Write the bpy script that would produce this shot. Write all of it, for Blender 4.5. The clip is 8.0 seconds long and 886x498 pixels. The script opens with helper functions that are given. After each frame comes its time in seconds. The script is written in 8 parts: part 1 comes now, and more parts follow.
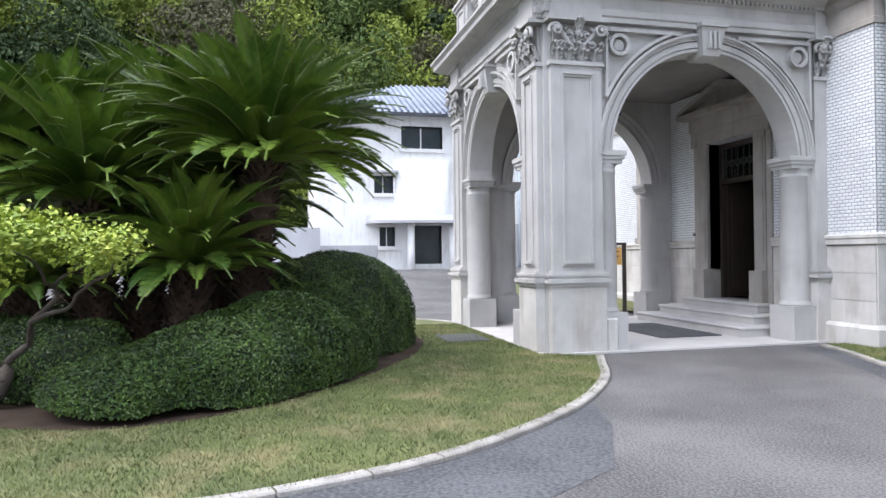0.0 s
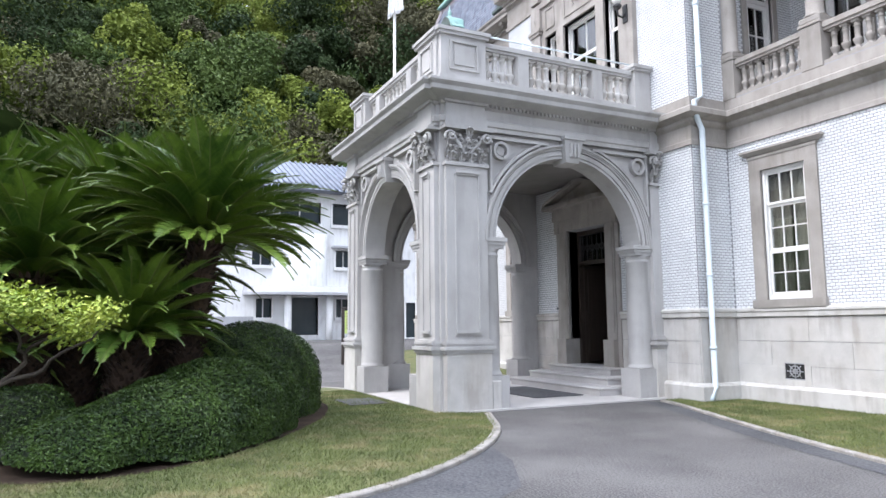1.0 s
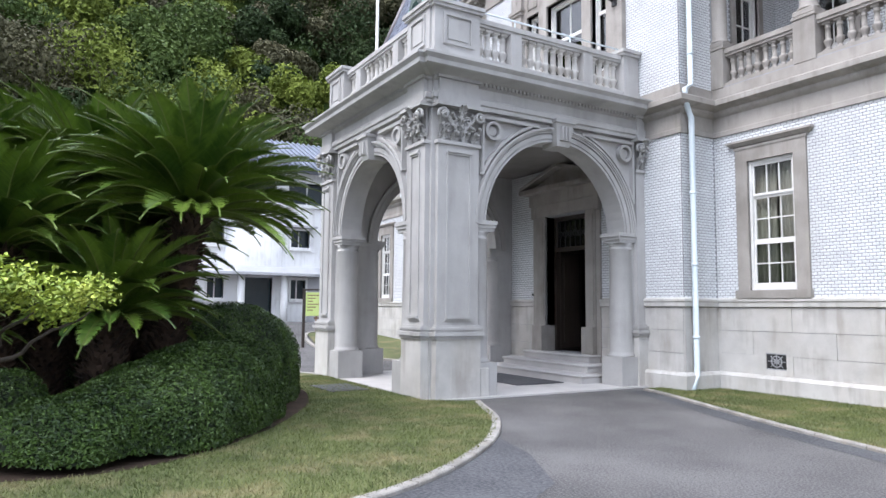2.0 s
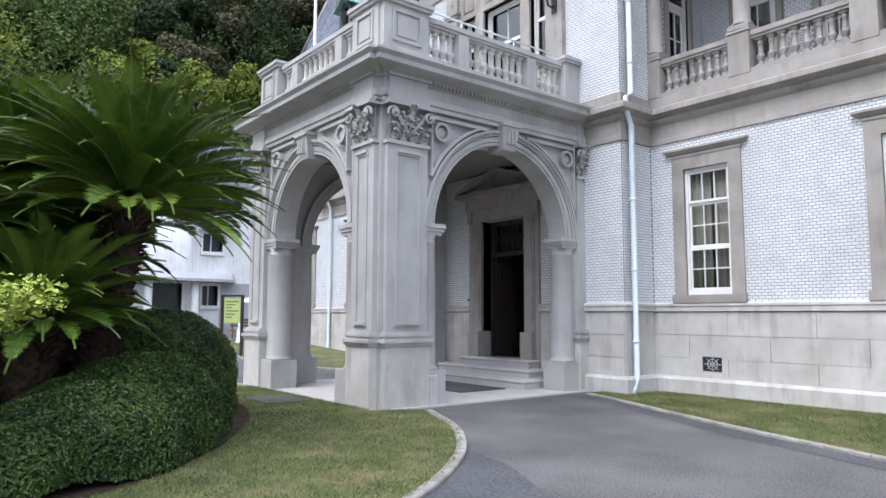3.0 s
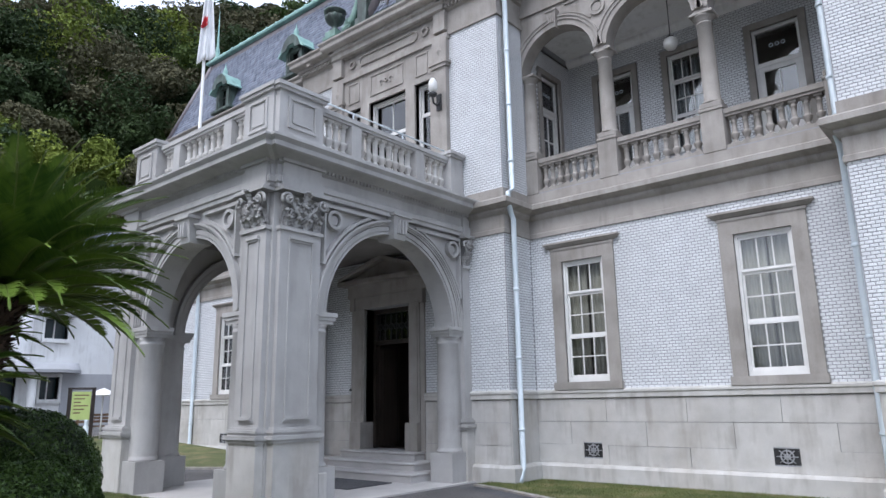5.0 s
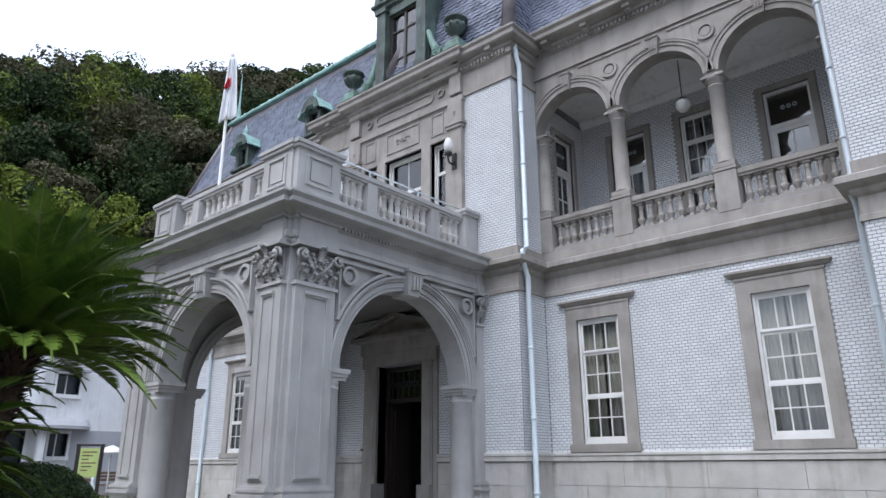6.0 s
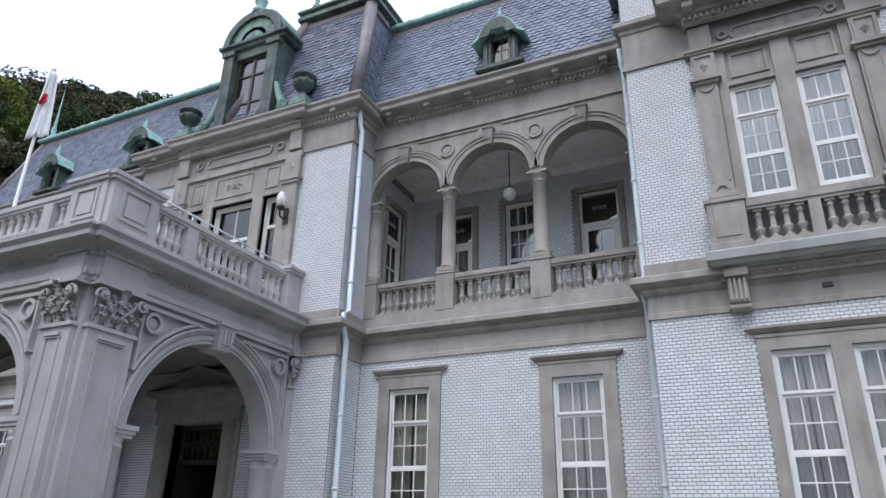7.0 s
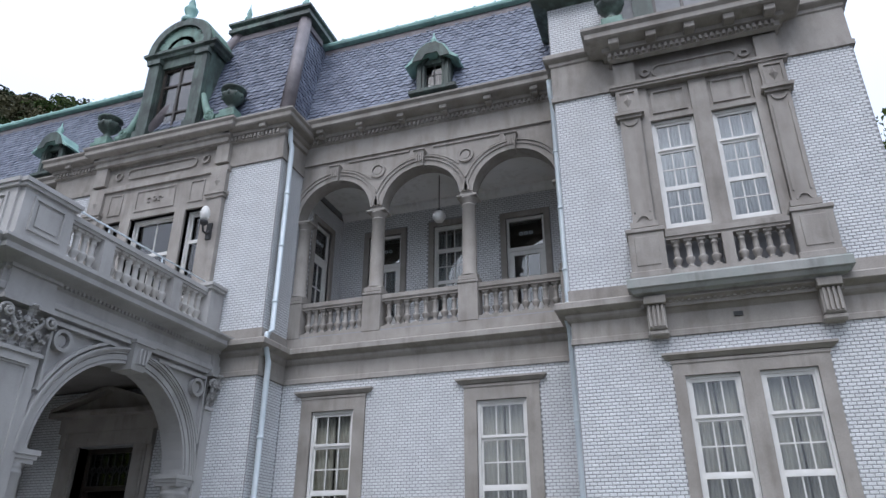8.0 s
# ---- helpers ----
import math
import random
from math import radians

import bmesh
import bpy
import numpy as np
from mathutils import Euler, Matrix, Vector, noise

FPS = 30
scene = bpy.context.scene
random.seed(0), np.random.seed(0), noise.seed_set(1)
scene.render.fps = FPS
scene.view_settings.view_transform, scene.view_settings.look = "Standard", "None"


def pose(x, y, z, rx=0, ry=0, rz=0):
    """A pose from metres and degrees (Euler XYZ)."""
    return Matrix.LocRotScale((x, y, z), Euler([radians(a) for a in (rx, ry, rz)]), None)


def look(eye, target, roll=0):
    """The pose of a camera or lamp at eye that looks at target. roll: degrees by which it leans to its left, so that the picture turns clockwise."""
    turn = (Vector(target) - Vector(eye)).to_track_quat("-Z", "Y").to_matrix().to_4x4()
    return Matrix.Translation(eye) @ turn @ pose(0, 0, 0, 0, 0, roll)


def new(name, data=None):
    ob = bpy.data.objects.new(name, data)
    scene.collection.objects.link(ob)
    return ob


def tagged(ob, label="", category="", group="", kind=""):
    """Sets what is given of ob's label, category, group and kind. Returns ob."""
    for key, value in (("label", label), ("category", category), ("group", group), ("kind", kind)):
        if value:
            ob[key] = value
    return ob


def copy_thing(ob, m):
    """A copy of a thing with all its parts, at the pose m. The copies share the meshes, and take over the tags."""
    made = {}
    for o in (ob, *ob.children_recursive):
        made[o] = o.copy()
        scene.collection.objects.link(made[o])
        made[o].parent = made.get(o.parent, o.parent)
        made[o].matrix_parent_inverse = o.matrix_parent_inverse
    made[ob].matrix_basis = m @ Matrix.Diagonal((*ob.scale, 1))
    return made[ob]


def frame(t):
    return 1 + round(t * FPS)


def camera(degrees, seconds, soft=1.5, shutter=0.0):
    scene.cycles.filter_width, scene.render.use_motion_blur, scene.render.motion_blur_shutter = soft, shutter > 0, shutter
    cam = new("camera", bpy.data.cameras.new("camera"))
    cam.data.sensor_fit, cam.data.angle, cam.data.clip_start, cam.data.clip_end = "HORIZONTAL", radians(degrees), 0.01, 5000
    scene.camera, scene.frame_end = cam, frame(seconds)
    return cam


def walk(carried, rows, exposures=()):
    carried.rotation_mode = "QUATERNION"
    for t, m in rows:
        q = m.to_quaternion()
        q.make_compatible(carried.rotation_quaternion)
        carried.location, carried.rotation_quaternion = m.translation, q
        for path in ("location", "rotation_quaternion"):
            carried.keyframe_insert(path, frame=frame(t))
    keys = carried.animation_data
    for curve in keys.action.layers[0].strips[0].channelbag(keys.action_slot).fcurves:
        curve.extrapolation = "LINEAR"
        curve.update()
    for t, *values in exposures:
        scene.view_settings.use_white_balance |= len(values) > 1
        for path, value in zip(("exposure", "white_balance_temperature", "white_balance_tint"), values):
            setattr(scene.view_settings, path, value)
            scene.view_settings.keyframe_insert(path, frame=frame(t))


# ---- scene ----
cam = camera(65.9, 8.0)
PATH = [
    (0, (9.68, -4.04, 1.51), (7.742, -3.555, 1.528), -0.6),
    (0.5, (11.183, -4.89, 1.47), (9.315, -4.19, 1.616), 0.1),
    (1, (10.888, -5.207, 1.498), (9.097, -4.344, 1.721), -0.5),
    (2.3, (9.888, -5.856, 1.522), (8.206, -4.786, 1.686), -0.1),
    (2.5, (9.745, -5.927, 1.509), (8.097, -4.807, 1.677), -0.9),
    (3, (9.381, -6.12, 1.51), (7.823, -4.882, 1.705), 0.2),
    (3.5, (9.199, -6.209, 1.535), (7.724, -4.887, 1.809), 0.1),
    (4, (8.999, -6.416, 1.547), (7.617, -5.012, 1.893), -1.6),
    (4.5, (8.983, -6.493, 1.569), (7.697, -5.012, 1.961), -0.5),
    (4.7, (9.019, -6.503, 1.607), (7.766, -4.998, 2.013), -1.0),
    (6, (8.987, -6.501, 1.542), (7.738, -5.061, 2.146), -0.2),
    (6.5, (9.045, -6.44, 1.564), (8.012, -4.858, 2.219), 1.3),
    (7, (9.062, -6.463, 1.617), (8.258, -4.804, 2.393), 1.2),
    (7.5, (9.013, -6.512, 1.643), (8.336, -4.827, 2.481), 0.3),
    (8, (9.006, -6.504, 1.644), (8.412, -4.785, 2.476), 0.1),
]
walk(cam, [(t, look(eye, target, roll)) for t, eye, target, roll in PATH],
     [(0, 1.35, 6100, 13), (1, 1.3, 6050, 13), (2.5, 1.05, 6000, 13), (4, 0.75, 5900, 13), (6, 0.45, 5850, 12), (7, 0.3, 5850, 12), (8, 0.15, 5850, 12)])

# ---- world, sun, exposure ----
world = bpy.data.worlds.new("overcast_sky")
scene.world = world
world.use_nodes = True
wn, wl = world.node_tree.nodes, world.node_tree.links
sky = wn.new("ShaderNodeTexSky")
sky.sky_type = "NISHITA"
sky.sun_disc = False
sky.sun_elevation, sky.sun_rotation = radians(52), radians(200)
sky.dust_density, sky.air_density = 6.0, 1.0
veil = wn.new("ShaderNodeMixRGB")
veil.inputs[0].default_value = 0.72
veil.inputs[2].default_value = (8.6, 9.2, 10.2, 1)
wl.new(sky.outputs[0], veil.inputs[1])
# an overcast dome is brighter overhead than at the horizon
dome, split, grade, lit = wn.new("ShaderNodeTexCoord"), wn.new("ShaderNodeSeparateXYZ"), wn.new("ShaderNodeMapRange"), wn.new("ShaderNodeMixRGB")
lit.blend_type, lit.inputs[0].default_value = "MULTIPLY", 1.0
grade.inputs["To Min"].default_value, grade.inputs["To Max"].default_value = 0.52, 1.62
wl.new(dome.outputs["Generated"], split.inputs[0])
wl.new(split.outputs[2], grade.inputs["Value"])
wl.new(veil.outputs[0], lit.inputs[1])
wl.new(grade.outputs[0], lit.inputs[2])
wl.new(lit.outputs[0], wn["Background"].inputs[0])
wn["Background"].inputs[1].default_value = 0.13
sun_data = bpy.data.lights.new("sun", "SUN")
sun_data.energy, sun_data.angle, sun_data.color = 1.0, radians(25), (1.0, 0.98, 0.95)
sun = new("sun", sun_data)
sun.matrix_world = look((6, -20, 30), (0, 0, 0))
scene.view_settings.exposure = 0.0


# ---- materials ----
def material(name, dark, light, rough=0.7, scale=6.0, fine=60.0, bump=0.15, metal=0.0, speckle=0.45, stain=None, stain_scale=0.7, stain_amount=0.5, by_object=0.0, by_island=0.0, stretch=(1, 1, 1), spec=0.5, streak=None, streak_amount=0.5):
    """Procedural surface: broad and fine variation, stains with a shape of their own, fine relief."""
    m = bpy.data.materials.new(name)
    m.use_nodes = True
    n, l = m.node_tree.nodes, m.node_tree.links
    p = n["Principled BSDF"]
    p.inputs["Roughness"].default_value, p.inputs["Metallic"].default_value = rough, metal
    p.inputs["Specular IOR Level"].default_value = spec
    co = n.new("ShaderNodeTexCoord")
    mp = n.new("ShaderNodeMapping")
    mp.inputs["Scale"].default_value = stretch
    geo = n.new("ShaderNodeNewGeometry")
    l.new(geo.outputs["Position"], mp.inputs["Vector"])
    a, b = n.new("ShaderNodeTexNoise"), n.new("ShaderNodeTexNoise")
    a.inputs["Scale"].default_value, a.inputs["Detail"].default_value = scale, 5
    b.inputs["Scale"].default_value, b.inputs["Detail"].default_value = fine, 3
    for q in (a, b):
        l.new(mp.outputs[0], q.inputs["Vector"])
    add = n.new("ShaderNodeMath")
    add.operation = "ADD"
    half = n.new("ShaderNodeMath")
    half.operation = "MULTIPLY_ADD"
    half.inputs[1].default_value, half.inputs[2].default_value = speckle, 0.45 * 0.5 - speckle * 0.5
    l.new(b.outputs["Fac"], half.inputs[0])
    l.new(a.outputs["Fac"], add.inputs[0])
    l.new(half.outputs[0], add.inputs[1])
    ramp = n.new("ShaderNodeMapRange")
    ramp.inputs["From Min"].default_value, ramp.inputs["From Max"].default_value = 0.45, 1.0
    l.new(add.outputs[0], ramp.inputs["Value"])
    fac = ramp.outputs[0]
    for amount, source in ((by_object, "object"), (by_island, "island")):
        if amount:
            info = n.new("ShaderNodeObjectInfo") if source == "object" else geo
            ma = n.new("ShaderNodeMath")
            ma.operation, ma.use_clamp = "MULTIPLY_ADD", True
            ma.inputs[1].default_value = amount
            l.new(info.outputs["Random"] if source == "object" else geo.outputs["Random Per Island"], ma.inputs[0])
            sub = n.new("ShaderNodeMath")
            sub.operation = "SUBTRACT"
            sub.inputs[1].default_value = amount / 2
            l.new(fac, sub.inputs[0])
            l.new(sub.outputs[0], ma.inputs[2])
            fac = ma.outputs[0]
    mix = n.new("ShaderNodeMixRGB")
    mix.inputs[1].default_value, mix.inputs[2].default_value = (*dark, 1), (*light, 1)
    l.new(fac, mix.inputs[0])
    col = mix.outputs[0]
    if stain:
        s = n.new("ShaderNodeTexNoise")
        s.inputs["Scale"].default_value, s.inputs["Detail"].default_value, s.inputs["Roughness"].default_value = stain_scale, 7, 0.62
        sm = n.new("ShaderNodeMapping")
        sm.inputs["Scale"].default_value = (1.6, 1.6, 0.55)
        l.new(geo.outputs["Position"], sm.inputs["Vector"])
        l.new(sm.outputs[0], s.inputs["Vector"])
        sr = n.new("ShaderNodeMapRange")
        sr.inputs["From Min"].default_value, sr.inputs["From Max"].default_value, sr.inputs["To Max"].default_value = 0.48, 0.75, stain_amount
        l.new(s.outputs["Fac"], sr.inputs["Value"])
        sx = n.new("ShaderNodeMixRGB")
        sx.inputs[2].default_value = (*stain, 1)
        l.new(sr.outputs[0], sx.inputs[0])
        l.new(col, sx.inputs[1])
        col = sx.outputs[0]
    if streak:
        # rain streaks that run down the face, broken up by a broad noise
        s, s2 = n.new("ShaderNodeTexNoise"), n.new("ShaderNodeTexNoise")
        s.inputs["Scale"].default_value, s.inputs["Detail"].default_value = 1.0, 6
        s2.inputs["Scale"].default_value, s2.inputs["Detail"].default_value = 1.7, 4
        sm = n.new("ShaderNodeMapping")
        sm.inputs["Scale"].default_value = (7, 7, 0.8)
        l.new(geo.outputs["Position"], sm.inputs["Vector"])
        l.new(sm.outputs[0], s.inputs["Vector"])
        l.new(geo.outputs["Position"], s2.inputs["Vector"])
        both = n.new("ShaderNodeMath")
        both.operation = "MULTIPLY"
        l.new(s.outputs["Fac"], both.inputs[0])
        l.new(s2.outputs["Fac"], both.inputs[1])
        sr = n.new("ShaderNodeMapRange")
        sr.inputs["From Min"].default_value, sr.inputs["From Max"].default_value, sr.inputs["To Max"].default_value = 0.255, 0.40, streak_amount
        l.new(both.outputs[0], sr.inputs["Value"])
        sx = n.new("ShaderNodeMixRGB")
        sx.inputs[2].default_value = (*streak, 1)
        l.new(sr.outputs[0], sx.inputs[0])
        l.new(col, sx.inputs[1])
        col = sx.outputs[0]
    l.new(col, p.inputs["Base Color"])
    if bump:
        bp = n.new("ShaderNodeBump")
        bp.inputs["Strength"].default_value, bp.inputs["Distance"].default_value = bump, 0.01
        l.new(add.outputs[0], bp.inputs["Height"])
        l.new(bp.outputs[0], p.inputs["Normal"])
    return m


def glass_material(name, tint, gloss=1.0):
    m = bpy.data.materials.new(name)
    m.use_nodes = True
    n, l = m.node_tree.nodes, m.node_tree.links
    n.remove(n["Principled BSDF"])
    tr, gl, fr, mx = n.new("ShaderNodeBsdfTransparent"), n.new("ShaderNodeBsdfGlossy"), n.new("ShaderNodeFresnel"), n.new("ShaderNodeMixShader")
    tr.inputs[0].default_value = (*tint, 1)
    gl.inputs["Roughness"].default_value = 0.02
    fr.inputs["IOR"].default_value = 1.55
    ml = n.new("ShaderNodeMath")
    ml.operation, ml.use_clamp = "MULTIPLY", True
    ml.inputs[1].default_value = gloss
    l.new(fr.outputs[0], ml.inputs[0])
    l.new(ml.outputs[0], mx.inputs[0])
    l.new(tr.outputs[0], mx.inputs[1])
    l.new(gl.outputs[0], mx.inputs[2])
    l.new(mx.outputs[0], n["Material Output"].inputs[0])
    return m


STONE = material("grey_dressed_granite", (0.345, 0.335, 0.32), (0.46, 0.45, 0.435), 0.78, 1.3, 85, 0.22, speckle=0.6, stain=(0.20, 0.185, 0.165), stain_scale=0.8, stain_amount=0.34, streak=(0.17, 0.16, 0.15), streak_amount=0.2, by_object=0.25)
STONE_WARM = material("warm_dressed_stone", (0.25, 0.23, 0.205), (0.38, 0.352, 0.32), 0.8, 1.8, 80, 0.3, speckle=0.6, streak=(0.11, 0.095, 0.08), streak_amount=0.32, stain=(0.155, 0.135, 0.115), stain_scale=1.1, stain_amount=0.5, by_object=0.3)
STONE_GREEN = material("green_stained_stone", (0.25, 0.25, 0.235), (0.37, 0.37, 0.35), 0.75, 2.0, 90, 0.2, stain=(0.19, 0.26, 0.23), stain_scale=1.2, stain_amount=0.4, streak=(0.13, 0.13, 0.12))
STONE_BASE = material("pale_base_stone", streak=(0.24, 0.21, 0.175), streak_amount=0.45, dark=(0.40, 0.385, 0.36), light=(0.55, 0.535, 0.505), rough=0.8, scale=2.2, fine=100, bump=0.25, stain=(0.33, 0.28, 0.21), stain_scale=1.0, stain_amount=0.4, by_object=0.35)
TILE = material("white_glazed_tile", (0.60, 0.61, 0.62), (0.74, 0.75, 0.755), 0.3, 3.0, 40, 0.12, by_object=0.5, by_island=0.5, stain=(0.5, 0.5, 0.49), stain_scale=0.5, stain_amount=0.5)
MORTAR = material("grey_mortar", (0.25, 0.252, 0.257), (0.33, 0.333, 0.34), 0.9, 8, 120, 0.3)
PAINT = material("white_window_paint", (0.62, 0.61, 0.58), (0.74, 0.73, 0.70), 0.45, 5, 60, 0.05)
# porch plaster coloured dark to stand for the shade under the arches
CEILING = material("porch_plaster_shade_dark", (0.17, 0.16, 0.15), (0.26, 0.245, 0.23), 0.85, 1.2, 60, 0.2, stain=(0.12, 0.105, 0.09), stain_scale=0.8, stain_amount=0.5)
PLASTER = material("white_plaster", (0.74, 0.735, 0.72), (0.85, 0.845, 0.83), 0.85, 0.8, 60, 0.2, streak=(0.45, 0.43, 0.39), streak_amount=0.35, stain=(0.62, 0.58, 0.52), stain_scale=0.45, stain_amount=0.4)
PIPE = material("pale_blue_pipe_paint", (0.55, 0.62, 0.66), (0.66, 0.72, 0.75), 0.4, 4, 50, 0.06)
SLATE = material("blue_grey_slate", (0.06, 0.072, 0.108), (0.18, 0.20, 0.255), 0.5, 4, 70, 0.25, by_object=0.6, by_island=0.7)
COPPER = material("verdigris_copper", (0.11, 0.19, 0.155), (0.23, 0.36, 0.30), 0.6, 3, 40, 0.2, stain=(0.05, 0.055, 0.04), stain_scale=2.2, stain_amount=0.75)
COPPER_PALE = material("pale_verdigris", (0.20, 0.36, 0.32), (0.34, 0.53, 0.48), 0.6, 3, 40, 0.2, stain=(0.07, 0.11, 0.095), stain_scale=2.5, stain_amount=0.65, by_object=0.3)
COPPER_DARK = material("dark_weathered_copper", (0.022, 0.028, 0.025), (0.07, 0.092, 0.078), 0.55, 3, 40, 0.25, stain=(0.13, 0.20, 0.165), stain_scale=2.0, stain_amount=0.6, streak=(0.16, 0.24, 0.20), streak_amount=0.5)
LEAD = material("purplish_lead_hip", (0.13, 0.112, 0.118), (0.235, 0.21, 0.215), 0.5, 3, 40, 0.15, streak=(0.09, 0.08, 0.08), streak_amount=0.4)
IRON = material("black_iron", (0.012, 0.012, 0.013), (0.03, 0.03, 0.03), 0.5, 6, 60, 0.1)
DARKWOOD = material("dark_door_wood", (0.022, 0.016, 0.013), (0.05, 0.038, 0.03), 0.35, 4, 60, 0.1, stretch=(3, 3, 0.4))
# beige darkened so that the rooms read as unlit
INTERIOR = material("darkened_interior_wall", (0.16, 0.14, 0.115), (0.24, 0.21, 0.175), 0.9, 1, 30, 0.05)
CURTAIN = material("beige_curtain", (0.46, 0.43, 0.37), (0.64, 0.61, 0.54), 0.9, 4, 90, 0.1)
LACE = material("white_lace_curtain", (0.50, 0.52, 0.54), (0.74, 0.76, 0.78), 0.9, 18, 70, 0.1)
GLASS = glass_material("window_glass", (0.86, 0.88, 0.87), 2.2)
ASPHALT = material("worn_asphalt", (0.042, 0.040, 0.039), (0.145, 0.138, 0.134), 0.9, 0.6, 48, 1.0, speckle=1.9, stain=(0.17, 0.162, 0.152), stain_scale=0.6, stain_amount=0.22)
ASPHALT_NEW = material("newer_dark_asphalt", (0.032, 0.033, 0.037), (0.092, 0.092, 0.097), 0.85, 0.9, 30, 0.8, speckle=1.8, stain=(0.12, 0.12, 0.12), stain_scale=0.9, stain_amount=0.3)
KERB = material("pale_kerb_stone", (0.17, 0.158, 0.142), (0.35, 0.33, 0.30), 0.85, 4, 60, 0.5, speckle=0.9, by_object=0.5, stain=(0.30, 0.26, 0.20), stain_scale=2.0, stain_amount=0.5)
PAVING = material("pale_granite_paving", (0.36, 0.345, 0.33), (0.50, 0.48, 0.46), 0.75, 1.5, 120, 0.2, by_object=0.3)
TURF = material("lawn_soil", (0.045, 0.058, 0.018), (0.12, 0.13, 0.042), 0.95, 1.2, 30, 0.6, stain=(0.21, 0.165, 0.085), stain_scale=0.9, stain_amount=0.75)
SOIL = material("dark_bed_soil", (0.024, 0.017, 0.012), (0.062, 0.044, 0.032), 0.95, 3, 60, 0.8, spec=0.1)
BLADE = material("grass_blade", (0.052, 0.078, 0.018), (0.155, 0.175, 0.052), 0.8, 0.9, 12, 0.0, by_island=0.6, stain=(0.31, 0.25, 0.13), stain_scale=0.9, stain_amount=0.75)
HEDGE_LEAF = material("clipped_hedge_leaf", (0.015, 0.034, 0.007), (0.068, 0.118, 0.020), 0.5, 3, 20, 0.0, by_island=0.7, spec=0.35)
# near-black core colour stands for the shade between hedge leaves
HEDGE_CORE = material("hedge_core_shade", (0.008, 0.014, 0.006), (0.018, 0.028, 0.010), 0.95, 6, 60, 0.4)
FROND = material("cycad_frond", (0.031, 0.070, 0.009), (0.150, 0.225, 0.030), 0.4, 1.2, 9, 0.0, by_object=0.8, by_island=0.3, spec=0.45)
RACHIS = material("frond_stalk", (0.07, 0.10, 0.02), (0.15, 0.17, 0.045), 0.5, 4, 30, 0.0)
BARK = material("shaggy_cycad_bark", (0.020, 0.013, 0.009), (0.07, 0.042, 0.026), 0.95, 8, 60, 0.8, by_island=0.6)
MAPLE_BARK = material("grey_maple_bark", (0.030, 0.023, 0.018), (0.085, 0.068, 0.053), 0.9, 8, 60, 0.8)
MAPLE_LEAF = material("yellow_green_maple_leaf", (0.13, 0.20, 0.018), (0.38, 0.46, 0.06), 0.6, 2, 12, 0.0, by_island=0.8, stain=(0.36, 0.25, 0.05), stain_scale=2, stain_amount=0.35)


# ---- building helpers ----
def box(bm, x0, x1, y0, y1, z0, z1):
    v = [bm.verts.new((x, y, z)) for z in (z0, z1) for y in (y0, y1) for x in (x0, x1)]
    for f in ((0, 1, 3, 2), (4, 6, 7, 5), (0, 4, 5, 1), (2, 3, 7, 6), (0, 2, 6, 4), (1, 5, 7, 3)):
        bm.faces.new([v[i] for i in f])
    return v


def rbox(bm, x0, x1, y0, y1, z0, z1, r=0.01):
    """A box with small chamfers round its front, side and top edges."""
    t = bmesh.new()
    box(t, x0, x1, y0, y1, z0, z1)
    bmesh.ops.bevel(t, geom=t.edges[:], offset=r, segments=1, affect="EDGES")
    merge(bm, t)


def merge(bm, t, m=None):
    if m is not None:
        bmesh.ops.transform(t, matrix=m, verts=t.verts)
    new_verts = {v: bm.verts.new(v.co) for v in t.verts}
    for f in t.faces:
        g = bm.faces.new([new_verts[v] for v in f.verts])
        g.smooth = f.smooth
    t.free()


def lathe(bm, profile, seg=12, at=(0, 0, 0), smooth=True, square=()):
    rings = []
    for r, z in profile:
        rings.append([bm.verts.new((at[0] + r * math.cos(2 * math.pi * (i + 0.5) / seg), at[1] + r * math.sin(2 * math.pi * (i + 0.5) / seg), at[2] + z)) for i in range(seg)])
    for a, b in zip(rings, rings[1:]):
        for i in range(seg):
            f = bm.faces.new((a[i], a[(i + 1) % seg], b[(i + 1) % seg], b[i]))
            f.smooth = smooth
    bm.faces.new(rings[0][::-1])
    bm.faces.new(rings[-1])


def tube(bm, points, radii, seg=8):
    pts = [Vector(p) for p in points]
    rings = []
    for i, p in enumerate(pts):
        d = (pts[min(i + 1, len(pts) - 1)] - pts[max(i - 1, 0)]).normalized()
        a = d.cross(Vector((0.31, 0.17, 0.93))).normalized()
        b = d.cross(a)
        r = radii[i] if isinstance(radii, (list, tuple)) else radii
        rings.append([bm.verts.new(p + r * (a * math.cos(2 * math.pi * k / seg) + b * math.sin(2 * math.pi * k / seg))) for k in range(seg)])
    for a, b in zip(rings, rings[1:]):
        for k in range(seg):
            f = bm.faces.new((a[k], a[(k + 1) % seg], b[(k + 1) % seg], b[k]))
            f.smooth = True
    bm.faces.new(rings[0][::-1])
    bm.faces.new(rings[-1])


def course(bm, x0, x1, y0, yb, prof, left=True, right=True):
    """A moulding of profile (out, z) run round the front and the open ends of a block."""
    loops = []
    for o, z in prof:
        xa, xb = x0 - (o if left else 0), x1 + (o if right else 0)
        loops.append([bm.verts.new(c) for c in ((xa, yb, z), (xa, y0 - o, z), (xb, y0 - o, z), (xb, yb, z))])
    for a, b in zip(loops, loops[1:]):
        for i in range(3):
            bm.faces.new((a[i], a[i + 1], b[i + 1], b[i]))


def front_map(y0):
    return lambda u, d, z: (u, y0 - d, z)


def side_map(x0, sign=1):
    return lambda u, d, z: (x0 + sign * d, u, z)


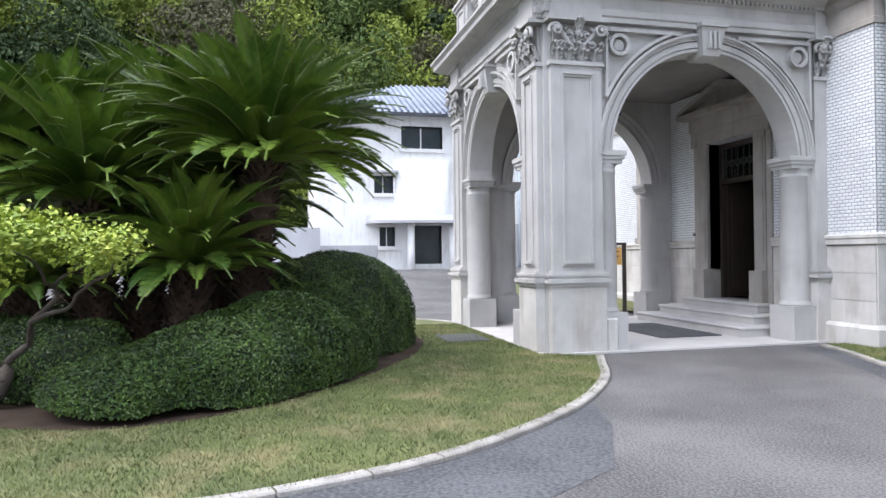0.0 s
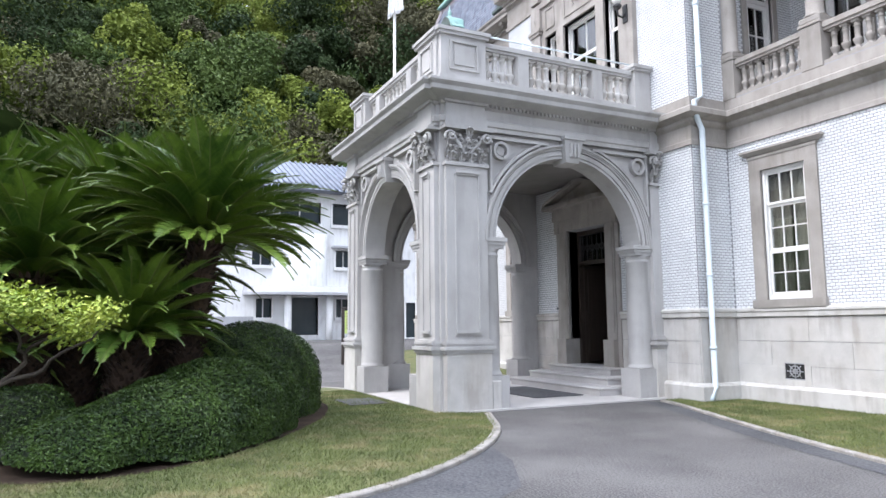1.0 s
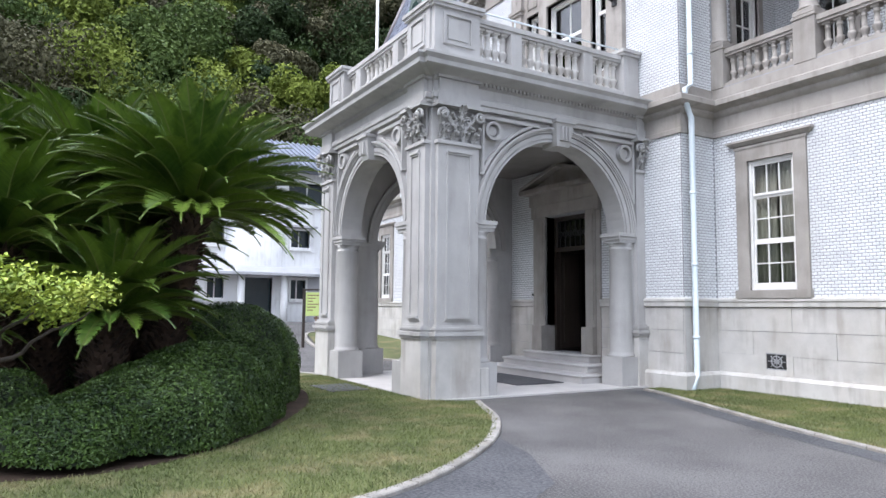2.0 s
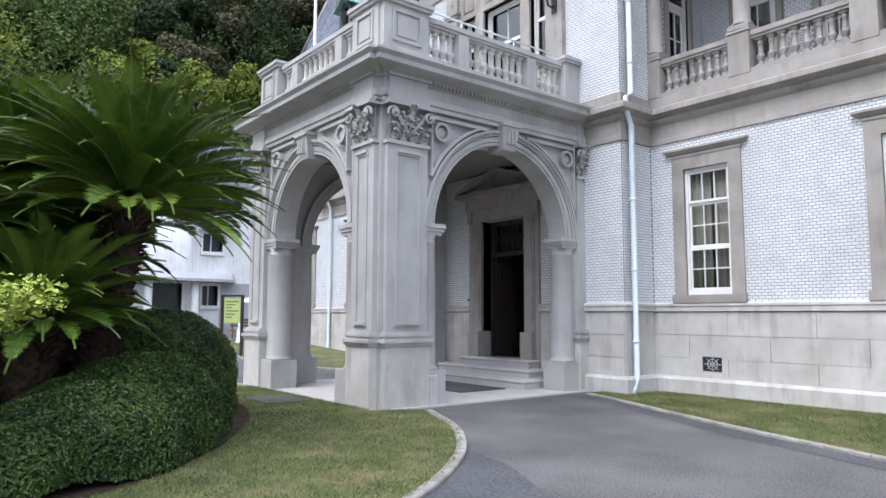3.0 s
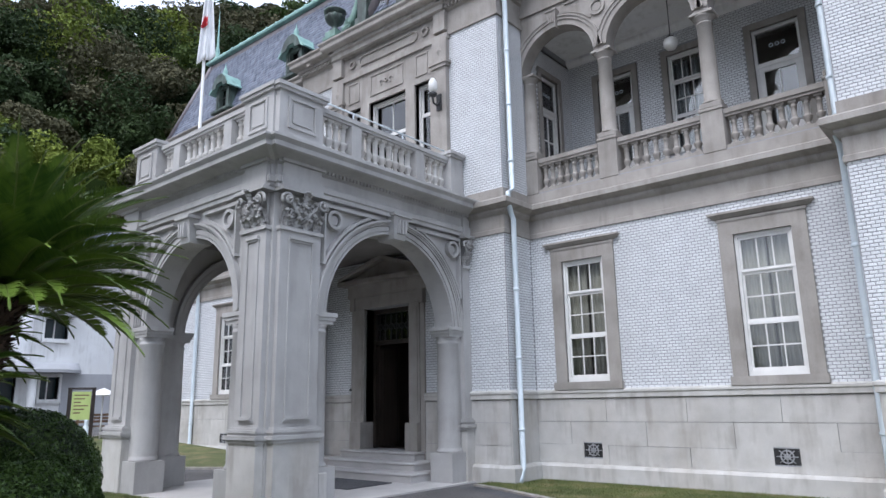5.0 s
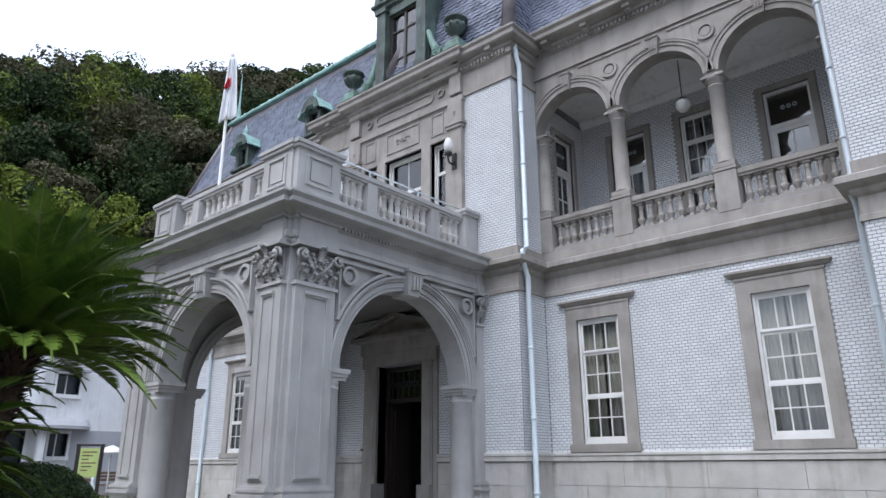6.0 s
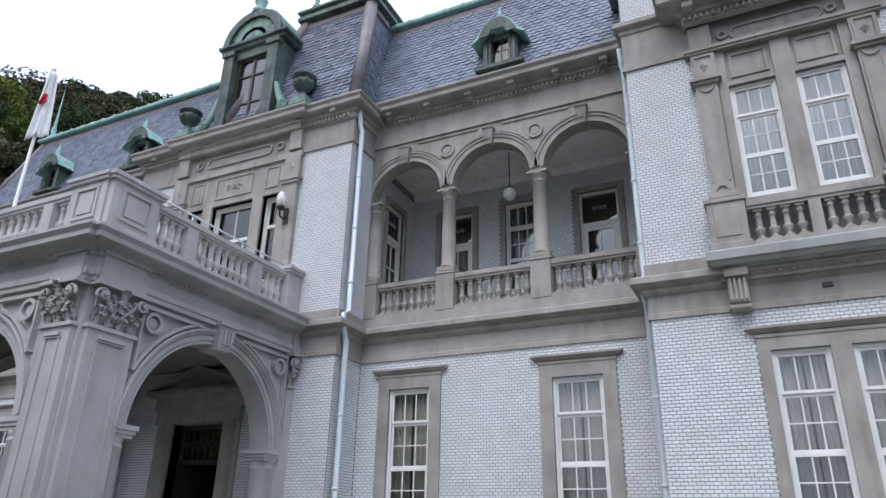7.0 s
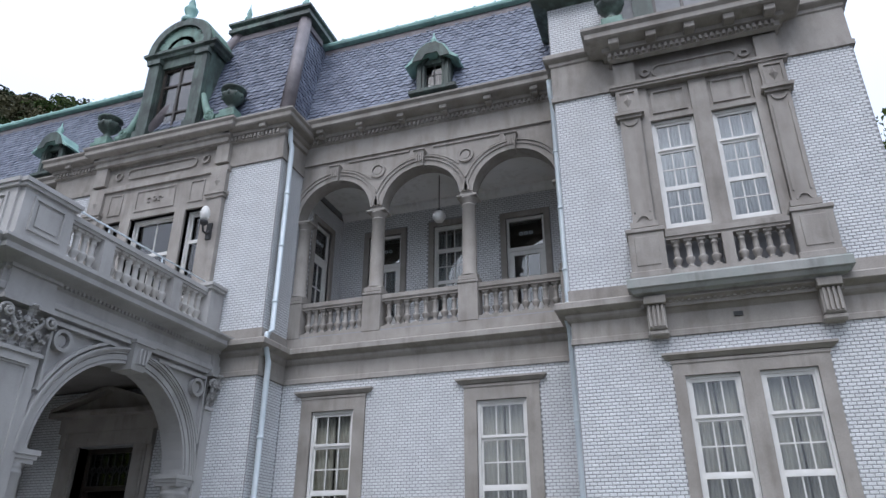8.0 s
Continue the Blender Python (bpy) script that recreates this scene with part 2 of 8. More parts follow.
def mbox(bm, m, u0, u1, d0, d1, z0, z1):
    v = [bm.verts.new(m(u, d, z)) for z in (z0, z1) for d in (d0, d1) for u in (u0, u1)]
    for f in ((0, 1, 3, 2), (4, 6, 7, 5), (0, 4, 5, 1), (2, 3, 7, 6), (0, 2, 6, 4), (1, 5, 7, 3)):
        bm.faces.new([v[i] for i in f])


def ring(bm, m, uc, zc, r0, r1, d0, d1, a0=0.0, a1=180.0, n=28):
    """A curved bar: part of an arch ring of square section."""
    rows = []
    for i in range(n + 1):
        a = radians(a0 + (a1 - a0) * i / n)
        c, s = math.cos(a), math.sin(a)
        rows.append([bm.verts.new(m(uc + r * c, d, zc + r * s)) for r, d in ((r0, d0), (r0, d1), (r1, d1), (r1, d0))])
    for a, b in zip(rows, rows[1:]):
        for k in range(4):
            bm.faces.new((a[k], a[(k + 1) % 4], b[(k + 1) % 4], b[k]))
    bm.faces.new(rows[0])
    bm.faces.new(rows[-1][::-1])


def arch_wall(bm, m, u0, u1, z1, zbase, uc, zc, r, thick, n=28):
    """A wall from zbase to z1 with one round-headed opening through it."""
    mbox(bm, m, u0, uc - r, -thick, 0, zbase, z1)
    mbox(bm, m, uc + r, u1, -thick, 0, zbase, z1)
    rows = []
    for i in range(n + 1):
        a = math.pi * (1 - i / n)
        u, z = uc + r * math.cos(a), zc + r * math.sin(a)
        rows.append([bm.verts.new(m(u, d, q)) for d, q in ((0, z), (0, z1), (-thick, z1), (-thick, z))])
    for a, b in zip(rows, rows[1:]):
        for k in range(4):
            bm.faces.new((a[k], a[(k + 1) % 4], b[(k + 1) % 4], b[k]))


def mdisc(bm, m, uc, zc, r0, r1, d0, d1, n=20):
    ring(bm, m, uc, zc, r0, r1, d0, d1, 0, 360, n)


def link(name, bm, mat, smooth=None):
    bmesh.ops.recalc_face_normals(bm, faces=bm.faces)
    me = bpy.data.meshes.new(name)
    bm.to_mesh(me)
    bm.free()
    me.materials.append(mat)
    return new(name, me)


def thing(name, at, label, category, group="", kind=""):
    ob = new(name)
    ob.empty_display_size = 0.2
    ob.location = at
    return tagged(ob, label, category, group, kind)


def place_of(ob):
    p = Vector(ob.location)
    while ob.parent:
        ob = ob.parent
        p += Vector(ob.location)
    return p


def part(name, bm, mat, parent, label="", local=False):
    """One mesh under a thing or a part; built in the world's metres unless local."""
    if not local:
        bmesh.ops.translate(bm, vec=-place_of(parent), verts=bm.verts)
    ob = link(name, bm, mat)
    ob.parent = parent
    return tagged(ob, label)


def piece(name, mesh, parent, loc, rot=(0, 0, 0), scale=(1, 1, 1)):
    ob = new(name, mesh)
    ob.parent = parent
    ob.location = Vector(loc) - place_of(parent)
    ob.rotation_euler, ob.scale = rot, scale
    return ob


def mesh_of(name, bm, mat):
    bmesh.ops.recalc_face_normals(bm, faces=bm.faces)
    me = bpy.data.meshes.new(name)
    bm.to_mesh(me)
    bm.free()
    me.materials.append(mat)
    return me


def structure(name, bm, mat, label, category="wall"):
    return tagged(link(name, bm, mat), label, category, "", "structure")


# ---- the mansion: large structure ----
XC = -2.3            # middle of the central pavilion and its porch
P, W = 5.0, 5.98     # front planes of the pavilions and of the wings
PAV = (-5.7, 1.1)    # central pavilion
RW = (1.1, 7.42)     # right wing
RP = (7.42, 12.8)    # right pavilion
LW = (-15.0, -5.7)  # left wing
COURSE, TILE_LEN, JOINT = 0.0565, 0.117, 0.012


def tile_rows(m, u0, u1, z0, z1, holes=(), outward=1.0):
    """Boxes (u0, u1, z0, z1) of a running bond of tiles, cut round rectangular holes."""
    out = []
    rows = max(1, round((z1 - z0) / COURSE))
    h = (z1 - z0) / rows
    for r in range(rows):
        za, zb = z0 + r * h + JOINT / 2, z0 + (r + 1) * h - JOINT / 2
        spans = [(u0, u1)]
        for a, b, c, d in holes:
            if zb > c and za < d:
                nxt = []
                for s, e in spans:
                    if b <= s or a >= e:
                        nxt.append((s, e))
                    else:
                        if a - s > 0.03:
                            nxt.append((s, a))
                        if e - b > 0.03:
                            nxt.append((b, e))
                spans = nxt
        shift = (r % 2) * TILE_LEN / 2
        for s, e in spans:
            k = math.floor((s - u0 - shift) / TILE_LEN)
            while u0 + shift + k * TILE_LEN < e:
                a, b = u0 + shift + k * TILE_LEN + JOINT / 2, u0 + shift + (k + 1) * TILE_LEN - JOINT / 2
                a, b = max(a, s), min(b, e)
                if b - a > 0.03:
                    out.append((a, b, za, zb))
                k += 1
    return out


TILE_MESH = {}


def tile_piece_mesh(w, h, axis):
    key = (round(w, 2), round(h, 3), axis)
    if key not in TILE_MESH:
        t = bmesh.new()
        m = front_map(0) if axis == "y" else side_map(0)
        tile_solid(t, m, -w / 2, w / 2, -h / 2, h / 2, 0.007)
        TILE_MESH[key] = mesh_of("tile", t, TILE)
    return TILE_MESH[key]


def tile_solid(bm, m, a, b, c, d, proud):
    e = 0.004
    v = [bm.verts.new(m(*q)) for q in ((a, 0, c), (b, 0, c), (b, 0, d), (a, 0, d))]
    w = [bm.verts.new(m(*q)) for q in ((a + e, proud, c + e), (b - e, proud, c + e), (b - e, proud, d - e), (a + e, proud, d - e))]
    bm.faces.new(w)
    for i in range(4):
        bm.faces.new((v[i], v[(i + 1) % 4], w[(i + 1) % 4], w[i]))


def tile_skin(parent, m, rects, rng, label="white glazed brick tiles in running bond"):
    """All tiles of a wall face as one mesh of many small bevelled tiles."""
    verts, faces = [], []
    e = 0.004
    for a, b, c, d in rects:
        p = 0.005 + 0.003 * rng.random()
        i = len(verts)
        verts += [m(*q) for q in ((a, 0, c), (b, 0, c), (b, 0, d), (a, 0, d), (a + e, p, c + e), (b - e, p, c + e), (b - e, p, d - e), (a + e, p, d - e))]
        faces += [(i + 4, i + 5, i + 6, i + 7)] + [(i + k, i + (k + 1) % 4, i + 4 + (k + 1) % 4, i + 4 + k) for k in range(4)]
    o = place_of(parent)
    me = bpy.data.meshes.new("tile_field")
    me.from_pydata([(x - o.x, y - o.y, z - o.z) for x, y, z in verts], [], faces)
    me.materials.append(TILE)
    t = bmesh.new()
    t.from_mesh(me)
    bmesh.ops.recalc_face_normals(t, faces=t.faces)
    t.to_mesh(me)
    t.free()
    ob = new("tile_field", me)
    ob.parent = parent
    return tagged(ob, label, "", "", "stuff")


TILE_FIELDS = []     # (parent, axis, plane, sign, rects, pick) filled here, built at the end


def wall_with_holes(bm, u0, u1, z0, z1, holes, m, thick):
    """A wall slab with rectangular openings through it."""
    us = sorted({u0, u1, *[h[0] for h in holes], *[h[1] for h in holes]})
    zs = sorted({z0, z1, *[h[2] for h in holes], *[h[3] for h in holes]})
    for a, b in zip(us, us[1:]):
        run = None
        for c, d in zip(zs, zs[1:]):
            uc, zc = (a + b) / 2, (c + d) / 2
            solid = not any(h[0] < uc < h[1] and h[2] < zc < h[3] for h in holes)
            if solid:
                run = (run[0], d) if run else (c, d)
            if (not solid or d == zs[-1]) and run:
                mbox(bm, m, a, b, -thick, 0, *run)
                run = None


# openings: x0, x1, z0, z1
W1, W2 = (1.87, 2.81, 1.93, 4.42), (5.38, 6.34, 1.93, 4.42)
LW1, LW2 = (-7.41, -6.47, 1.93, 4.42), (-10.9, -9.96, 1.93, 4.42)
LW3 = (-14.5, -13.68, 1.93, 4.42)
RPL = ((9.15, 9.97, 1.93, 4.36), (10.25, 11.07, 1.93, 4.36))
RPU = ((9.2, 9.97, 6.95, 9.23), (10.28, 11.05, 6.95, 9.23))
DOOR = (-3.03, -1.57, 0.55, 3.8)
CPU = ((-2.95, -1.65, 6.0, 9.15), (-3.75, -3.25, 6.9, 9.15), (-1.35, -0.85, 6.9, 9.15))


def surround(hole, side=0.25, top=0.33, sill=0.22):
    return (hole[0] - side, hole[1] + side, hole[2] - sill, hole[3] + top)


def mansion_wall(name, u0, u1, m, axis, plane, sign, floors, label, thick=0.4):
    """floors: (z0, z1, wall openings, tiled z0, tiled z1, holes in the tiling)."""
    bm = bmesh.new()
    for z0, z1, holes, t0, t1, bare in floors:
        wall_with_holes(bm, u0, u1, z0, z1, holes, m, thick)
    ob = structure(name, bm, MORTAR, label)
    for z0, z1, holes, t0, t1, bare in floors:
        if t1 > t0:
            TILE_FIELDS.append((ob, axis, plane, sign, tile_rows(m, u0 + 0.012, u1 - 0.012, t0, t1, bare)))
    return ob


fw, fp = front_map(W), front_map(P)
B0, B1 = 1.78, 5.03   # tiled band of the ground floor
wall_right_wing = mansion_wall("wall_right_wing", RW[0], RW[1], fw, "y", W, 1, [
    (0, 6.05, (W1, W2), B0, B1, [surround(W1), surround(W2)])], "white brick-tiled wing wall over a grey stone base")
wall_left_wing = mansion_wall("wall_left_wing", LW[0], LW[1], fw, "y", W, 1, [
    (0, 11.1, (LW1, LW2, LW3), B0, B1, [surround(LW1), surround(LW2), surround(LW3)])], "white brick-tiled far wing wall over a stone base")
wall_right_pavilion = mansion_wall("wall_right_pavilion", RP[0], RP[1], fp, "y", P, 1, [
    (0, 5.6, RPL, B0, B1, [(8.97, 11.27, 1.7, 4.66)]),
    (5.6, 12.6, RPU, 6.02, 10.1, [(8.66, 11.6, 6.0, 10.1)])], "white brick-tiled corner pavilion wall with stone dressings")
wall_central_pavilion = mansion_wall("wall_central_pavilion", PAV[0], PAV[1], fp, "y", P, 1, [
    (0, 5.6, (DOOR,), B0, B1, [(XC - 1.16, XC + 1.16, 0, 4.6)]),
    (5.6, 11.1, CPU, 6.02, 10.1, [(-4.3, -0.3, 6.0, 10.1)])], "white brick-tiled entrance pavilion wall with stone dressings")
# returns of the pavilions
for name, x, sign, lo in (("wall_return_1", PAV[1], 1, 0), ("wall_return_2", RP[0], -1, 0), ("wall_return_3", PAV[0], -1, 0), ("wall_return_4", RP[1], 1, 0)):
    m = side_map(x, sign)
    y1 = W if name != "wall_return_4" else 12.0
    bm = bmesh.new()
    mbox(bm, m, P + 0.4, y1 + 0.35, -0.4, 0, 0, 11.1 if sign > 0 and name == "wall_return_1" else 12.6 if name != "wall_return_3" else 11.1)
    mbox(bm, m, P + 0.004, P + 0.4, -0.39, 0, 0, 11.1)
    ob = structure(name, bm, MORTAR, "white brick-tiled return wall of the pavilion")
    rects = tile_rows(m, P + 0.012, y1 - 0.01, B0, B1) + tile_rows(m, P + 0.012, y1 - 0.01, 6.02, 10.1)
    if name == "wall_return_2":
        rects += tile_rows(m, P + 0.012, y1 - 0.01, 11.29, 12.6)
    TILE_FIELDS.append((ob, "x", x, sign, rects))
TILE_FIELDS.append((wall_right_pavilion, "y", P, 1, tile_rows(fp, RP[0] + 0.012, 8.75, 11.29, 12.6)))

bm = bmesh.new()
box(bm, LW[0], LW[0] + 0.4, W + 0.4, 9.8, 0, 11.1)
structure("wall_left_end", bm, PLASTER, "plain end wall of the far wing")

# stone base: plinth, three courses of blocks, sill band
BLOCKS = []


def base_run(name, x0, x1, y, yb, left, right, vents=()):
    bm = bmesh.new()
    course(bm, x0, x1, y, yb, [(0.0, 0.0), (0.14, 0.0), (0.14, 0.30), (0.10, 0.35), (0.05, 0.36), (0.0, 0.36)], left, right)
    course(bm, x0, x1, y, yb, [(0.0, 1.60), (0.07, 1.62), (0.07, 1.70), (0.09, 1.72), (0.09, 1.76), (0.015, 1.79), (0.0, 1.79)], left, right)
    ob = structure(name, bm, STONE_BASE, "pale grey stone plinth and sill band", "baseboard")
    for r, (z0, z1) in enumerate(((0.36, 0.72), (0.72, 1.16), (1.16, 1.60))):
        n = max(1, round((x1 - x0) / 1.55))
        step = (x1 - x0) / n
        cuts = [x0] + [x0 + (k + (0.5 if r % 2 else 0.0)) * step for k in range(1 - (r % 2), n + 1)] + [x1]
        cuts = sorted({round(c, 3) for c in cuts if x0 <= c <= x1})
        for a, b in zip(cuts, cuts[1:]):
            BLOCKS.append((ob, a, b, y, z0, z1, vents))
    return ob


VENTS = [(2.15, 2.55, 0.47, 0.77), (5.64, 6.04, 0.47, 0.77), (-7.15, -6.75, 0.44, 0.74), (-10.6, -10.2, 0.44, 0.74)]
base_right = base_run("baseboard_right", RW[0] + 0.0, RW[1], W, W + 0.2, False, False, VENTS)
base_left = base_run("baseboard_left", LW[0], LW[1], W, W + 0.2, False, False, VENTS)
base_run("baseboard_corner_pavilion", RP[0], RP[1], P, W, True, True)
base_centre = base_run("baseboard_entrance_right", XC + 1.18, PAV[1], P, W, False, True)
base_run("baseboard_entrance_left", PAV[0], XC - 1.18, P, W, True, False)
# sides of the pavilion base
bm = bmesh.new()
box(bm, PAV[1], PAV[1] + 0.03, P - 0.02, W, 0.36, 1.6)
box(bm, RP[0] - 0.03, RP[0], P - 0.02, W, 0.36, 1.6)
structure("baseboard_returns", bm, STONE_BASE, "pale grey stone base of the pavilion returns", "baseboard")

# ---- string course between the floors, and the main cornice ----
STRING = [(0, 5.03), (0.04, 5.03), (0.04, 5.12), (0.02, 5.14), (0.02, 5.42), (0.07, 5.46), (0.10, 5.50), (0.10, 5.55), (0.22, 5.60), (0.26, 5.62), (0.26, 5.72), (0.22, 5.75), (0.05, 5.78), (0.03, 5.80), (0.03, 6.02), (0.0, 6.03)]
ENTAB = [(0, 10.10), (0.05, 10.10), (0.05, 10.20), (0.02, 10.22), (0.02, 10.72), (0.08, 10.75), (0.08, 10.87), (0.14, 10.90), (0.14, 10.99), (0.28, 11.02), (0.31, 11.05), (0.31, 11.15), (0.36, 11.20), (0.36, 11.25), (0.2, 11.28), (0.0, 11.30)]
ENTAB_SIDE = [(0, 10.10), (0.05, 10.10), (0.05, 10.20), (0.02, 10.22), (0.02, 10.96), (0.05, 10.99), (0.05, 11.06), (0.12, 11.10), (0.15, 11.13), (0.15, 11.22), (0.10, 11.27), (0.0, 11.29)]
ENTAB_W = [(0, 10.38), (0.05, 10.38), (0.05, 10.46), (0.02, 10.48), (0.02, 10.90), (0.06, 10.93), (0.06, 11.03), (0.14, 11.06), (0.14, 11.14), (0.38, 11.18), (0.42, 11.21), (0.42, 11.31), (0.48, 11.37), (0.48, 11.42), (0.30, 11.46), (0.0, 11.48)]


def band(name, prof, x0, x1, y, yb, left, right, mat, label):
    bm = bmesh.new()
    course(bm, x0, x1, y, yb, prof, left, right)
    return structure(name, bm, mat, label, "cornice")


for nm, r, y, l, q in (("right_wing", RW, W, False, False), ("left_wing", LW, W, False, False), ("central", PAV, P, True, True), ("corner", RP, P, True, True)):
    band("string_course_" + nm, STRING, r[0], r[1], y, W, l, q, STONE_WARM, "grey stone string course between the floors")
    # the corner pavilion's cornice runs only over its window bay, with short returns
    prof = ENTAB_W if "wing" in nm else ENTAB_SIDE if nm == "corner" else ENTAB
    ob = band("cornice_" + nm, prof, r[0], r[1], y, W + 0.3, l, q, STONE_WARM, "weathered stone main cornice with dentils and brackets")
    if nm == "corner":
        continue
    bm = bmesh.new()
    zb, o = (10.94, 0.06) if "wing" in nm else (10.77, 0.08)
    k = r[0] + 0.05
    while k < r[1] - 0.08:
        box(bm, k, k + 0.055, y - o - 0.06, y - o + 0.01, zb, zb + 0.09)
        k += 0.105
    part("dentil_course", bm, STONE_WARM, ob)
    n = round((r[1] - r[0]) / 1.0)
    for i in range(n):
        bm = bmesh.new()
        x = r[0] + (i + 0.5) * (r[1] - r[0]) / n
        zt = 11.18 if "wing" in nm else 11.02
        deep = 0.34 if "wing" in nm else 0.26
        rbox(bm, x - 0.09, x + 0.09, y - deep, y - 0.05, zt - 0.10, zt + 0.01, 0.015)
        rbox(bm, x - 0.075, x + 0.075, y - deep + 0.07, y - 0.05, zt - 0.16, zt - 0.10, 0.02)
        part("bracket", bm, STONE_WARM, ob)

# ---- the right wing's loggia ----
LZ, LR, LU = 8.92, 0.92, (2.02, 4.16, 6.30)
bm = bmesh.new()
for i, u in enumerate(LU):
    u0 = RW[0] if i == 0 else (LU[i - 1] + u) / 2
    u1 = RW[1] if i == 2 else (LU[i + 1] + u) / 2
    n = 26
    rows = []
    for k in range(n + 1):
        a = math.pi * (1 - k / n)
        x, z = u + LR * math.cos(a), LZ + LR * math.sin(a)
        rows.append([bm.verts.new(c) for c in ((x, W, z), (x, W, 10.4), (x, W + 0.34, 10.4), (x, W + 0.34, z))])
    for a, b in zip(rows, rows[1:]):
        for k in range(4):
            bm.faces.new((a[k], a[(k + 1) % 4], b[(k + 1) % 4], b[k]))
    box(bm, u0, u - LR, W, W + 0.34, LZ, 10.4)
    box(bm, u + LR, u1, W, W + 0.34, LZ, 10.4)
wall_loggia = structure("wall_loggia_arcade", bm, STONE_WARM, "warm grey stone loggia arcade of three round arches")
mw = front_map(W)
for u in LU:
    bm = bmesh.new()
    for r0, r1, d in ((LR + 0.0, LR + 0.05, 0.03), (LR + 0.05, LR + 0.13, 0.018), (LR + 0.13, LR + 0.2, 0.045), (LR + 0.2, LR + 0.235, 0.07)):
        ring(bm, mw, u, LZ, r0, r1, -0.01, d, 4, 176, 30)
    part("archivolt", bm, STONE_WARM, wall_loggia)
    bm = bmesh.new()
    v = [bm.verts.new(c) for c in [(u + s * w, W - d, z) for z, w, d in ((LZ + LR - 0.05, 0.075, 0.11), (LZ + LR + 0.32, 0.12, 0.16)) for s, d in ((-1, -0.05), (1, -0.05), (1, d), (-1, d))]]
    for f in ((0, 1, 2, 3), (4, 5, 6, 7), (0, 1, 5, 4), (1, 2, 6, 5), (2, 3, 7, 6), (3, 0, 4, 7)):
        bm.faces.new([v[i] for i in f])
    for s in (-0.05, 0, 0.05):
        box(bm, u + s - 0.012, u + s + 0.012, W - 0.165, W - 0.1, LZ + LR + 0.05, LZ + LR + 0.26)
    rbox(bm, u - 0.14, u + 0.14, W - 0.19, W, LZ + LR + 0.32, LZ + LR + 0.37, 0.012)
    part("keystone", bm, STONE_WARM, wall_loggia)
for u in ((LU[0] + LU[1]) / 2, (LU[1] + LU[2]) / 2):
    bm = bmesh.new()
    mdisc(bm, mw, u, LZ + 1.0, 0.13, 0.19, -0.01, 0.05)
    mdisc(bm, mw, u, LZ + 1.0, 0.0001, 0.10, -0.01, 0.03)
    mbox(bm, mw, u - 0.78, u + 0.78, -0.01, 0.03, 10.28, 10.32)
    for s, a0, a1 in ((-1, 42, 80), (1, 100, 138)):
        ring(bm, mw, u + s * 1.07, LZ, LR + 0.27, LR + 0.30, -0.01, 0.03, a0, a1, 12)
    part("rosette", bm, STONE_WARM, wall_loggia)
for u in (RW[0] + 0.08, (LU[0] + LU[1]) / 2, (LU[1] + LU[2]) / 2, RW[1] - 0.08):
    col = thing("column", (u, W + 0.17, 6.9), "slender warm grey stone loggia column with moulded capital", "column", "loggia columns")
    bm = bmesh.new()
    lathe(bm, [(0.2, 0.12), (0.2, 0.16), (0.17, 0.18), (0.17, 0.2), (0.155, 0.22), (0.158, 0.9), (0.145, 1.78), (0.16, 1.79), (0.16, 1.82), (0.145, 1.83)], 20)
    part("shaft", bm, STONE_WARM, col, local=True)
    bm = bmesh.new()
    lathe(bm, [(0.145, 1.83), (0.145, 1.87), (0.19, 1.92), (0.21, 1.945), (0.21, 1.96)], 20)
    rbox(bm, -0.23, 0.23, -0.2, 0.2, 1.96, 2.02, 0.012)
    part("capital", bm, STONE_WARM, col, local=True)
    bm = bmesh.new()
    rbox(bm, -0.21, 0.21, -0.2, 0.2, 0.0, 0.12, 0.02)
    part("base", bm, STONE_WARM, col, local=True)
bm = bmesh.new()
box(bm, RW[0] - 0.3, RW[1] + 0.3, W, 8.4, 5.85, 6.03)
structure("floor_loggia", bm, STONE_WARM, "stone loggia floor", "floor")
bm = bmesh.new()
box(bm, RW[0] - 0.3, RW[1] + 0.3, W + 0.34, 8.5, 10.15, 10.3)
course(bm, RW[0], RW[1], 8.2, 8.2, [(0, 9.95), (0.05, 9.98), (0.12, 10.08), (0.12, 10.15)], False, False)
structure("ceiling_loggia", bm, PLASTER, "flat plastered loggia ceiling", "ceiling")
LB = [(1.9, 2.8, 6.1, 9.36), (3.69, 4.51, 7.0, 9.4), (5.56, 6.5, 6.1, 9.33)]
mb = front_map(8.2)
bm = bmesh.new()
wall_with_holes(bm, RW[0], RW[1], 6.03, 10.2, LB, mb, 0.3)
wall_loggia_back = structure("wall_loggia_back", bm, MORTAR, "white brick-tiled back wall of the loggia")
TILE_FIELDS.append((wall_loggia_back, "y", 8.2, 1, tile_rows(mb, RW[0], RW[1], 6.25, 9.95, [(a - 0.16, b + 0.16, c - 0.2, d + 0.16) for a, b, c, d in LB])))
SD = (6.75, 7.55, 6.05, 9.3)   # glazed door in the loggia's side wall (y0, y1, z0, z1)
ms = side_map(PAV[1], 1)
bm = bmesh.new()
wall_with_holes(bm, W + 0.34, 8.3, 6.03, 10.2, [SD], ms, 0.35)
wall_loggia_side = structure("wall_loggia_side", bm, MORTAR, "white brick-tiled side wall of the loggia")
TILE_FIELDS.append((wall_loggia_side, "x", PAV[1], 1, tile_rows(ms, W + 0.36, 8.2, 6.25, 9.95, [(SD[0] - 0.14, SD[1] + 0.14, SD[2] - 0.2, SD[3] + 0.14)])))
bm = bmesh.new()
box(bm, RW[1], RW[1] + 0.3, W + 0.2, 8.4, 6.03, 10.2)
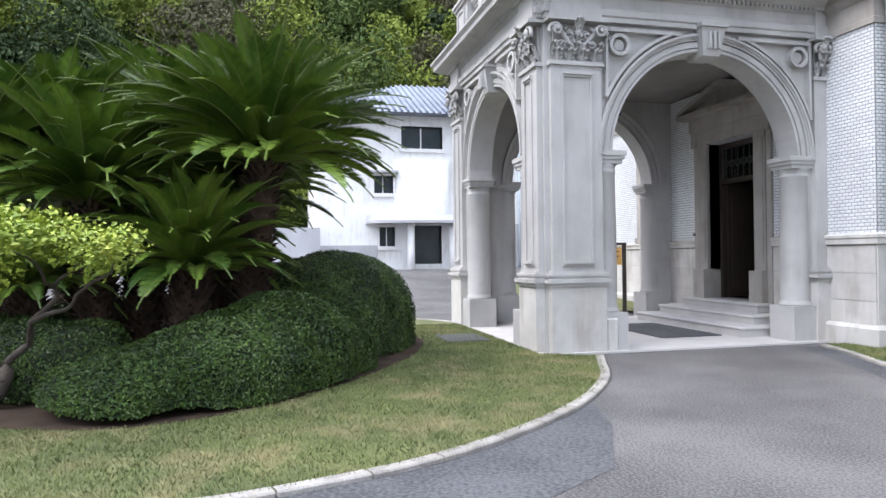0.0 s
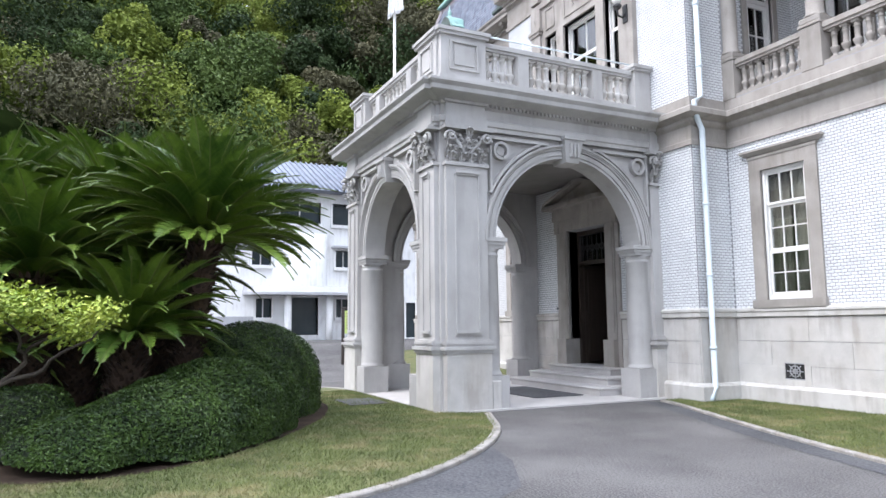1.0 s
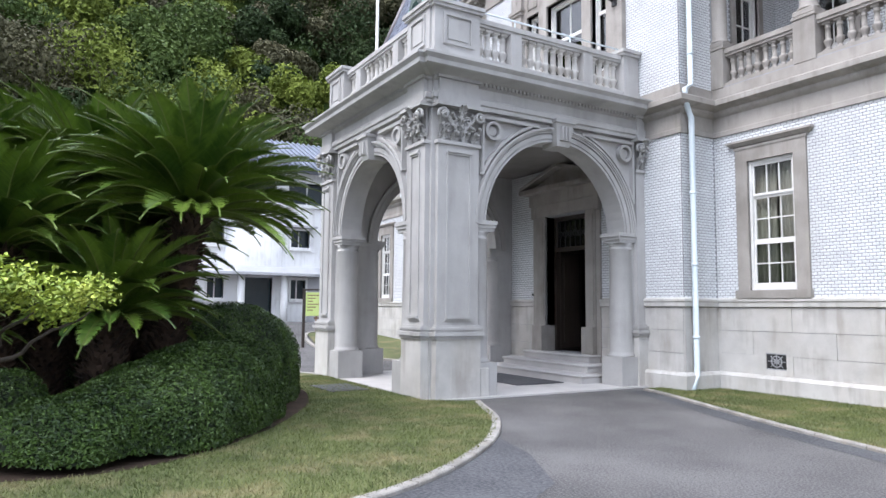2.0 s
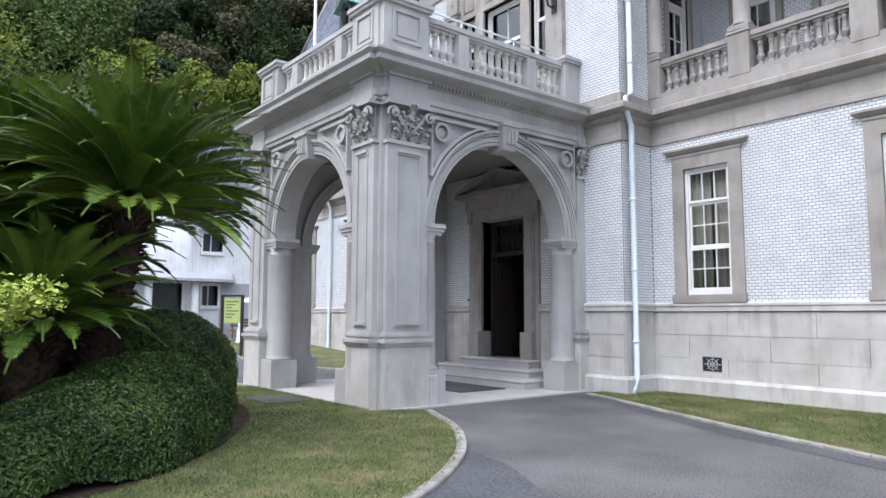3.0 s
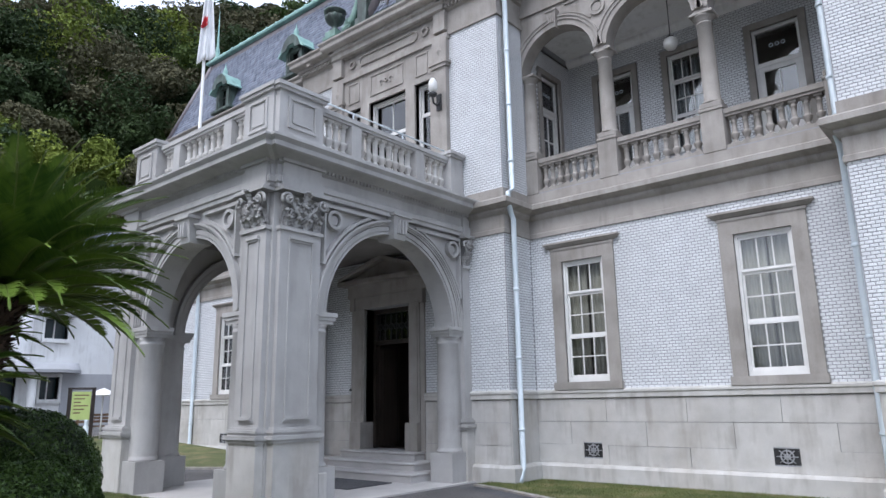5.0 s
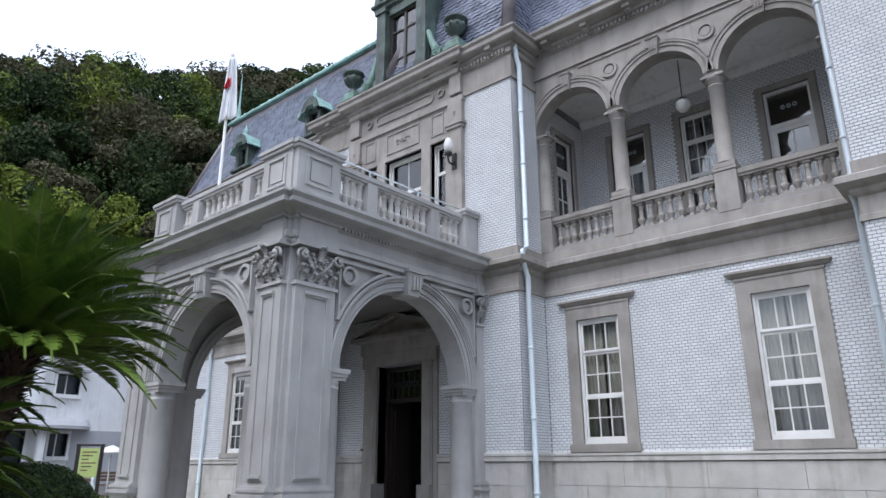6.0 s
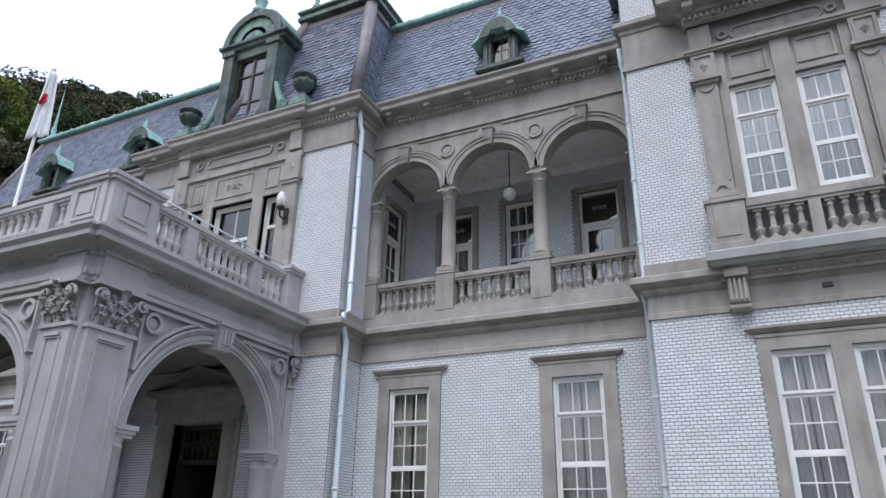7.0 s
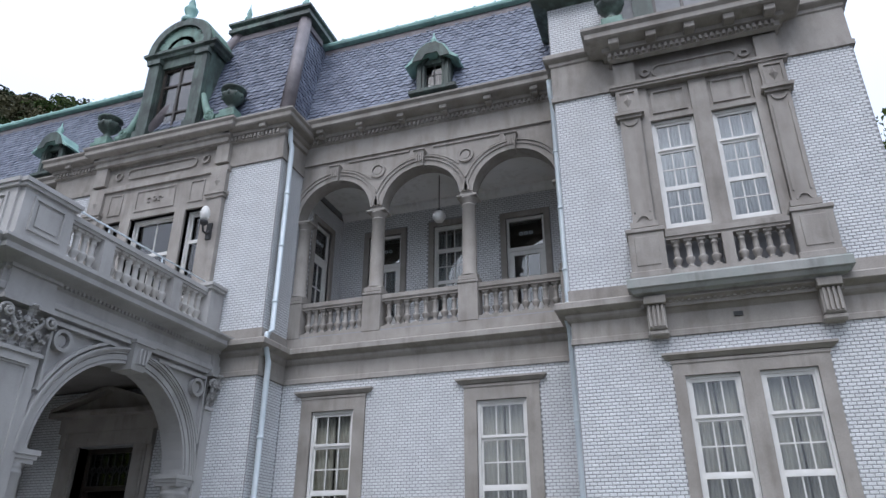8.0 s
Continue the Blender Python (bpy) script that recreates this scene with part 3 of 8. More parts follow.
wall_loggia_end = structure("wall_loggia_end", bm, MORTAR, "white brick-tiled end wall of the loggia")
TILE_FIELDS.append((wall_loggia_end, "x", RW[1], -1, tile_rows(side_map(RW[1], -1), W + 0.36, 8.2, 6.25, 9.95)))


# ---- windows ----
def bar(bm, m, u0, u1, d0, d1, z0, z1):
    mbox(bm, m, u0, u1, d0, d1, z0, z1)


PANES = {}


def pane_mesh(w, h, axis):
    key = (round(w, 3), round(h, 3), axis)
    if key not in PANES:
        t = bmesh.new()
        m = front_map(0) if axis == "y" else side_map(0)
        mbox(t, m, -w / 2, w / 2, -0.003, 0.003, -h / 2, h / 2)
        PANES[key] = mesh_of("pane", t, GLASS)
    return PANES[key]


def sash(parent, m, u0, u1, z0, z1, depth, lights, cols=3, axis="y", plane=0.0, sign=1, rail=0.05):
    """White sashes between z0 and z1: lights is a list of (fraction, rows)."""
    bm = bmesh.new()
    f = 0.055
    bar(bm, m, u0, u0 + f, -depth - 0.05, -depth + 0.05, z0, z1)
    bar(bm, m, u1 - f, u1, -depth - 0.05, -depth + 0.05, z0, z1)
    bar(bm, m, u0 + f, u1 - f, -depth - 0.05, -depth + 0.055, z0, z0 + 0.09)
    bar(bm, m, u0 + f, u1 - f, -depth - 0.05, -depth + 0.05, z1 - f, z1)
    part("window_frame", bm, PAINT, parent, "white painted timber frame")
    a, b = u0 + f, u1 - f
    z = z0 + 0.09
    total = z1 - f - z
    for i, (frac, rows) in enumerate(lights):
        h = total * frac
        dd = depth + (0.03 if i % 2 else 0.0)
        bm = bmesh.new()
        bar(bm, m, a, a + 0.035, -dd - 0.02, -dd + 0.02, z, z + h)
        bar(bm, m, b - 0.035, b, -dd - 0.02, -dd + 0.02, z, z + h)
        bar(bm, m, a + 0.035, b - 0.035, -dd - 0.02, -dd + 0.025, z, z + rail)
        bar(bm, m, a + 0.035, b - 0.035, -dd - 0.02, -dd + 0.025, z + h - rail, z + h)
        w = (b - a - 0.07) / cols
        hh = (h - 2 * rail) / rows
        for c in range(1, cols):
            bar(bm, m, a + 0.035 + c * w - 0.011, a + 0.035 + c * w + 0.011, -dd - 0.012, -dd + 0.015, z + rail, z + h - rail)
        for r in range(1, rows):
            bar(bm, m, a + 0.035, b - 0.035, -dd - 0.012, -dd + 0.0135, z + rail + r * hh - 0.011, z + rail + r * hh + 0.011)
        sh = part("sash", bm, PAINT, parent, "white sash with slim glazing bars")
        me = pane_mesh(w, hh, axis)
        for c in range(cols):
            for r in range(rows):
                q = piece("pane", me, sh, m(a + 0.035 + (c + 0.5) * w, -dd, z + rail + (r + 0.5) * hh))
                q.visible_shadow = False
        z += h


def curtain_pair(m, u0, u1, z0, z1, depth, mat=CURTAIN, cover=0.42, label="gathered beige curtain hanging inside the window"):
    for s in (0, 1):
        w = (u1 - u0) * cover
        bm = bmesh.new()
        cols = []
        for k in range(31):
            f = k / 30
            u = (u0 + f * w) if s == 0 else (u1 - f * w)
            d = -depth + 0.03 * math.sin(f * 9 * math.pi) + 0.012 * math.sin(f * 23 + s)
            cols.append([bm.verts.new(m(u, d, z)) for z in (z0, (z0 + z1) / 2, z1)])
        for a, b in zip(cols, cols[1:]):
            for i in range(2):
                fc = bm.faces.new((a[i], b[i], b[i + 1], a[i + 1]))
                fc.smooth = True
        x, y, z = m((u0 + u1) / 2, -depth, z0)
        cu = thing("curtain", (x, y, z), label, "curtain", "curtains")
        ob = part("cloth", bm, mat, cu)
        mod = ob.modifiers.new("thickness", "SOLIDIFY")
        mod.thickness = 0.006


LIGHTS = [(0.355, 2), (0.375, 2), (0.27, 1)]
count = [0]


def sash_window(hole, m, y, label, curtain=True, hood=True, hood_span=None, group="ground floor sash windows"):
    """Stone-framed sash window: architrave, sill, hood, sashes, panes."""
    count[0] += 1
    u0, u1, z0, z1 = hole
    win = thing("window_%d" % count[0], m((u0 + u1) / 2, 0, z0 - 0.2), label, "window", group, "structure")
    sash(win, m, u0, u1, z0, z1, 0.07, LIGHTS)
    if hood:
        s = 0.25
        bm = bmesh.new()
        for a, b in ((u0 - s, u0), (u1, u1 + s)):
            mbox(bm, m, a, b, -0.2, 0.045, z0, z1 + s)
        mbox(bm, m, u0, u1, -0.2, 0.045, z1, z1 + s)
        mbox(bm, m, u0 - s - 0.02, u1 + s + 0.02, -0.02, 0.06, z1 + s, z1 + s + 0.05)
        part("architrave", bm, STONE_WARM, win, "grey stone architrave")
        bm = bmesh.new()
        course(bm, u0 - s - 0.02, u1 + s + 0.02, y, y + 0.02, [(0.0, z1 + s + 0.05), (0.06, z1 + s + 0.07), (0.11, z1 + s + 0.12), (0.13, z1 + s + 0.13), (0.13, z1 + s + 0.17), (0.0, z1 + s + 0.20)])
        part("hood", bm, STONE_WARM, win, "projecting moulded stone hood")
        bm = bmesh.new()
        mbox(bm, m, u0 - s - 0.03, u1 + s + 0.03, -0.2, 0.10, z0 - 0.15, z0)
        mbox(bm, m, u0 - s - 0.03, u1 + s + 0.03, -0.02, 0.07, z0 - 0.22, z0 - 0.15)
        part("window_sill", bm, STONE_WARM, win, "grey stone sill")
    if curtain:
        curtain_pair(m, u0 + 0.03, u1 - 0.03, z0, z1 - 0.02, 0.2, CURTAIN, 0.48)
    return win


sash_window(W1, fw, W, "tall white sash window in a grey stone surround, curtains behind")
sash_window(W2, fw, W, "tall white sash window in a grey stone surround, curtains behind")
sash_window(LW1, fw, W, "tall white sash window beyond the porch, stone surround")
sash_window(LW2, fw, W, "tall white sash window beyond the porch, stone surround")
sash_window(LW3, fw, W, "tall white sash window beyond the porch, stone surround")
for h in RPL:
    sash_window(h, fp, P, "white sash window of a stone-framed pair with curtains", hood=False, group="paired pavilion windows")
for h in RPU:
    w = sash_window(h, fp, P, "white upper sash window of a stone-framed pair with lace curtains", curtain=False, hood=False, group="paired pavilion windows")
    curtain_pair(fp, h[0] + 0.02, h[1] - 0.02, h[2], h[3], 0.24, LACE, 0.5, "white lace curtain hanging inside the window")
# stone frame round the lower pair
bm = bmesh.new()
u = [8.97, RPL[0][0], RPL[0][1], RPL[1][0], RPL[1][1], 11.27]
for a, b in ((u[0], u[1]), (u[2], u[3]), (u[4], u[5])):
    mbox(bm, fp, a, b, -0.2, 0.045, 1.93, 4.56)
for a, b in ((u[1], u[2]), (u[3], u[4])):
    mbox(bm, fp, a, b, -0.2, 0.044, 4.36, 4.56)
mbox(bm, fp, 8.95, 11.29, -0.02, 0.06, 4.56, 4.61)
course(bm, 8.96, 11.28, P, P + 0.02, [(0.0, 4.61), (0.06, 4.63), (0.11, 4.68), (0.13, 4.69), (0.13, 4.73), (0.0, 4.76)])
mbox(bm, fp, 8.88, 11.42, -0.2, 0.1, 1.72, 1.93)
structure("trim_lower_pair", bm, STONE_WARM, "grey stone frame and hood round the paired windows", "window frame")


# ---- balustrades ----
def baluster_mesh(h, mat, name="baluster", fat=1.0):
    """A vase baluster: square foot, low bowl with a rim, tall neck, collar and square cap."""
    bm = bmesh.new()
    k, f = h / 0.56, fat
    rbox(bm, -0.07 * f, 0.07 * f, -0.07 * f, 0.07 * f, 0, 0.05 * k, 0.006)
    lathe(bm, [(0.058 * f, 0.05 * k), (0.06 * f, 0.065 * k), (0.042 * f, 0.085 * k), (0.04 * f, 0.1 * k), (0.062 * f, 0.14 * k), (0.077 * f, 0.185 * k), (0.08 * f, 0.205 * k), (0.078 * f, 0.222 * k), (0.052 * f, 0.236 * k), (0.046 * f, 0.26 * k),
               (0.047 * f, 0.34 * k), (0.043 * f, 0.43 * k), (0.058 * f, 0.442 * k), (0.058 * f, 0.462 * k), (0.044 * f, 0.472 * k), (0.054 * f, 0.5 * k), (0.06 * f, 0.512 * k)], 12)
    rbox(bm, -0.07 * f, 0.07 * f, -0.07 * f, 0.07 * f, 0.512 * k, h, 0.006)
    return mesh_of(name, bm, mat)


BAL_LOW, BAL_HIGH = baluster_mesh(0.62, STONE_BASE, fat=1.08), baluster_mesh(0.56, STONE_WARM)


def balusters(parent, mesh, m, u0, u1, n, d, z):
    for i in range(n):
        x, y, zz = m(u0 + (i + 0.5) * (u1 - u0) / n, d, z)
        piece("baluster", mesh, parent, (x, y, zz))


def rail_bar(parent, m, u0, u1, d, half, z0, z1, mat, name="rail"):
    bm = bmesh.new()
    mbox(bm, m, u0, u1, d - half * 0.8, d + half * 0.8, z0, z0 + (z1 - z0) * 0.35)
    mbox(bm, m, u0, u1, d - half, d + half, z0 + (z1 - z0) * 0.35, z1 - 0.015)
    mbox(bm, m, u0, u1, d - half * 0.9, d + half * 0.9, z1 - 0.015, z1)
    return part(name, bm, mat, parent)


# loggia balustrade
lb = thing("balustrade", (4.2, W, 6.03), "warm grey stone balustrade of turned balusters along the loggia", "balustrade", "balustrades")
posts = [RW[0] + 0.08, (LU[0] + LU[1]) / 2, (LU[1] + LU[2]) / 2, RW[1] - 0.08]
for x in posts:
    bm = bmesh.new()
    rbox(bm, x - 0.21, x + 0.21, W - 0.03, W + 0.36, 6.03, 6.84, 0.008)
    rbox(bm, x - 0.23, x + 0.23, W - 0.05, W + 0.38, 6.84, 6.9, 0.01)
    part("pedestal", bm, STONE_WARM, lb)
for a, b in zip(posts, posts[1:]):
    rail_bar(lb, fw, a + 0.21, b - 0.21, -0.15, 0.13, 6.68, 6.84, STONE_WARM)
    bm = bmesh.new()
    mbox(bm, fw, a + 0.21, b - 0.21, -0.28, -0.01, 6.03, 6.12)
    part("bottom_rail", bm, STONE_WARM, lb)
    balusters(lb, BAL_HIGH, fw, a + 0.24, b - 0.24, 8, -0.15, 6.12)

# ---- right pavilion: window bay, balcony, brackets ----
bay = thing("window_bay", (10.13, P, 6.0), "weathered grey stone window bay with panelled pilasters and carved frieze", "window bay")
for a, b in ((9.04, RPU[0][0]), (RPU[0][1], RPU[1][0]), (RPU[1][1], 11.22)):
    bm = bmesh.new()
    mbox(bm, fp, a, b, -0.2, 0.07, 6.9, 10.0)
    part("mullion", bm, STONE_WARM, bay)
for h in RPU:
    bm = bmesh.new()
    mbox(bm, fp, h[0], h[1], -0.2, 0.008, h[3] + 0.1, 10.0)
    mbox(bm, fp, h[0], h[1], -0.2, 0.06, h[3], h[3] + 0.1)
    part("lintel", bm, STONE_WARM, bay)
    bm = bmesh.new()
    mbox(bm, fp, h[0], h[1], -0.2, 0.08, h[2] - 0.12, h[2])
    part("window_sill", bm, STONE_WARM, bay)
    a, b = h[0] + 0.07, h[1] - 0.07
    bm = bmesh.new()
    for q in ((a, b, 9.40, 9.45), (a, b, 9.87, 9.92)):
        mbox(bm, fp, q[0], q[1], -0.01, 0.04, q[2], q[3])
    for c in (a, b - 0.05):
        mbox(bm, fp, c, c + 0.05, -0.01, 0.039, 9.45, 9.87)
    part("panel", bm, STONE_WARM, bay, "sunk panel over the window")
bm = bmesh.new()
mbox(bm, fp, 8.55, 11.71, -0.02, 0.17, 10.0, 10.05)
mbox(bm, fp, 8.53, 11.73, -0.02, 0.20, 10.051, 10.12)
part("architrave", bm, STONE_WARM, bay)
for c in (8.84, 11.42):
    bm = bmesh.new()
    mbox(bm, fp, c - 0.19, c + 0.19, -0.02, 0.15, 7.1, 9.3)
    for q in (-0.15, 0.12):
        mbox(bm, fp, c + q, c + q + 0.03, 0.14, 0.175, 7.3, 9.06)
    pil = part("pilaster", bm, STONE_WARM, bay, "panelled pilaster")
    bm = bmesh.new()
    mbox(bm, fp, c - 0.24, c + 0.24, -0.02, 0.2, 6.99, 7.1)
    part("base", bm, STONE_WARM, pil)
    bm = bmesh.new()
    mbox(bm, fp, c - 0.22, c + 0.22, -0.02, 0.2, 9.3, 9.36)
    mbox(bm, fp, c - 0.27, c + 0.27, -0.02, 0.25, 9.361, 9.43)
    part("capital", bm, STONE_WARM, pil)
    for zc, a0, a1 in ((7.12, 0, 180), (9.26, 180, 360)):
        bm = bmesh.new()
        ring(bm, fp, c, zc, 0.09, 0.13, 0.14, 0.18, a0, a1, 12)
        part("swag", bm, STONE_WARM, pil)
    bm = bmesh.new()
    mbox(bm, fp, c - 0.21, c + 0.21, -0.02, 0.14, 9.43, 10.0)
    for q in ((c - 0.17, c + 0.17, 9.49, 9.52), (c - 0.17, c + 0.17, 9.91, 9.94)):
        mbox(bm, fp, q[0], q[1], 0.13, 0.17, q[2], q[3])
    for q in (c - 0.17, c + 0.14):
        mbox(bm, fp, q, q + 0.03, 0.13, 0.17, 9.52, 9.91)
    blk = part("lozenge_block", bm, STONE_WARM, bay, "stone block with a carved lozenge")
    bm = bmesh.new()
    v = [bm.verts.new(fp(c + du, d, 9.715 + dz)) for du, dz, d in ((-0.09, 0, 0.13), (0, -0.18, 0.13), (0.09, 0, 0.13), (0, 0.18, 0.13), (0, 0, 0.2))]
    for i in range(4):
        bm.faces.new((v[i], v[(i + 1) % 4], v[4]))
    part("lozenge", bm, STONE_WARM, blk)
    bm = bmesh.new()
    mbox(bm, fp, c - 0.2, c + 0.2, 0.0, 0.15, 10.14, 10.62)
    part("frieze_block", bm, STONE_WARM, bay)
bm = bmesh.new()
mbox(bm, fp, 9.5, 10.76, 0.0, 0.06, 10.22, 10.26)
mbox(bm, fp, 9.5, 10.76, 0.0, 0.06, 10.48, 10.52)
for s_ in (9.5, 10.76):
    ring(bm, fp, s_, 10.37, 0.11, 0.15, 0.0, 0.06, 90 if s_ < 10 else -90, 270 if s_ < 10 else 90, 10)
    mdisc(bm, fp, s_ + (0.27 if s_ > 10 else -0.27), 10.37, 0.05, 0.1, 0.0, 0.07, 14)
part("frieze", bm, STONE_WARM, bay, "carved frieze with a long panel")
course_bm = bmesh.new()
course(course_bm, 8.65, 11.61, P - 0.2, P + 0.1, [(0, 10.62), (0.08, 10.66), (0.08, 10.78), (0.17, 10.81), (0.17, 10.91), (0.42, 10.95), (0.46, 10.98), (0.46, 11.09), (0.52, 11.15), (0.52, 11.21), (0.3, 11.26), (-0.2, 11.30)])
part("cornice", course_bm, STONE_WARM, bay, "projecting stone cornice over the bay")
for i in range(5):
    bm = bmesh.new()
    x = 8.73 + i * 0.7
    rbox(bm, x - 0.1, x + 0.1, P - 0.58, P - 0.2, 10.82, 10.955, 0.015)
    part("bracket", bm, STONE_WARM, bay)
bm = bmesh.new()
k = 8.6
while k < 11.6:
    box(bm, k, k + 0.055, P - 0.35, P - 0.27, 10.68, 10.77)
    k += 0.105
tagged(part("dentil_course", bm, STONE_WARM, bay), "", "", "", "stuff")
balcony = thing("balcony", (10.13, P - 0.3, 6.0), "stone balcony with balusters, green-stained slab and fluted brackets", "balcony")
bm = bmesh.new()
course(bm, 8.62, 11.64, P - 0.30, P + 0.05, [(0, 5.76), (0.02, 5.78), (0.10, 5.80), (0.14, 5.86), (0.18, 5.88), (0.18, 6.02), (0.14, 6.06), (-0.3, 6.08)])
part("slab", bm, STONE_GREEN, balcony, "green-stained balcony slab")
bm = bmesh.new()
k = 9.06
while k < 11.2:
    box(bm, k, k + 0.05, P - 0.2, P - 0.14, 5.66, 5.75)
    k += 0.1
box(bm, 8.6, 11.66, P - 0.16, P + 0.05, 5.60, 5.77)
tagged(part("dentil_course", bm, STONE_WARM, balcony), "", "", "", "stuff")
for x in (8.84, 11.44):
    bm = bmesh.new()
    rbox(bm, x - 0.18, x + 0.18, P - 0.34, P + 0.02, 5.62, 5.76, 0.012)
    rbox(bm, x - 0.15, x + 0.15, P - 0.26, P + 0.02, 5.2, 5.62, 0.02)
    rbox(bm, x - 0.17, x + 0.17, P - 0.24, P + 0.02, 5.1, 5.2, 0.03)
    for i in range(4):
        u0 = x - 0.105 + i * 0.07
        box(bm, u0 - 0.018, u0 + 0.018, P - 0.30, P - 0.24, 5.24, 5.61)
    part("bracket", bm, STONE_WARM, balcony, "fluted stone bracket")
    bm = bmesh.new()
    rbox(bm, x - 0.3, x + 0.3, P - 0.34, P + 0.02, 6.08, 6.92, 0.01)
    rbox(bm, x - 0.33, x + 0.33, P - 0.37, P + 0.02, 6.92, 7.0, 0.012)
    rbox(bm, x - 0.33, x + 0.33, P - 0.37, P + 0.02, 6.08, 6.2, 0.012)
    rbox(bm, x - 0.2, x + 0.2, P - 0.355, P - 0.3, 6.3, 6.84, 0.008)
    part("pedestal", bm, STONE_WARM, balcony)
rail_bar(balcony, fp, 9.16, 11.1, 0.2, 0.12, 6.74, 6.9, STONE_WARM)
bm = bmesh.new()
mbox(bm, fp, 9.16, 11.1, 0.08, 0.32, 6.08, 6.18)
part("bottom_rail", bm, STONE_WARM, balcony)
bm = bmesh.new()
rbox(bm, 10.04, 10.22, P - 0.31, P - 0.09, 6.18, 6.74, 0.006)
part("post", bm, STONE_WARM, balcony)
balusters(balcony, BAL_HIGH, fp, 9.2, 10.02, 4, 0.2, 6.18)
balusters(balcony, BAL_HIGH, fp, 10.24, 11.06, 4, 0.2, 6.18)
balcony.location.z -= 0.1
vent_hole = bmesh.new()
box(vent_hole, 10.03, 10.17, P - 0.05, P - 0.018, 5.27, 5.34)
tagged(link("wall_vent", vent_hole, IRON), "small dark vent slot in the stone band", "vent")

# ---- central pavilion: upper storey bay ----
cbay = thing("window_bay", (XC, P, 6.0), "grey stone upper window bay with panelled frieze over the porch", "window bay")
bm = bmesh.new()
edges = [-3.9, -3.75, -3.25, -2.95, -1.65, -1.35, -0.85, -0.7]
for a, b in ((edges[0], edges[1]), (edges[2], edges[3]), (edges[4], edges[5]), (edges[6], edges[7])):
    mbox(bm, fp, a, b, -0.2, 0.06, 6.0, 10.0)
for h in CPU:
    mbox(bm, fp, h[0], h[1], -0.2, 0.058, 9.15, 10.0)
mbox(bm, fp, -4.35, -0.25, -0.02, 0.12, 10.0, 10.14)
for h in CPU[1:]:
    mbox(bm, fp, h[0], h[1], -0.2, 0.05, 6.0, 6.9)
part("frame", bm, STONE_WARM, cbay)
bm = bmesh.new()
for a, b in ((-3.7, -3.3), (-2.88, -1.72), (-1.3, -0.9)):
    for q in ((a, b, 9.32, 9.35), (a, b, 9.86, 9.89)):
        mbox(bm, fp, q[0], q[1], 0.04, 0.085, q[2], q[3])
    for c in (a, b - 0.03):
        mbox(bm, fp, c, c + 0.03, 0.04, 0.084, 9.35, 9.86)
mdisc(bm, fp, XC, 9.62, 0.03, 0.07, 0.04, 0.1, 12)
for s in (-1, 1):
    ring(bm, fp, XC + s * 0.16, 9.6, 0.05, 0.085, 0.04, 0.09, 0 if s > 0 else 0, 270, 10)
part("panel", bm, STONE_WARM, cbay)
for c in (-4.1, -0.5):
    bm = bmesh.new()
    mbox(bm, fp, c - 0.2, c + 0.2, -0.02, 0.13, 6.0, 9.34)
    mbox(bm, fp, c - 0.28, c + 0.28, -0.02, 0.2, 9.36, 9.44)
    mbox(bm, fp, c - 0.24, c + 0.24, -0.02, 0.17, 9.28, 9.36)
    mbox(bm, fp, c - 0.22, c + 0.22, -0.02, 0.13, 9.44, 10.0)
    v = [bm.verts.new(fp(c + du, d, 9.72 + dz)) for du, dz, d in ((-0.1, 0, 0.12), (0, -0.2, 0.12), (0.1, 0, 0.12), (0, 0.2, 0.12), (0, 0, 0.17))]
    for i in range(4):
        bm.faces.new((v[i], v[(i + 1) % 4], v[4]))
    part("pilaster", bm, STONE_WARM, cbay, "panelled pilaster with a carved lozenge")
bm = bmesh.new()
for s in (-4.3, -0.66):
    mbox(bm, fp, s, s + 0.36, 0.0, 0.14, 10.22, 10.74)
mbox(bm, fp, -3.2, -1.4, 0.0, 0.06, 10.32, 10.36)
mbox(bm, fp, -3.2, -1.4, 0.0, 0.06, 10.58, 10.62)
for s in (-3.2, -1.4):
    ring(bm, fp, s, 10.47, 0.11, 0.15, 0.0, 0.06, 90 if s < -2 else -90, 270 if s < -2 else 90, 10)
for s in (-3.6, -1.0):
    mdisc(bm, fp, s, 10.47, 0.07, 0.12, 0.0, 0.07, 14)
part("frieze", bm, STONE_WARM, cbay, "carved frieze with a long panel")
course_bm = bmesh.new()
course(course_bm, -4.2, -0.4, P - 0.12, P + 0.1, [(o, z + 0.004) for o, z in ENTAB[4:-1]] + [(-0.2, 11.32)])
part("cornice", course_bm, STONE_WARM, cbay)
blind = thing("window_blind", (XC, P + 0.25, 6.0), "white blind drawn behind the balcony door", "blind")
bm = bmesh.new()
box(bm, CPU[0][0] + 0.05, CPU[0][1] - 0.05, P + 0.24, P + 0.26, 6.0, 8.62)
part("cloth", bm, PAINT, blind)
count[0] += 1
wd = thing("window_%d" % count[0], (XC, P, 6.0), "white glazed balcony door with transom in a stone bay", "window", "upper bay windows", "structure")
sash(wd, fp, CPU[0][0], CPU[0][1], 6.0, 9.15, 0.16, [(0.70, 1), (0.30, 1)], cols=2)
for h in CPU[1:]:
    count[0] += 1
    wd = thing("window_%d" % count[0], (h[0], P, h[2]), "narrow white window beside the balcony door", "window", "upper bay windows", "structure")
    sash(wd, fp, h[0], h[1], h[2], h[3], 0.16, [(0.66, 1), (0.34, 1)], cols=1)
lamp = thing("wall_lamp", (-0.5, P - 0.3, 8.3), "black iron wall bracket lamp with a white glass bell", "wall lamp")
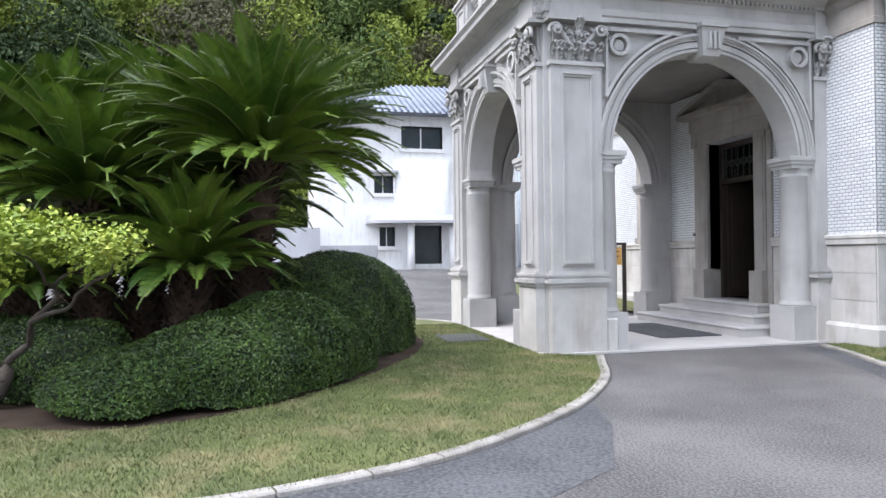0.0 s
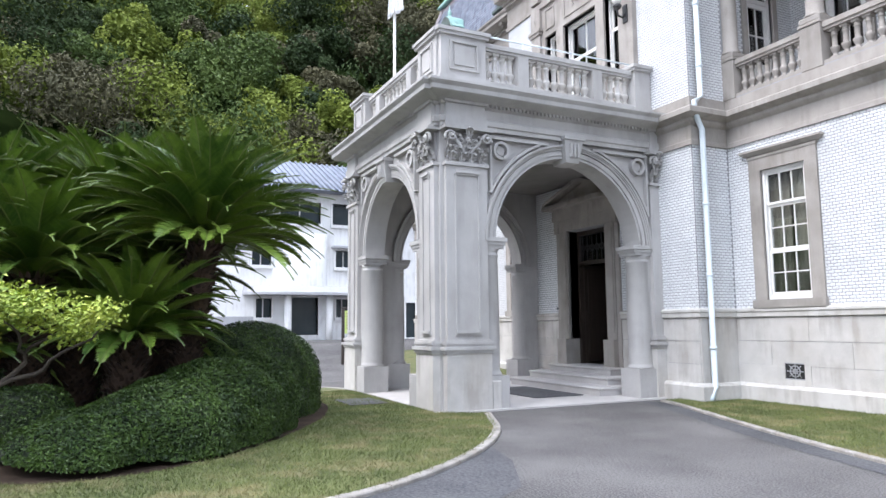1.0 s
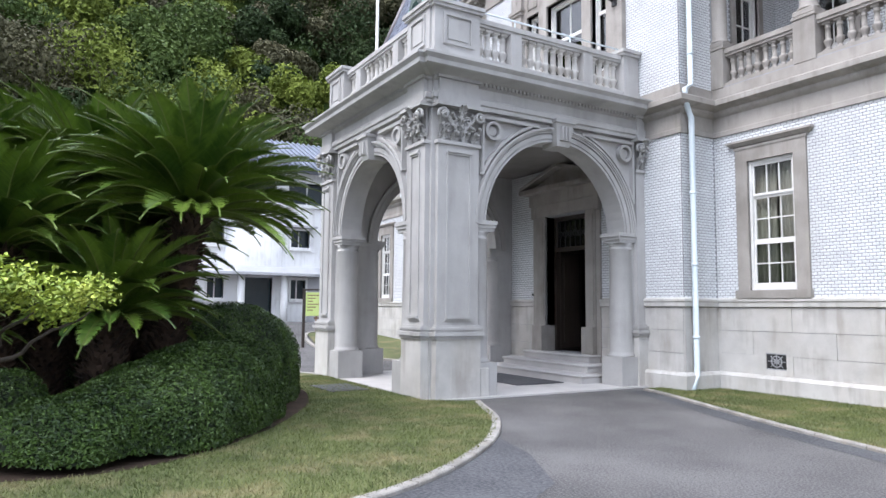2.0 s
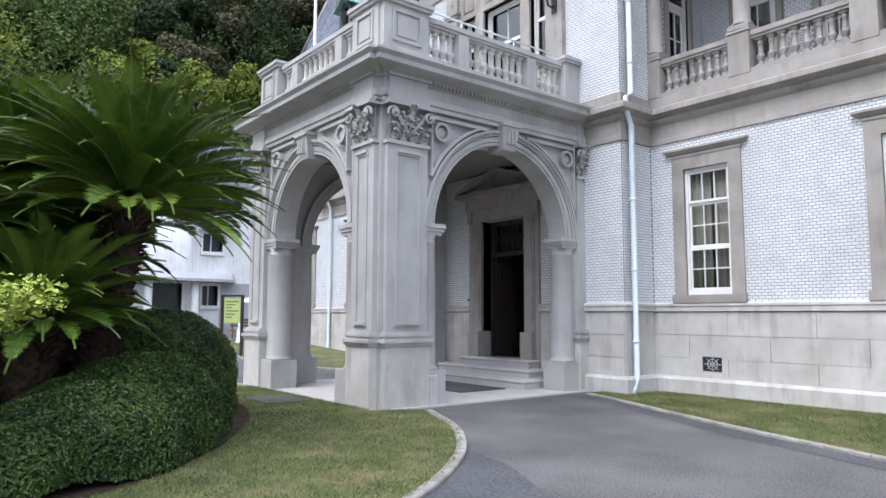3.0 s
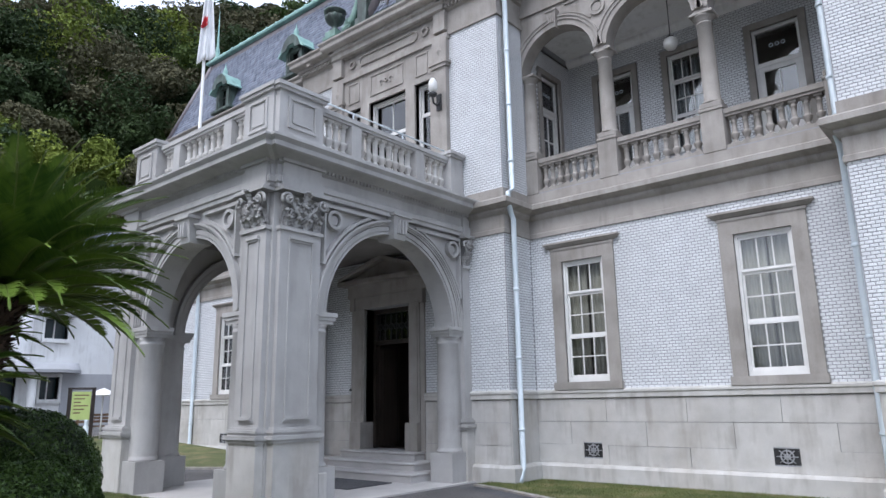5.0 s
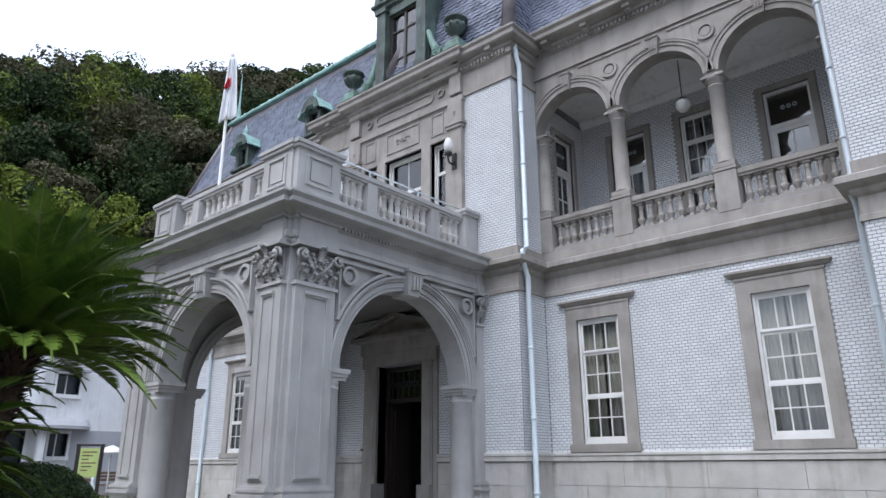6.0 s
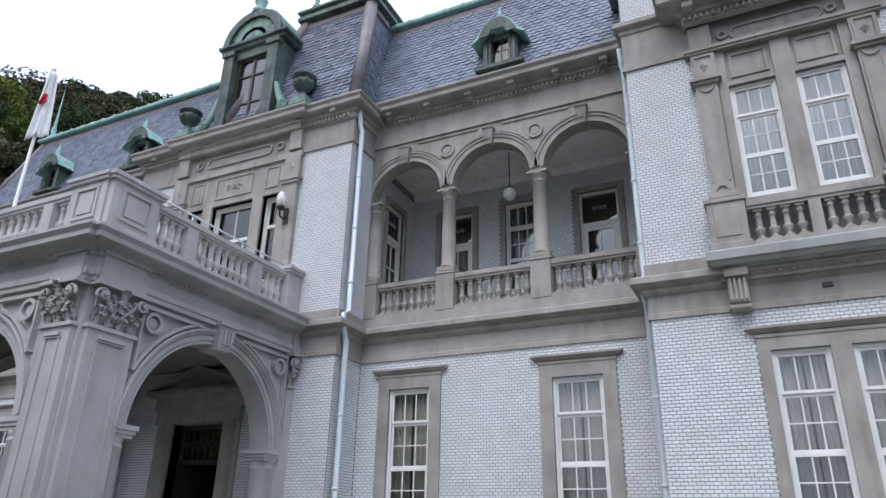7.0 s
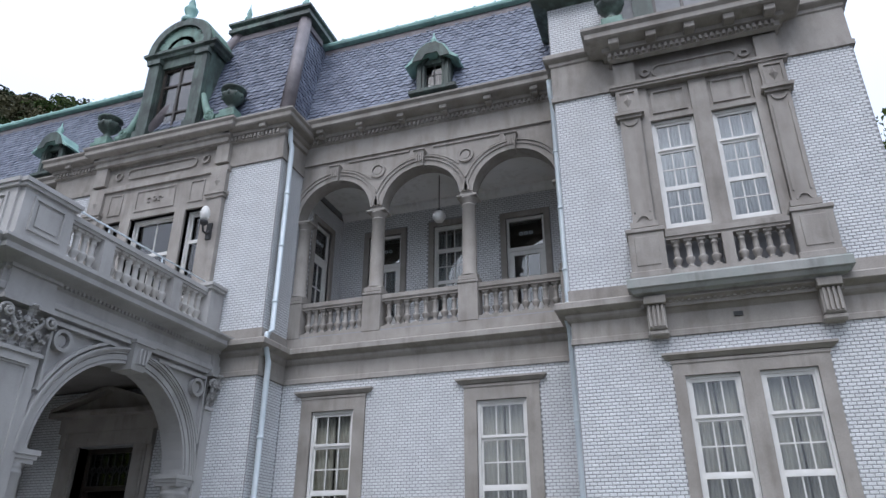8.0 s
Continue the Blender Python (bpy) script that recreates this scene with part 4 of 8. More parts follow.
bm = bmesh.new()
tube(bm, [(-0.5, P - 0.13, 8.42), (-0.5, P - 0.22, 8.3), (-0.5, P - 0.34, 8.32), (-0.5, P - 0.38, 8.45), (-0.5, P - 0.36, 8.55)], 0.025)
lathe(bm, [(0.03, -0.05), (0.09, 0.0), (0.1, 0.05), (0.06, 0.08)], 12, (-0.5, P - 0.36, 8.5))
mbox(bm, fp, -0.57, -0.43, 0.12, 0.16, 8.2, 8.6)
part("bracket", bm, IRON, lamp)
bm = bmesh.new()
lathe(bm, [(0.05, 0.0), (0.1, 0.06), (0.11, 0.16), (0.09, 0.27), (0.05, 0.34), (0.01, 0.36)], 14, (-0.5, P - 0.36, 8.58))
part("shade", bm, PAINT, lamp, "white glass shade")

# ---- entrance porch ----
SX, FY = 0.06, -0.04           # side and front faces of the porch walls
LX = -4.9                      # far side
XF = (LX + SX) / 2             # middle of the front arch
TH = 0.44
porch = thing("entrance_porch", (XC, 2.5, 0.0), "pale grey stone entrance porch with round arches and carved capitals", "porch")
SIDE_C, SIDE_Z, SIDE_R = 2.78, 3.04, 1.70
FR_Z, FR_R = 3.12, 1.48
sides = ((side_map(SX, 1), SIDE_C, SIDE_Z, SIDE_R, FY + 0.0, P, "side"), (side_map(LX, -1), SIDE_C, SIDE_Z, SIDE_R, FY + 0.0, P, "side"), (front_map(FY), XF, FR_Z, FR_R, LX + TH, SX - TH, "front"))
for m, uc, zc, r, u0, u1, kind in sides:
    bm = bmesh.new()
    arch_wall(bm, m, u0, u1, 5.1, 3.1, uc, zc, r, TH, 32)
    bmesh.ops.remove_doubles(bm, verts=bm.verts, dist=0.0005)
    part("arch_wall", bm, STONE, porch)
    for a, b in ((u0, uc - r - 0.06), (uc + r + 0.06, u1)):
        bm = bmesh.new()
        mbox(bm, m, a, b, -TH + 0.003, -0.003, 0.0, 3.1)
        part("pier", bm, STONE, porch)
    for deep in (0, 1):
        bm = bmesh.new()
        mm = m if not deep else (lambda u, d, z, m=m: m(u, -TH - d, z))
        for r0, r1, d in ((r, r + 0.045, 0.022), (r + 0.06, r + 0.15, 0.035), (r + 0.165, r + 0.20, 0.055), (r + 0.20, r + 0.225, 0.08), (r + 0.225, r + 0.265, 0.105)):
            ring(bm, mm, uc, zc, r0, r1, -0.01, d, 0, 180, 40)
        part("archivolt", bm, STONE, porch)
    bm = bmesh.new()
    v = [bm.verts.new(m(uc + s * w, d, z)) for z, w, dd in ((zc + r - 0.1, 0.15, 0.13), (zc + r + 0.34, 0.22, 0.2)) for s, d in ((-1, -0.3), (1, -0.3), (1, dd), (-1, dd))]
    for f in ((0, 1, 2, 3), (4, 5, 6, 7), (0, 1, 5, 4), (1, 2, 6, 5), (2, 3, 7, 6), (3, 0, 4, 7)):
        bm.faces.new([v[i] for i in f])
    for s in (-0.08, 0, 0.08):
        mbox(bm, m, uc + s - 0.018, uc + s + 0.018, 0.1, 0.235, zc + r + 0.0, zc + r + 0.27)
    mbox(bm, m, uc - 0.25, uc + 0.25, -0.02, 0.24, zc + r + 0.34, zc + r + 0.4)
    part("keystone", bm, STONE, porch, "fluted stone keystone")
    # sunk spandrels with roundels
    for s in (-1, 1):
        bm = bmesh.new()
        reach = r + 0.08 if kind == "front" else r + (0.22 if s > 0 else 0.13)
        ue = uc + s * reach
        low_a = math.degrees(math.acos(reach / (r + 0.33)))
        mbox(bm, m, min(ue, ue - s * 0.04), max(ue, ue - s * 0.04), -0.01, 0.10, zc + (r + 0.33) * math.sin(radians(low_a)), 4.94)
        ui = uc + s * 0.52
        mbox(bm, m, min(ue, ui), max(ue, ui), -0.01, 0.105, 4.93, 4.99)
        a0, a1 = (low_a, 70) if s > 0 else (110, 180 - low_a)
        ring(bm, m, uc, zc, r + 0.30, r + 0.35, -0.01, 0.097, a0, a1, 20)
        uk = uc + s * (reach - 0.24)
        mdisc(bm, m, uk, 4.73, 0.12, 0.175, -0.01, 0.11, 22)
        mdisc(bm, m, uk, 4.73, 0.001, 0.085, -0.01, 0.065, 18)
        part("spandrel", bm, STONE, porch, "moulded spandrel with a round boss")
    # engaged columns under the arch
    for s in (-1, 1):
        for k, dd in enumerate((-0.2,)):
            cu = uc + s * (r + 0.10)
            x, y, _ = m(cu, dd, 0)
            bm = bmesh.new()
            lathe(bm, [(0.27, 0.60), (0.27, 0.63), (0.245, 0.66), (0.235, 0.70), (0.24, 1.4), (0.222, 2.74), (0.235, 2.76), (0.235, 2.79), (0.222, 2.80), (0.222, 2.84), (0.25, 2.90)], 24, (x, y, 0))
            part("column", bm, STONE, porch, "smooth engaged column")
            bm = bmesh.new()
            da, db = -TH - 0.03, 0.085
            mbox(bm, m, cu - 0.25, cu + 0.25, da + 0.03, db - 0.04, 2.90, 2.96)
            mbox(bm, m, cu - 0.28, cu + 0.28, da + 0.01, db - 0.02, 2.961, 3.02)
            mbox(bm, m, cu - 0.31, cu + 0.31, da, db, 3.021, 3.097)
            part("impost", bm, STONE, porch)
            bm = bmesh.new()
            mbox(bm, m, cu - 0.29, cu + 0.29, da, db + 0.015, 0.02, 0.60)
            part("column_base", bm, STONE, porch)


# carved capitals
def leaf(bm, m, u, z, w, h, out, base=0.03):
    """A curling acanthus leaf with lobed edges and a raised rib, proud of a face."""
    rows = []
    for i in range(9):
        t = i / 8
        ww = w * (0.5 + 0.55 * math.sin(min(1, t * 1.1) * math.pi * 0.85)) * (1.12 if i % 2 else 0.74)
        d = base + out * t ** 1.8 if t < 0.85 else base + out * 1.12
        zz = z + h * (t if t < 0.85 else 0.85 - (t - 0.85) * 1.1)
        rows.append([bm.verts.new(m(u + k * ww / 2, d + (0.04 if k == 0 else 0.012 if abs(k) == 1 else -0.012), zz - abs(k) * 0.02)) for k in (-1, -0.5, 0, 0.5, 1)])
    for a, b in zip(rows, rows[1:]):
        for k in range(4):
            bm.faces.new((a[k], a[k + 1], b[k + 1], b[k]))


def volute(bm, m, u, z, r, d, s):
    pts = []
    for i in range(30):
        a = i / 29 * 2.2 * 2 * math.pi
        q = r * (1 - 0.82 * i / 29)
        pts.append(Vector(m(u + s * q * math.cos(a + 1.2), d + 0.05 * i / 29, z + q * math.sin(a + 1.2))))
    tube(bm, pts, [0.032 - 0.012 * i / 29 for i in range(30)], 6)


def knob(bm, m, u, z, r, d):
    """A rounded carved berry."""
    rows = []
    for j in range(4):
        e = radians(88 * j / 3)
        rows.append([bm.verts.new(m(u + r * math.cos(e) * math.cos(k * math.pi / 4), d + r * 1.1 * math.sin(e), z + r * math.cos(e) * math.sin(k * math.pi / 4))) for k in range(8)])
    for a, b in zip(rows, rows[1:]):
        for k in range(8):
            f = bm.faces.new((a[k], a[(k + 1) % 8], b[(k + 1) % 8], b[k]))
            f.smooth = True


def scroll(bm, m, u, z, r, s, d0, d1, turns=1.6, rad=0.026):
    """A carved spiral band that rises out of the face towards its eye."""
    n = 22
    tube(bm, [m(u + s * r * (1 - 0.85 * i / n) * math.cos(turns * 6.283 * i / n - 0.6), d0 + (d1 - d0) * i / n, z + r * (1 - 0.85 * i / n) * math.sin(turns * 6.283 * i / n - 0.6)) for i in range(n + 1)], [rad * (1 - 0.4 * i / n) for i in range(n + 1)], 6)


def capital_face(bm, m, u0, u1, z0, z1, rng):
    """Deep carving on a sunk bell: leaf row, rising stems that roll into scrolls, a mask-like boss and corner volutes."""
    uc, w, h = (u0 + u1) / 2, u1 - u0, z1 - z0
    mbox(bm, m, u0 + 0.07, u1 - 0.07, -0.09, -0.05, z0, z1)
    n = max(2, round(w / 0.21))
    for i in range(n):
        leaf(bm, m, u0 + (i + 0.5) * w / n, z0, w / n * 0.82, h * 0.40, 0.09, -0.02)
    for i in range(n + 1):
        leaf(bm, m, u0 + 0.04 + i * (w - 0.08) / n, z0 + h * 0.12, w / n * 0.5, h * 0.46, 0.11, -0.03)
    for s in (-1, 1):
        # stem from the foot of the middle to the corner volute
        tube(bm, [m(uc + s * 0.03, 0.0, z0 + h * 0.2), m(uc + s * w * 0.13, 0.05, z0 + h * 0.42), m(uc + s * w * 0.27, 0.07, z0 + h * 0.62), m(uc + s * w * 0.38, 0.09, z0 + h * 0.88), m(uc + s * (w / 2 - 0.05), 0.11, z1 - 0.04)], [0.034, 0.034, 0.03, 0.028, 0.024], 6)
        scroll(bm, m, uc + s * (w / 2 - 0.05), z1 - 0.14, 0.11, s, 0.09, 0.17, 1.7, 0.03)
        knob(bm, m, uc + s * (w / 2 - 0.05), z1 - 0.14, 0.035, 0.14)
        if w > 0.5:
            scroll(bm, m, uc + s * w * 0.17, z1 - 0.2, 0.085, -s, 0.03, 0.11, 1.5, 0.024)
            scroll(bm, m, uc + s * w * 0.30, z0 + h * 0.42, 0.07, s, 0.02, 0.09, 1.4, 0.02)
            scroll(bm, m, uc + s * w * 0.10, z0 + h * 0.5, 0.055, s, 0.03, 0.09, 1.3, 0.018)
            leaf(bm, m, uc + s * w * 0.24, z0 + h * 0.55, 0.1, 0.2, 0.09, 0.02)
        for i in range(3):
            knob(bm, m, uc + s * w * (0.2 + 0.08 * i), z0 + h * (0.5 + 0.1 * i), 0.024, 0.07)
    leaf(bm, m, uc, z0 + h * 0.35, 0.15, 0.24, 0.08, 0.02)
    knob(bm, m, uc, z1 - 0.16, 0.06, 0.06)
    leaf(bm, m, uc, z1 - 0.12, 0.17, 0.2, 0.1, 0.1)
    knob(bm, m, uc, z1 + 0.02, 0.055, 0.13)


rng = random.Random(7)
PIL = 0.09   # pilaster projection
ZC0, ZC1 = 4.42, 5.06
for m, ua, ub, last in ((side_map(SX, 1), 0.04, 0.87, 0), (front_map(FY), -0.66, 0.0, 0), (front_map(FY), LX - SX, LX + 0.66, 0),
                        (side_map(LX, -1), 0.04, 0.87, 0), (side_map(SX, 1), 4.76, P, 1), (side_map(LX, -1), 4.76, P, 1)):
    bm = bmesh.new()
    mbox(bm, m, ua, ub, -0.05, PIL, 1.24, 4.36)
    mbox(bm, m, ua - 0.03, ub + 0.03, -0.05, PIL + 0.04, 4.36, 4.42)
    pil = part("pilaster", bm, STONE, porch, "panelled stone pilaster")
    # raised panel frame on the shaft
    if not last:
        bm = bmesh.new()
        for q in ((ua + 0.17, ub - 0.17, 1.36, 1.41), (ua + 0.17, ub - 0.17, 4.22, 4.27)):
            mbox(bm, m, q[0], q[1], PIL - 0.01, PIL + 0.05, q[2], q[3])
            mbox(bm, m, q[0] - 0.02, q[1] + 0.02, PIL - 0.01, PIL + 0.025, q[2] - 0.035, q[2] - 0.001)
        for c in (ua + 0.17, ub - 0.2):
            mbox(bm, m, c, c + 0.03, PIL - 0.01, PIL + 0.024, 1.41, 4.22)
        part("panel", bm, STONE, pil)
    bm = bmesh.new()
    mbox(bm, m, ua - 0.04, ub + 0.02, -0.05, PIL + 0.055, 0.0, 1.02)
    part("pedestal", bm, STONE_BASE, porch)
    bm = bmesh.new()
    for e, z0, z1 in ((0.07, 1.02, 1.07), (0.10, 1.07, 1.13), (0.05, 1.13, 1.17), (0.07, 1.17, 1.215), (0.03, 1.215, 1.25)):
        mbox(bm, m, ua - e, ub + e * 0.7, -0.05, PIL + e + 0.015, z0, z1)
    part("base_moulding", bm, STONE, porch)
    bm = bmesh.new()
    shifted = lambda u, d, z, m=m: m(u, d + PIL, z)
    capital_face(bm, shifted, ua, ub, ZC0, ZC1 - 0.06, rng)
    mbox(bm, shifted, ua - 0.09, ub + (0.09 if not last else 0), -0.1, 0.16, ZC1 - 0.06, ZC1 - 0.02)
    mbox(bm, shifted, ua - 0.07, ub + (0.07 if not last else 0), -0.1, 0.13, ZC1 - 0.02, ZC1 + 0.02)
    part("capital", bm, STONE, porch, "carved leafy capital with scrolls")

# small kerb blocks at the foot of the piers
for x0, x1, y0, y1, h in ((SX - 0.25, SX + 0.12, 0.90, 1.10, 0.52),):
    bm = bmesh.new()
    rbox(bm, x0, x1, y0, y1, 0.0, h, 0.02)
    part("kerb_block", bm, STONE_BASE, porch)

# entablature, deck, ceiling
PE = [(0.0, 5.06), (PIL + 0.02, 5.06), (PIL + 0.02, 5.13), (PIL + 0.05, 5.15), (PIL + 0.05, 5.24), (PIL + 0.02, 5.27), (PIL - 0.02, 5.28), (PIL - 0.02, 5.46), (PIL + 0.04, 5.49), (PIL + 0.04, 5.53), (0.22, 5.56), (0.40, 5.60), (0.44, 5.62), (0.44, 5.70), (0.50, 5.76), (0.50, 5.80), (0.2, 5.86), (0.02, 5.88), (0.02, 5.90)]
bm = bmesh.new()
loops = []
for o, z in PE:
    e = max(o - 0.1, -0.1) if o > 0.1 else 0.0
    plan = ((LX - o, P), (LX - o, FY - e), (LX - e, FY - e), (LX - e, FY - o), (SX + e, FY - o), (SX + e, FY - e), (SX + o, FY - e), (SX + o, P))
    loops.append([bm.verts.new((x, y, z)) for x, y in plan])
for a, b in zip(loops, loops[1:]):
    for i in range(7):
        bm.faces.new((a[i], a[i + 1], b[i + 1], b[i]))
ent = part("entablature", bm, STONE, porch, "moulded stone entablature and cornice")
bm = bmesh.new()
k = 0.95
while k < 4.7:
    box(bm, SX + PIL + 0.02, SX + PIL + 0.09, k, k + 0.045, 5.49, 5.56)
    k += 0.085
k = LX + 0.95
while k < SX - 0.95:
    box(bm, k, k + 0.045, FY - PIL - 0.09, FY - PIL - 0.02, 5.49, 5.56)
    k += 0.085
tagged(part("dentil_course", bm, STONE, ent), "", "", "", "stuff")
for m, ua, ub in ((side_map(SX, 1), 0.0, 0.86), (front_map(FY), -0.64, 0.04), (front_map(FY), LX - 0.04, LX + 0.64), (side_map(LX, -1), 0.0, 0.86), (side_map(SX, 1), 4.74, P), (side_map(LX, -1), 4.74, P)):
    bm = bmesh.new()
    mbox(bm, m, ua, ub, -0.02, PIL + 0.075, 5.07, 5.26)
    mbox(bm, m, ua + 0.03, ub - 0.03, -0.02, PIL + 0.05, 5.261, 5.5)
    mbox(bm, m, ua - 0.02, ub + 0.02, -0.02, PIL + 0.10, 5.5, 5.56)
    part("pier_block", bm, STONE, ent, "entablature block breaking forward over the pier")
bm = bmesh.new()
box(bm, LX + 0.01, SX - 0.01, FY + 0.01, P, 5.7, 5.89)
structure("floor_porch_deck", bm, STONE_BASE, "flat stone deck on the porch roof", "floor")
# the porch's inner shade is put into this ceiling's dark colour
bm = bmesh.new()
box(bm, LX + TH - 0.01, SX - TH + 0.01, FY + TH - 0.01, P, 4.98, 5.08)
structure("ceiling_porch", bm, CEILING, "plain plastered porch ceiling, coloured dark for the shade inside", "ceiling")

# porch balustrade
pb = thing("balustrade", (XC, 0.3, 5.9), "pale grey stone balustrade with panelled corner blocks on the porch", "balustrade", "balustrades")
for sx, sgn in ((SX, 1), (LX, -1)):
    bm = bmesh.new()
    m = side_map(sx, sgn)
    # corner block with a step back at its outer corner
    a, b = (-0.9, -0.06) if sgn > 0 else (LX + 0.06, LX + 0.9)
    for e, z0, z1 in ((0.05, 5.9, 6.06), (0.0, 6.06, 6.84), (0.05, 6.84, 6.90), (0.08, 6.90, 6.97)):
        mbox(bm, m, -0.0 - e, 0.94 + e, -0.55, 0.0 + e, z0, z1)
    part("corner_block", bm, STONE, pb, "panelled stone corner block")
    bm = bmesh.new()
    for e, z0, z1 in ((0.05, 5.9, 6.057), (0.0, 6.06, 6.837), (0.05, 6.84, 6.897), (0.08, 6.90, 6.967)):
        mbox(bm, front_map(FY), a - e, b + e, -0.55, 0.0 + e, z0 + 0.001, z1)
    blk = part("corner_block", bm, STONE, pb, "panelled stone corner block")
    for mm, a, b in ((m, 0.17, 0.78), (front_map(FY), -0.74, -0.2) if sgn > 0 else (front_map(FY), LX + 0.2, LX + 0.74)):
        bm = bmesh.new()
        for q in ((a, b, 6.18, 6.23), (a, b, 6.70, 6.75)):
            mbox(bm, mm, q[0], q[1], -0.01, 0.035, q[2], q[3])
        for c in (a, b - 0.05):
            mbox(bm, mm, c, c + 0.05, -0.01, 0.034, 6.23, 6.70)
        mbox(bm, mm, a + 0.1, b - 0.1, -0.01, 0.02, 6.28, 6.65)
        part("panel", bm, STONE, blk)
    bm = bmesh.new()
    for e, z0, z1 in ((0.03, 5.9, 6.06), (0.0, 6.06, 6.84), (0.05, 6.84, 6.90), (0.08, 6.90, 6.97)):
        mbox(bm, m, 4.55 - e, P - 0.02, -0.5, 0.0 + e, z0, z1)
    part("end_block", bm, STONE, pb)
    rail_bar(pb, m, 0.94, 4.55, -0.2, 0.14, 6.70, 6.85, STONE)
    bm = bmesh.new()
    mbox(bm, m, 0.94, 4.55, -0.36, -0.02, 5.9, 6.08)
    part("bottom_rail", bm, STONE, pb)
    for c in (1.82, 3.62):
        bm = bmesh.new()
        mbox(bm, m, c - 0.12, c + 0.12, -0.33, -0.06, 6.08, 6.70)
        part("post", bm, STONE, pb)
    for a, b, n in ((0.98, 1.67, 4), (1.97, 3.47, 8), (3.77, 4.52, 4)):
        balusters(pb, BAL_LOW, m, a, b, n, -0.2, 6.08)
mf = front_map(FY)
fa, fb = LX + 0.96, SX - 0.96
rail_bar(pb, mf, fa, fb, -0.2, 0.14, 6.70, 6.85, STONE)
bm = bmesh.new()
mbox(bm, mf, fa, fb, -0.36, -0.02, 5.9, 6.08)
part("bottom_rail", bm, STONE, pb)
for c in (fa + 0.62, fb - 0.62):
    bm = bmesh.new()
    mbox(bm, mf, c - 0.12, c + 0.12, -0.33, -0.06, 6.08, 6.70)
    part("post", bm, STONE, pb)
for a, b, n in ((fa + 0.03, fa + 0.46, 3), (fa + 0.78, fb - 0.78, 7), (fb - 0.46, fb - 0.03, 3)):
    balusters(pb, BAL_LOW, mf, a, b, n, -0.2, 6.08)
# thin pipe handrail
hr = thing("handrail", (SX - 0.35, 3.0, 6.9), "thin grey metal handrail behind the porch balustrade", "handrail")
bm = bmesh.new()
tube(bm, [(SX - 0.36, 0.5, 7.12), (SX - 0.36, 4.95, 7.12)], 0.018, 8)
for y in (0.6, 2.0, 3.4, 4.8):
    tube(bm, [(SX - 0.36, y, 5.88), (SX - 0.36, y, 7.12)], 0.014, 6)
part("rail", bm, PIPE, hr)

# flag on its pole
pole = thing("flagpole", (-3.05, 0.33, 5.9), "white flagpole with a limp white and red flag", "flag")
bm = bmesh.new()
lathe(bm, [(0.06, 0), (0.06, 0.1), (0.035, 0.12), (0.03, 4.22), (0.035, 4.24), (0.05, 4.28), (0.02, 4.34)], 12, (-3.05, 0.33, 5.88))
part("pole", bm, PAINT, pole)
FLAG_W = material("white_flag_cloth", (0.74, 0.74, 0.74), (0.84, 0.84, 0.84), 0.9, 4, 80, 0.1)
FLAG_R = material("red_flag_cloth", (0.42, 0.02, 0.03), (0.55, 0.03, 0.04), 0.9, 4, 80, 0.1)


def flag_cloth(z0, z1, u0, u1, off, skew, n=16, k=16):
    """Cloth that hangs from the pole in soft upright folds."""
    bm = bmesh.new()
    g = []
    for i in range(n + 1):
        t = i / n
        z = z1 + (z0 - z1) * t
        g.append([])
        for j in range(k + 1):
            f = j / k
            s = (u0 + (u1 - u0) * f) * (0.33 + 0.45 * t)
            d = off + 0.035 * math.sin(f * 8 + t * 1.2)
            g[-1].append(bm.verts.new((-3.05 + 0.42 * s + 0.91 * d, 0.33 + 0.91 * s - 0.42 * d, z - skew * f * t)))
    for a, b in zip(g, g[1:]):
        for j in range(k):
            f = bm.faces.new((a[j], a[j + 1], b[j + 1], b[j]))
            f.smooth = True
    return bm


for ob in (part("flag_cloth", flag_cloth(8.55, 10.08, 0.03, 0.27, 0.05, -0.12), FLAG_W, pole, "white flag hanging in folds"),
           part("flag_cloth", flag_cloth(8.4, 10.08, -0.2, 0.03, 0.07, -0.25), FLAG_W, pole, "white flag hanging in folds")):
    ob.modifiers.new("thickness", "SOLIDIFY").thickness = 0.006
fr = part("flag_disc", flag_cloth(9.22, 9.52, -0.16, 0.02, 0.115, -0.1, 6, 8), FLAG_R, pole, "red disc caught in a fold")
fr.modifiers.new("thickness", "SOLIDIFY").thickness = 0.004

# porch floor, steps and door
bm = bmesh.new()
box(bm, LX - 0.05, SX + 0.22, FY - 0.15, P, -0.05, 0.03)
floor_porch = structure("floor_porch", bm, PAVING, "pale granite porch floor", "floor")
mat = thing("door_mat", (XC, 3.4, 0.03), "dark grey rubber mat before the steps", "mat")
bm = bmesh.new()
rbox(bm, -3.2, -0.9, 2.5, 3.7, 0.03, 0.05, 0.008)
part("rubber", bm, ASPHALT_NEW, mat)
steps = thing("entrance_steps", (XC, 4.6, 0.03), "worn grey stone steps with rounded nosings up to the door", "steps")
for i, (h, d, w) in enumerate(((0.21, 3.85, 1.75), (0.38, 4.25, 1.5), (0.55, 4.62, 1.15))):
    bm = bmesh.new()
    rbox(bm, XC - w, XC + w, d, P + 0.1, 0.0 if i == 0 else h - 0.19, h - 0.05, 0.01)
    rbox(bm, XC - w - 0.03, XC + w + 0.03, d - 0.03, P + 0.1, h - 0.06, h, 0.02)
    part("step", bm, PAVING, steps)
ds = thing("door_surround", (XC, P, 0.5), "grey stone door surround with a pediment", "door frame")
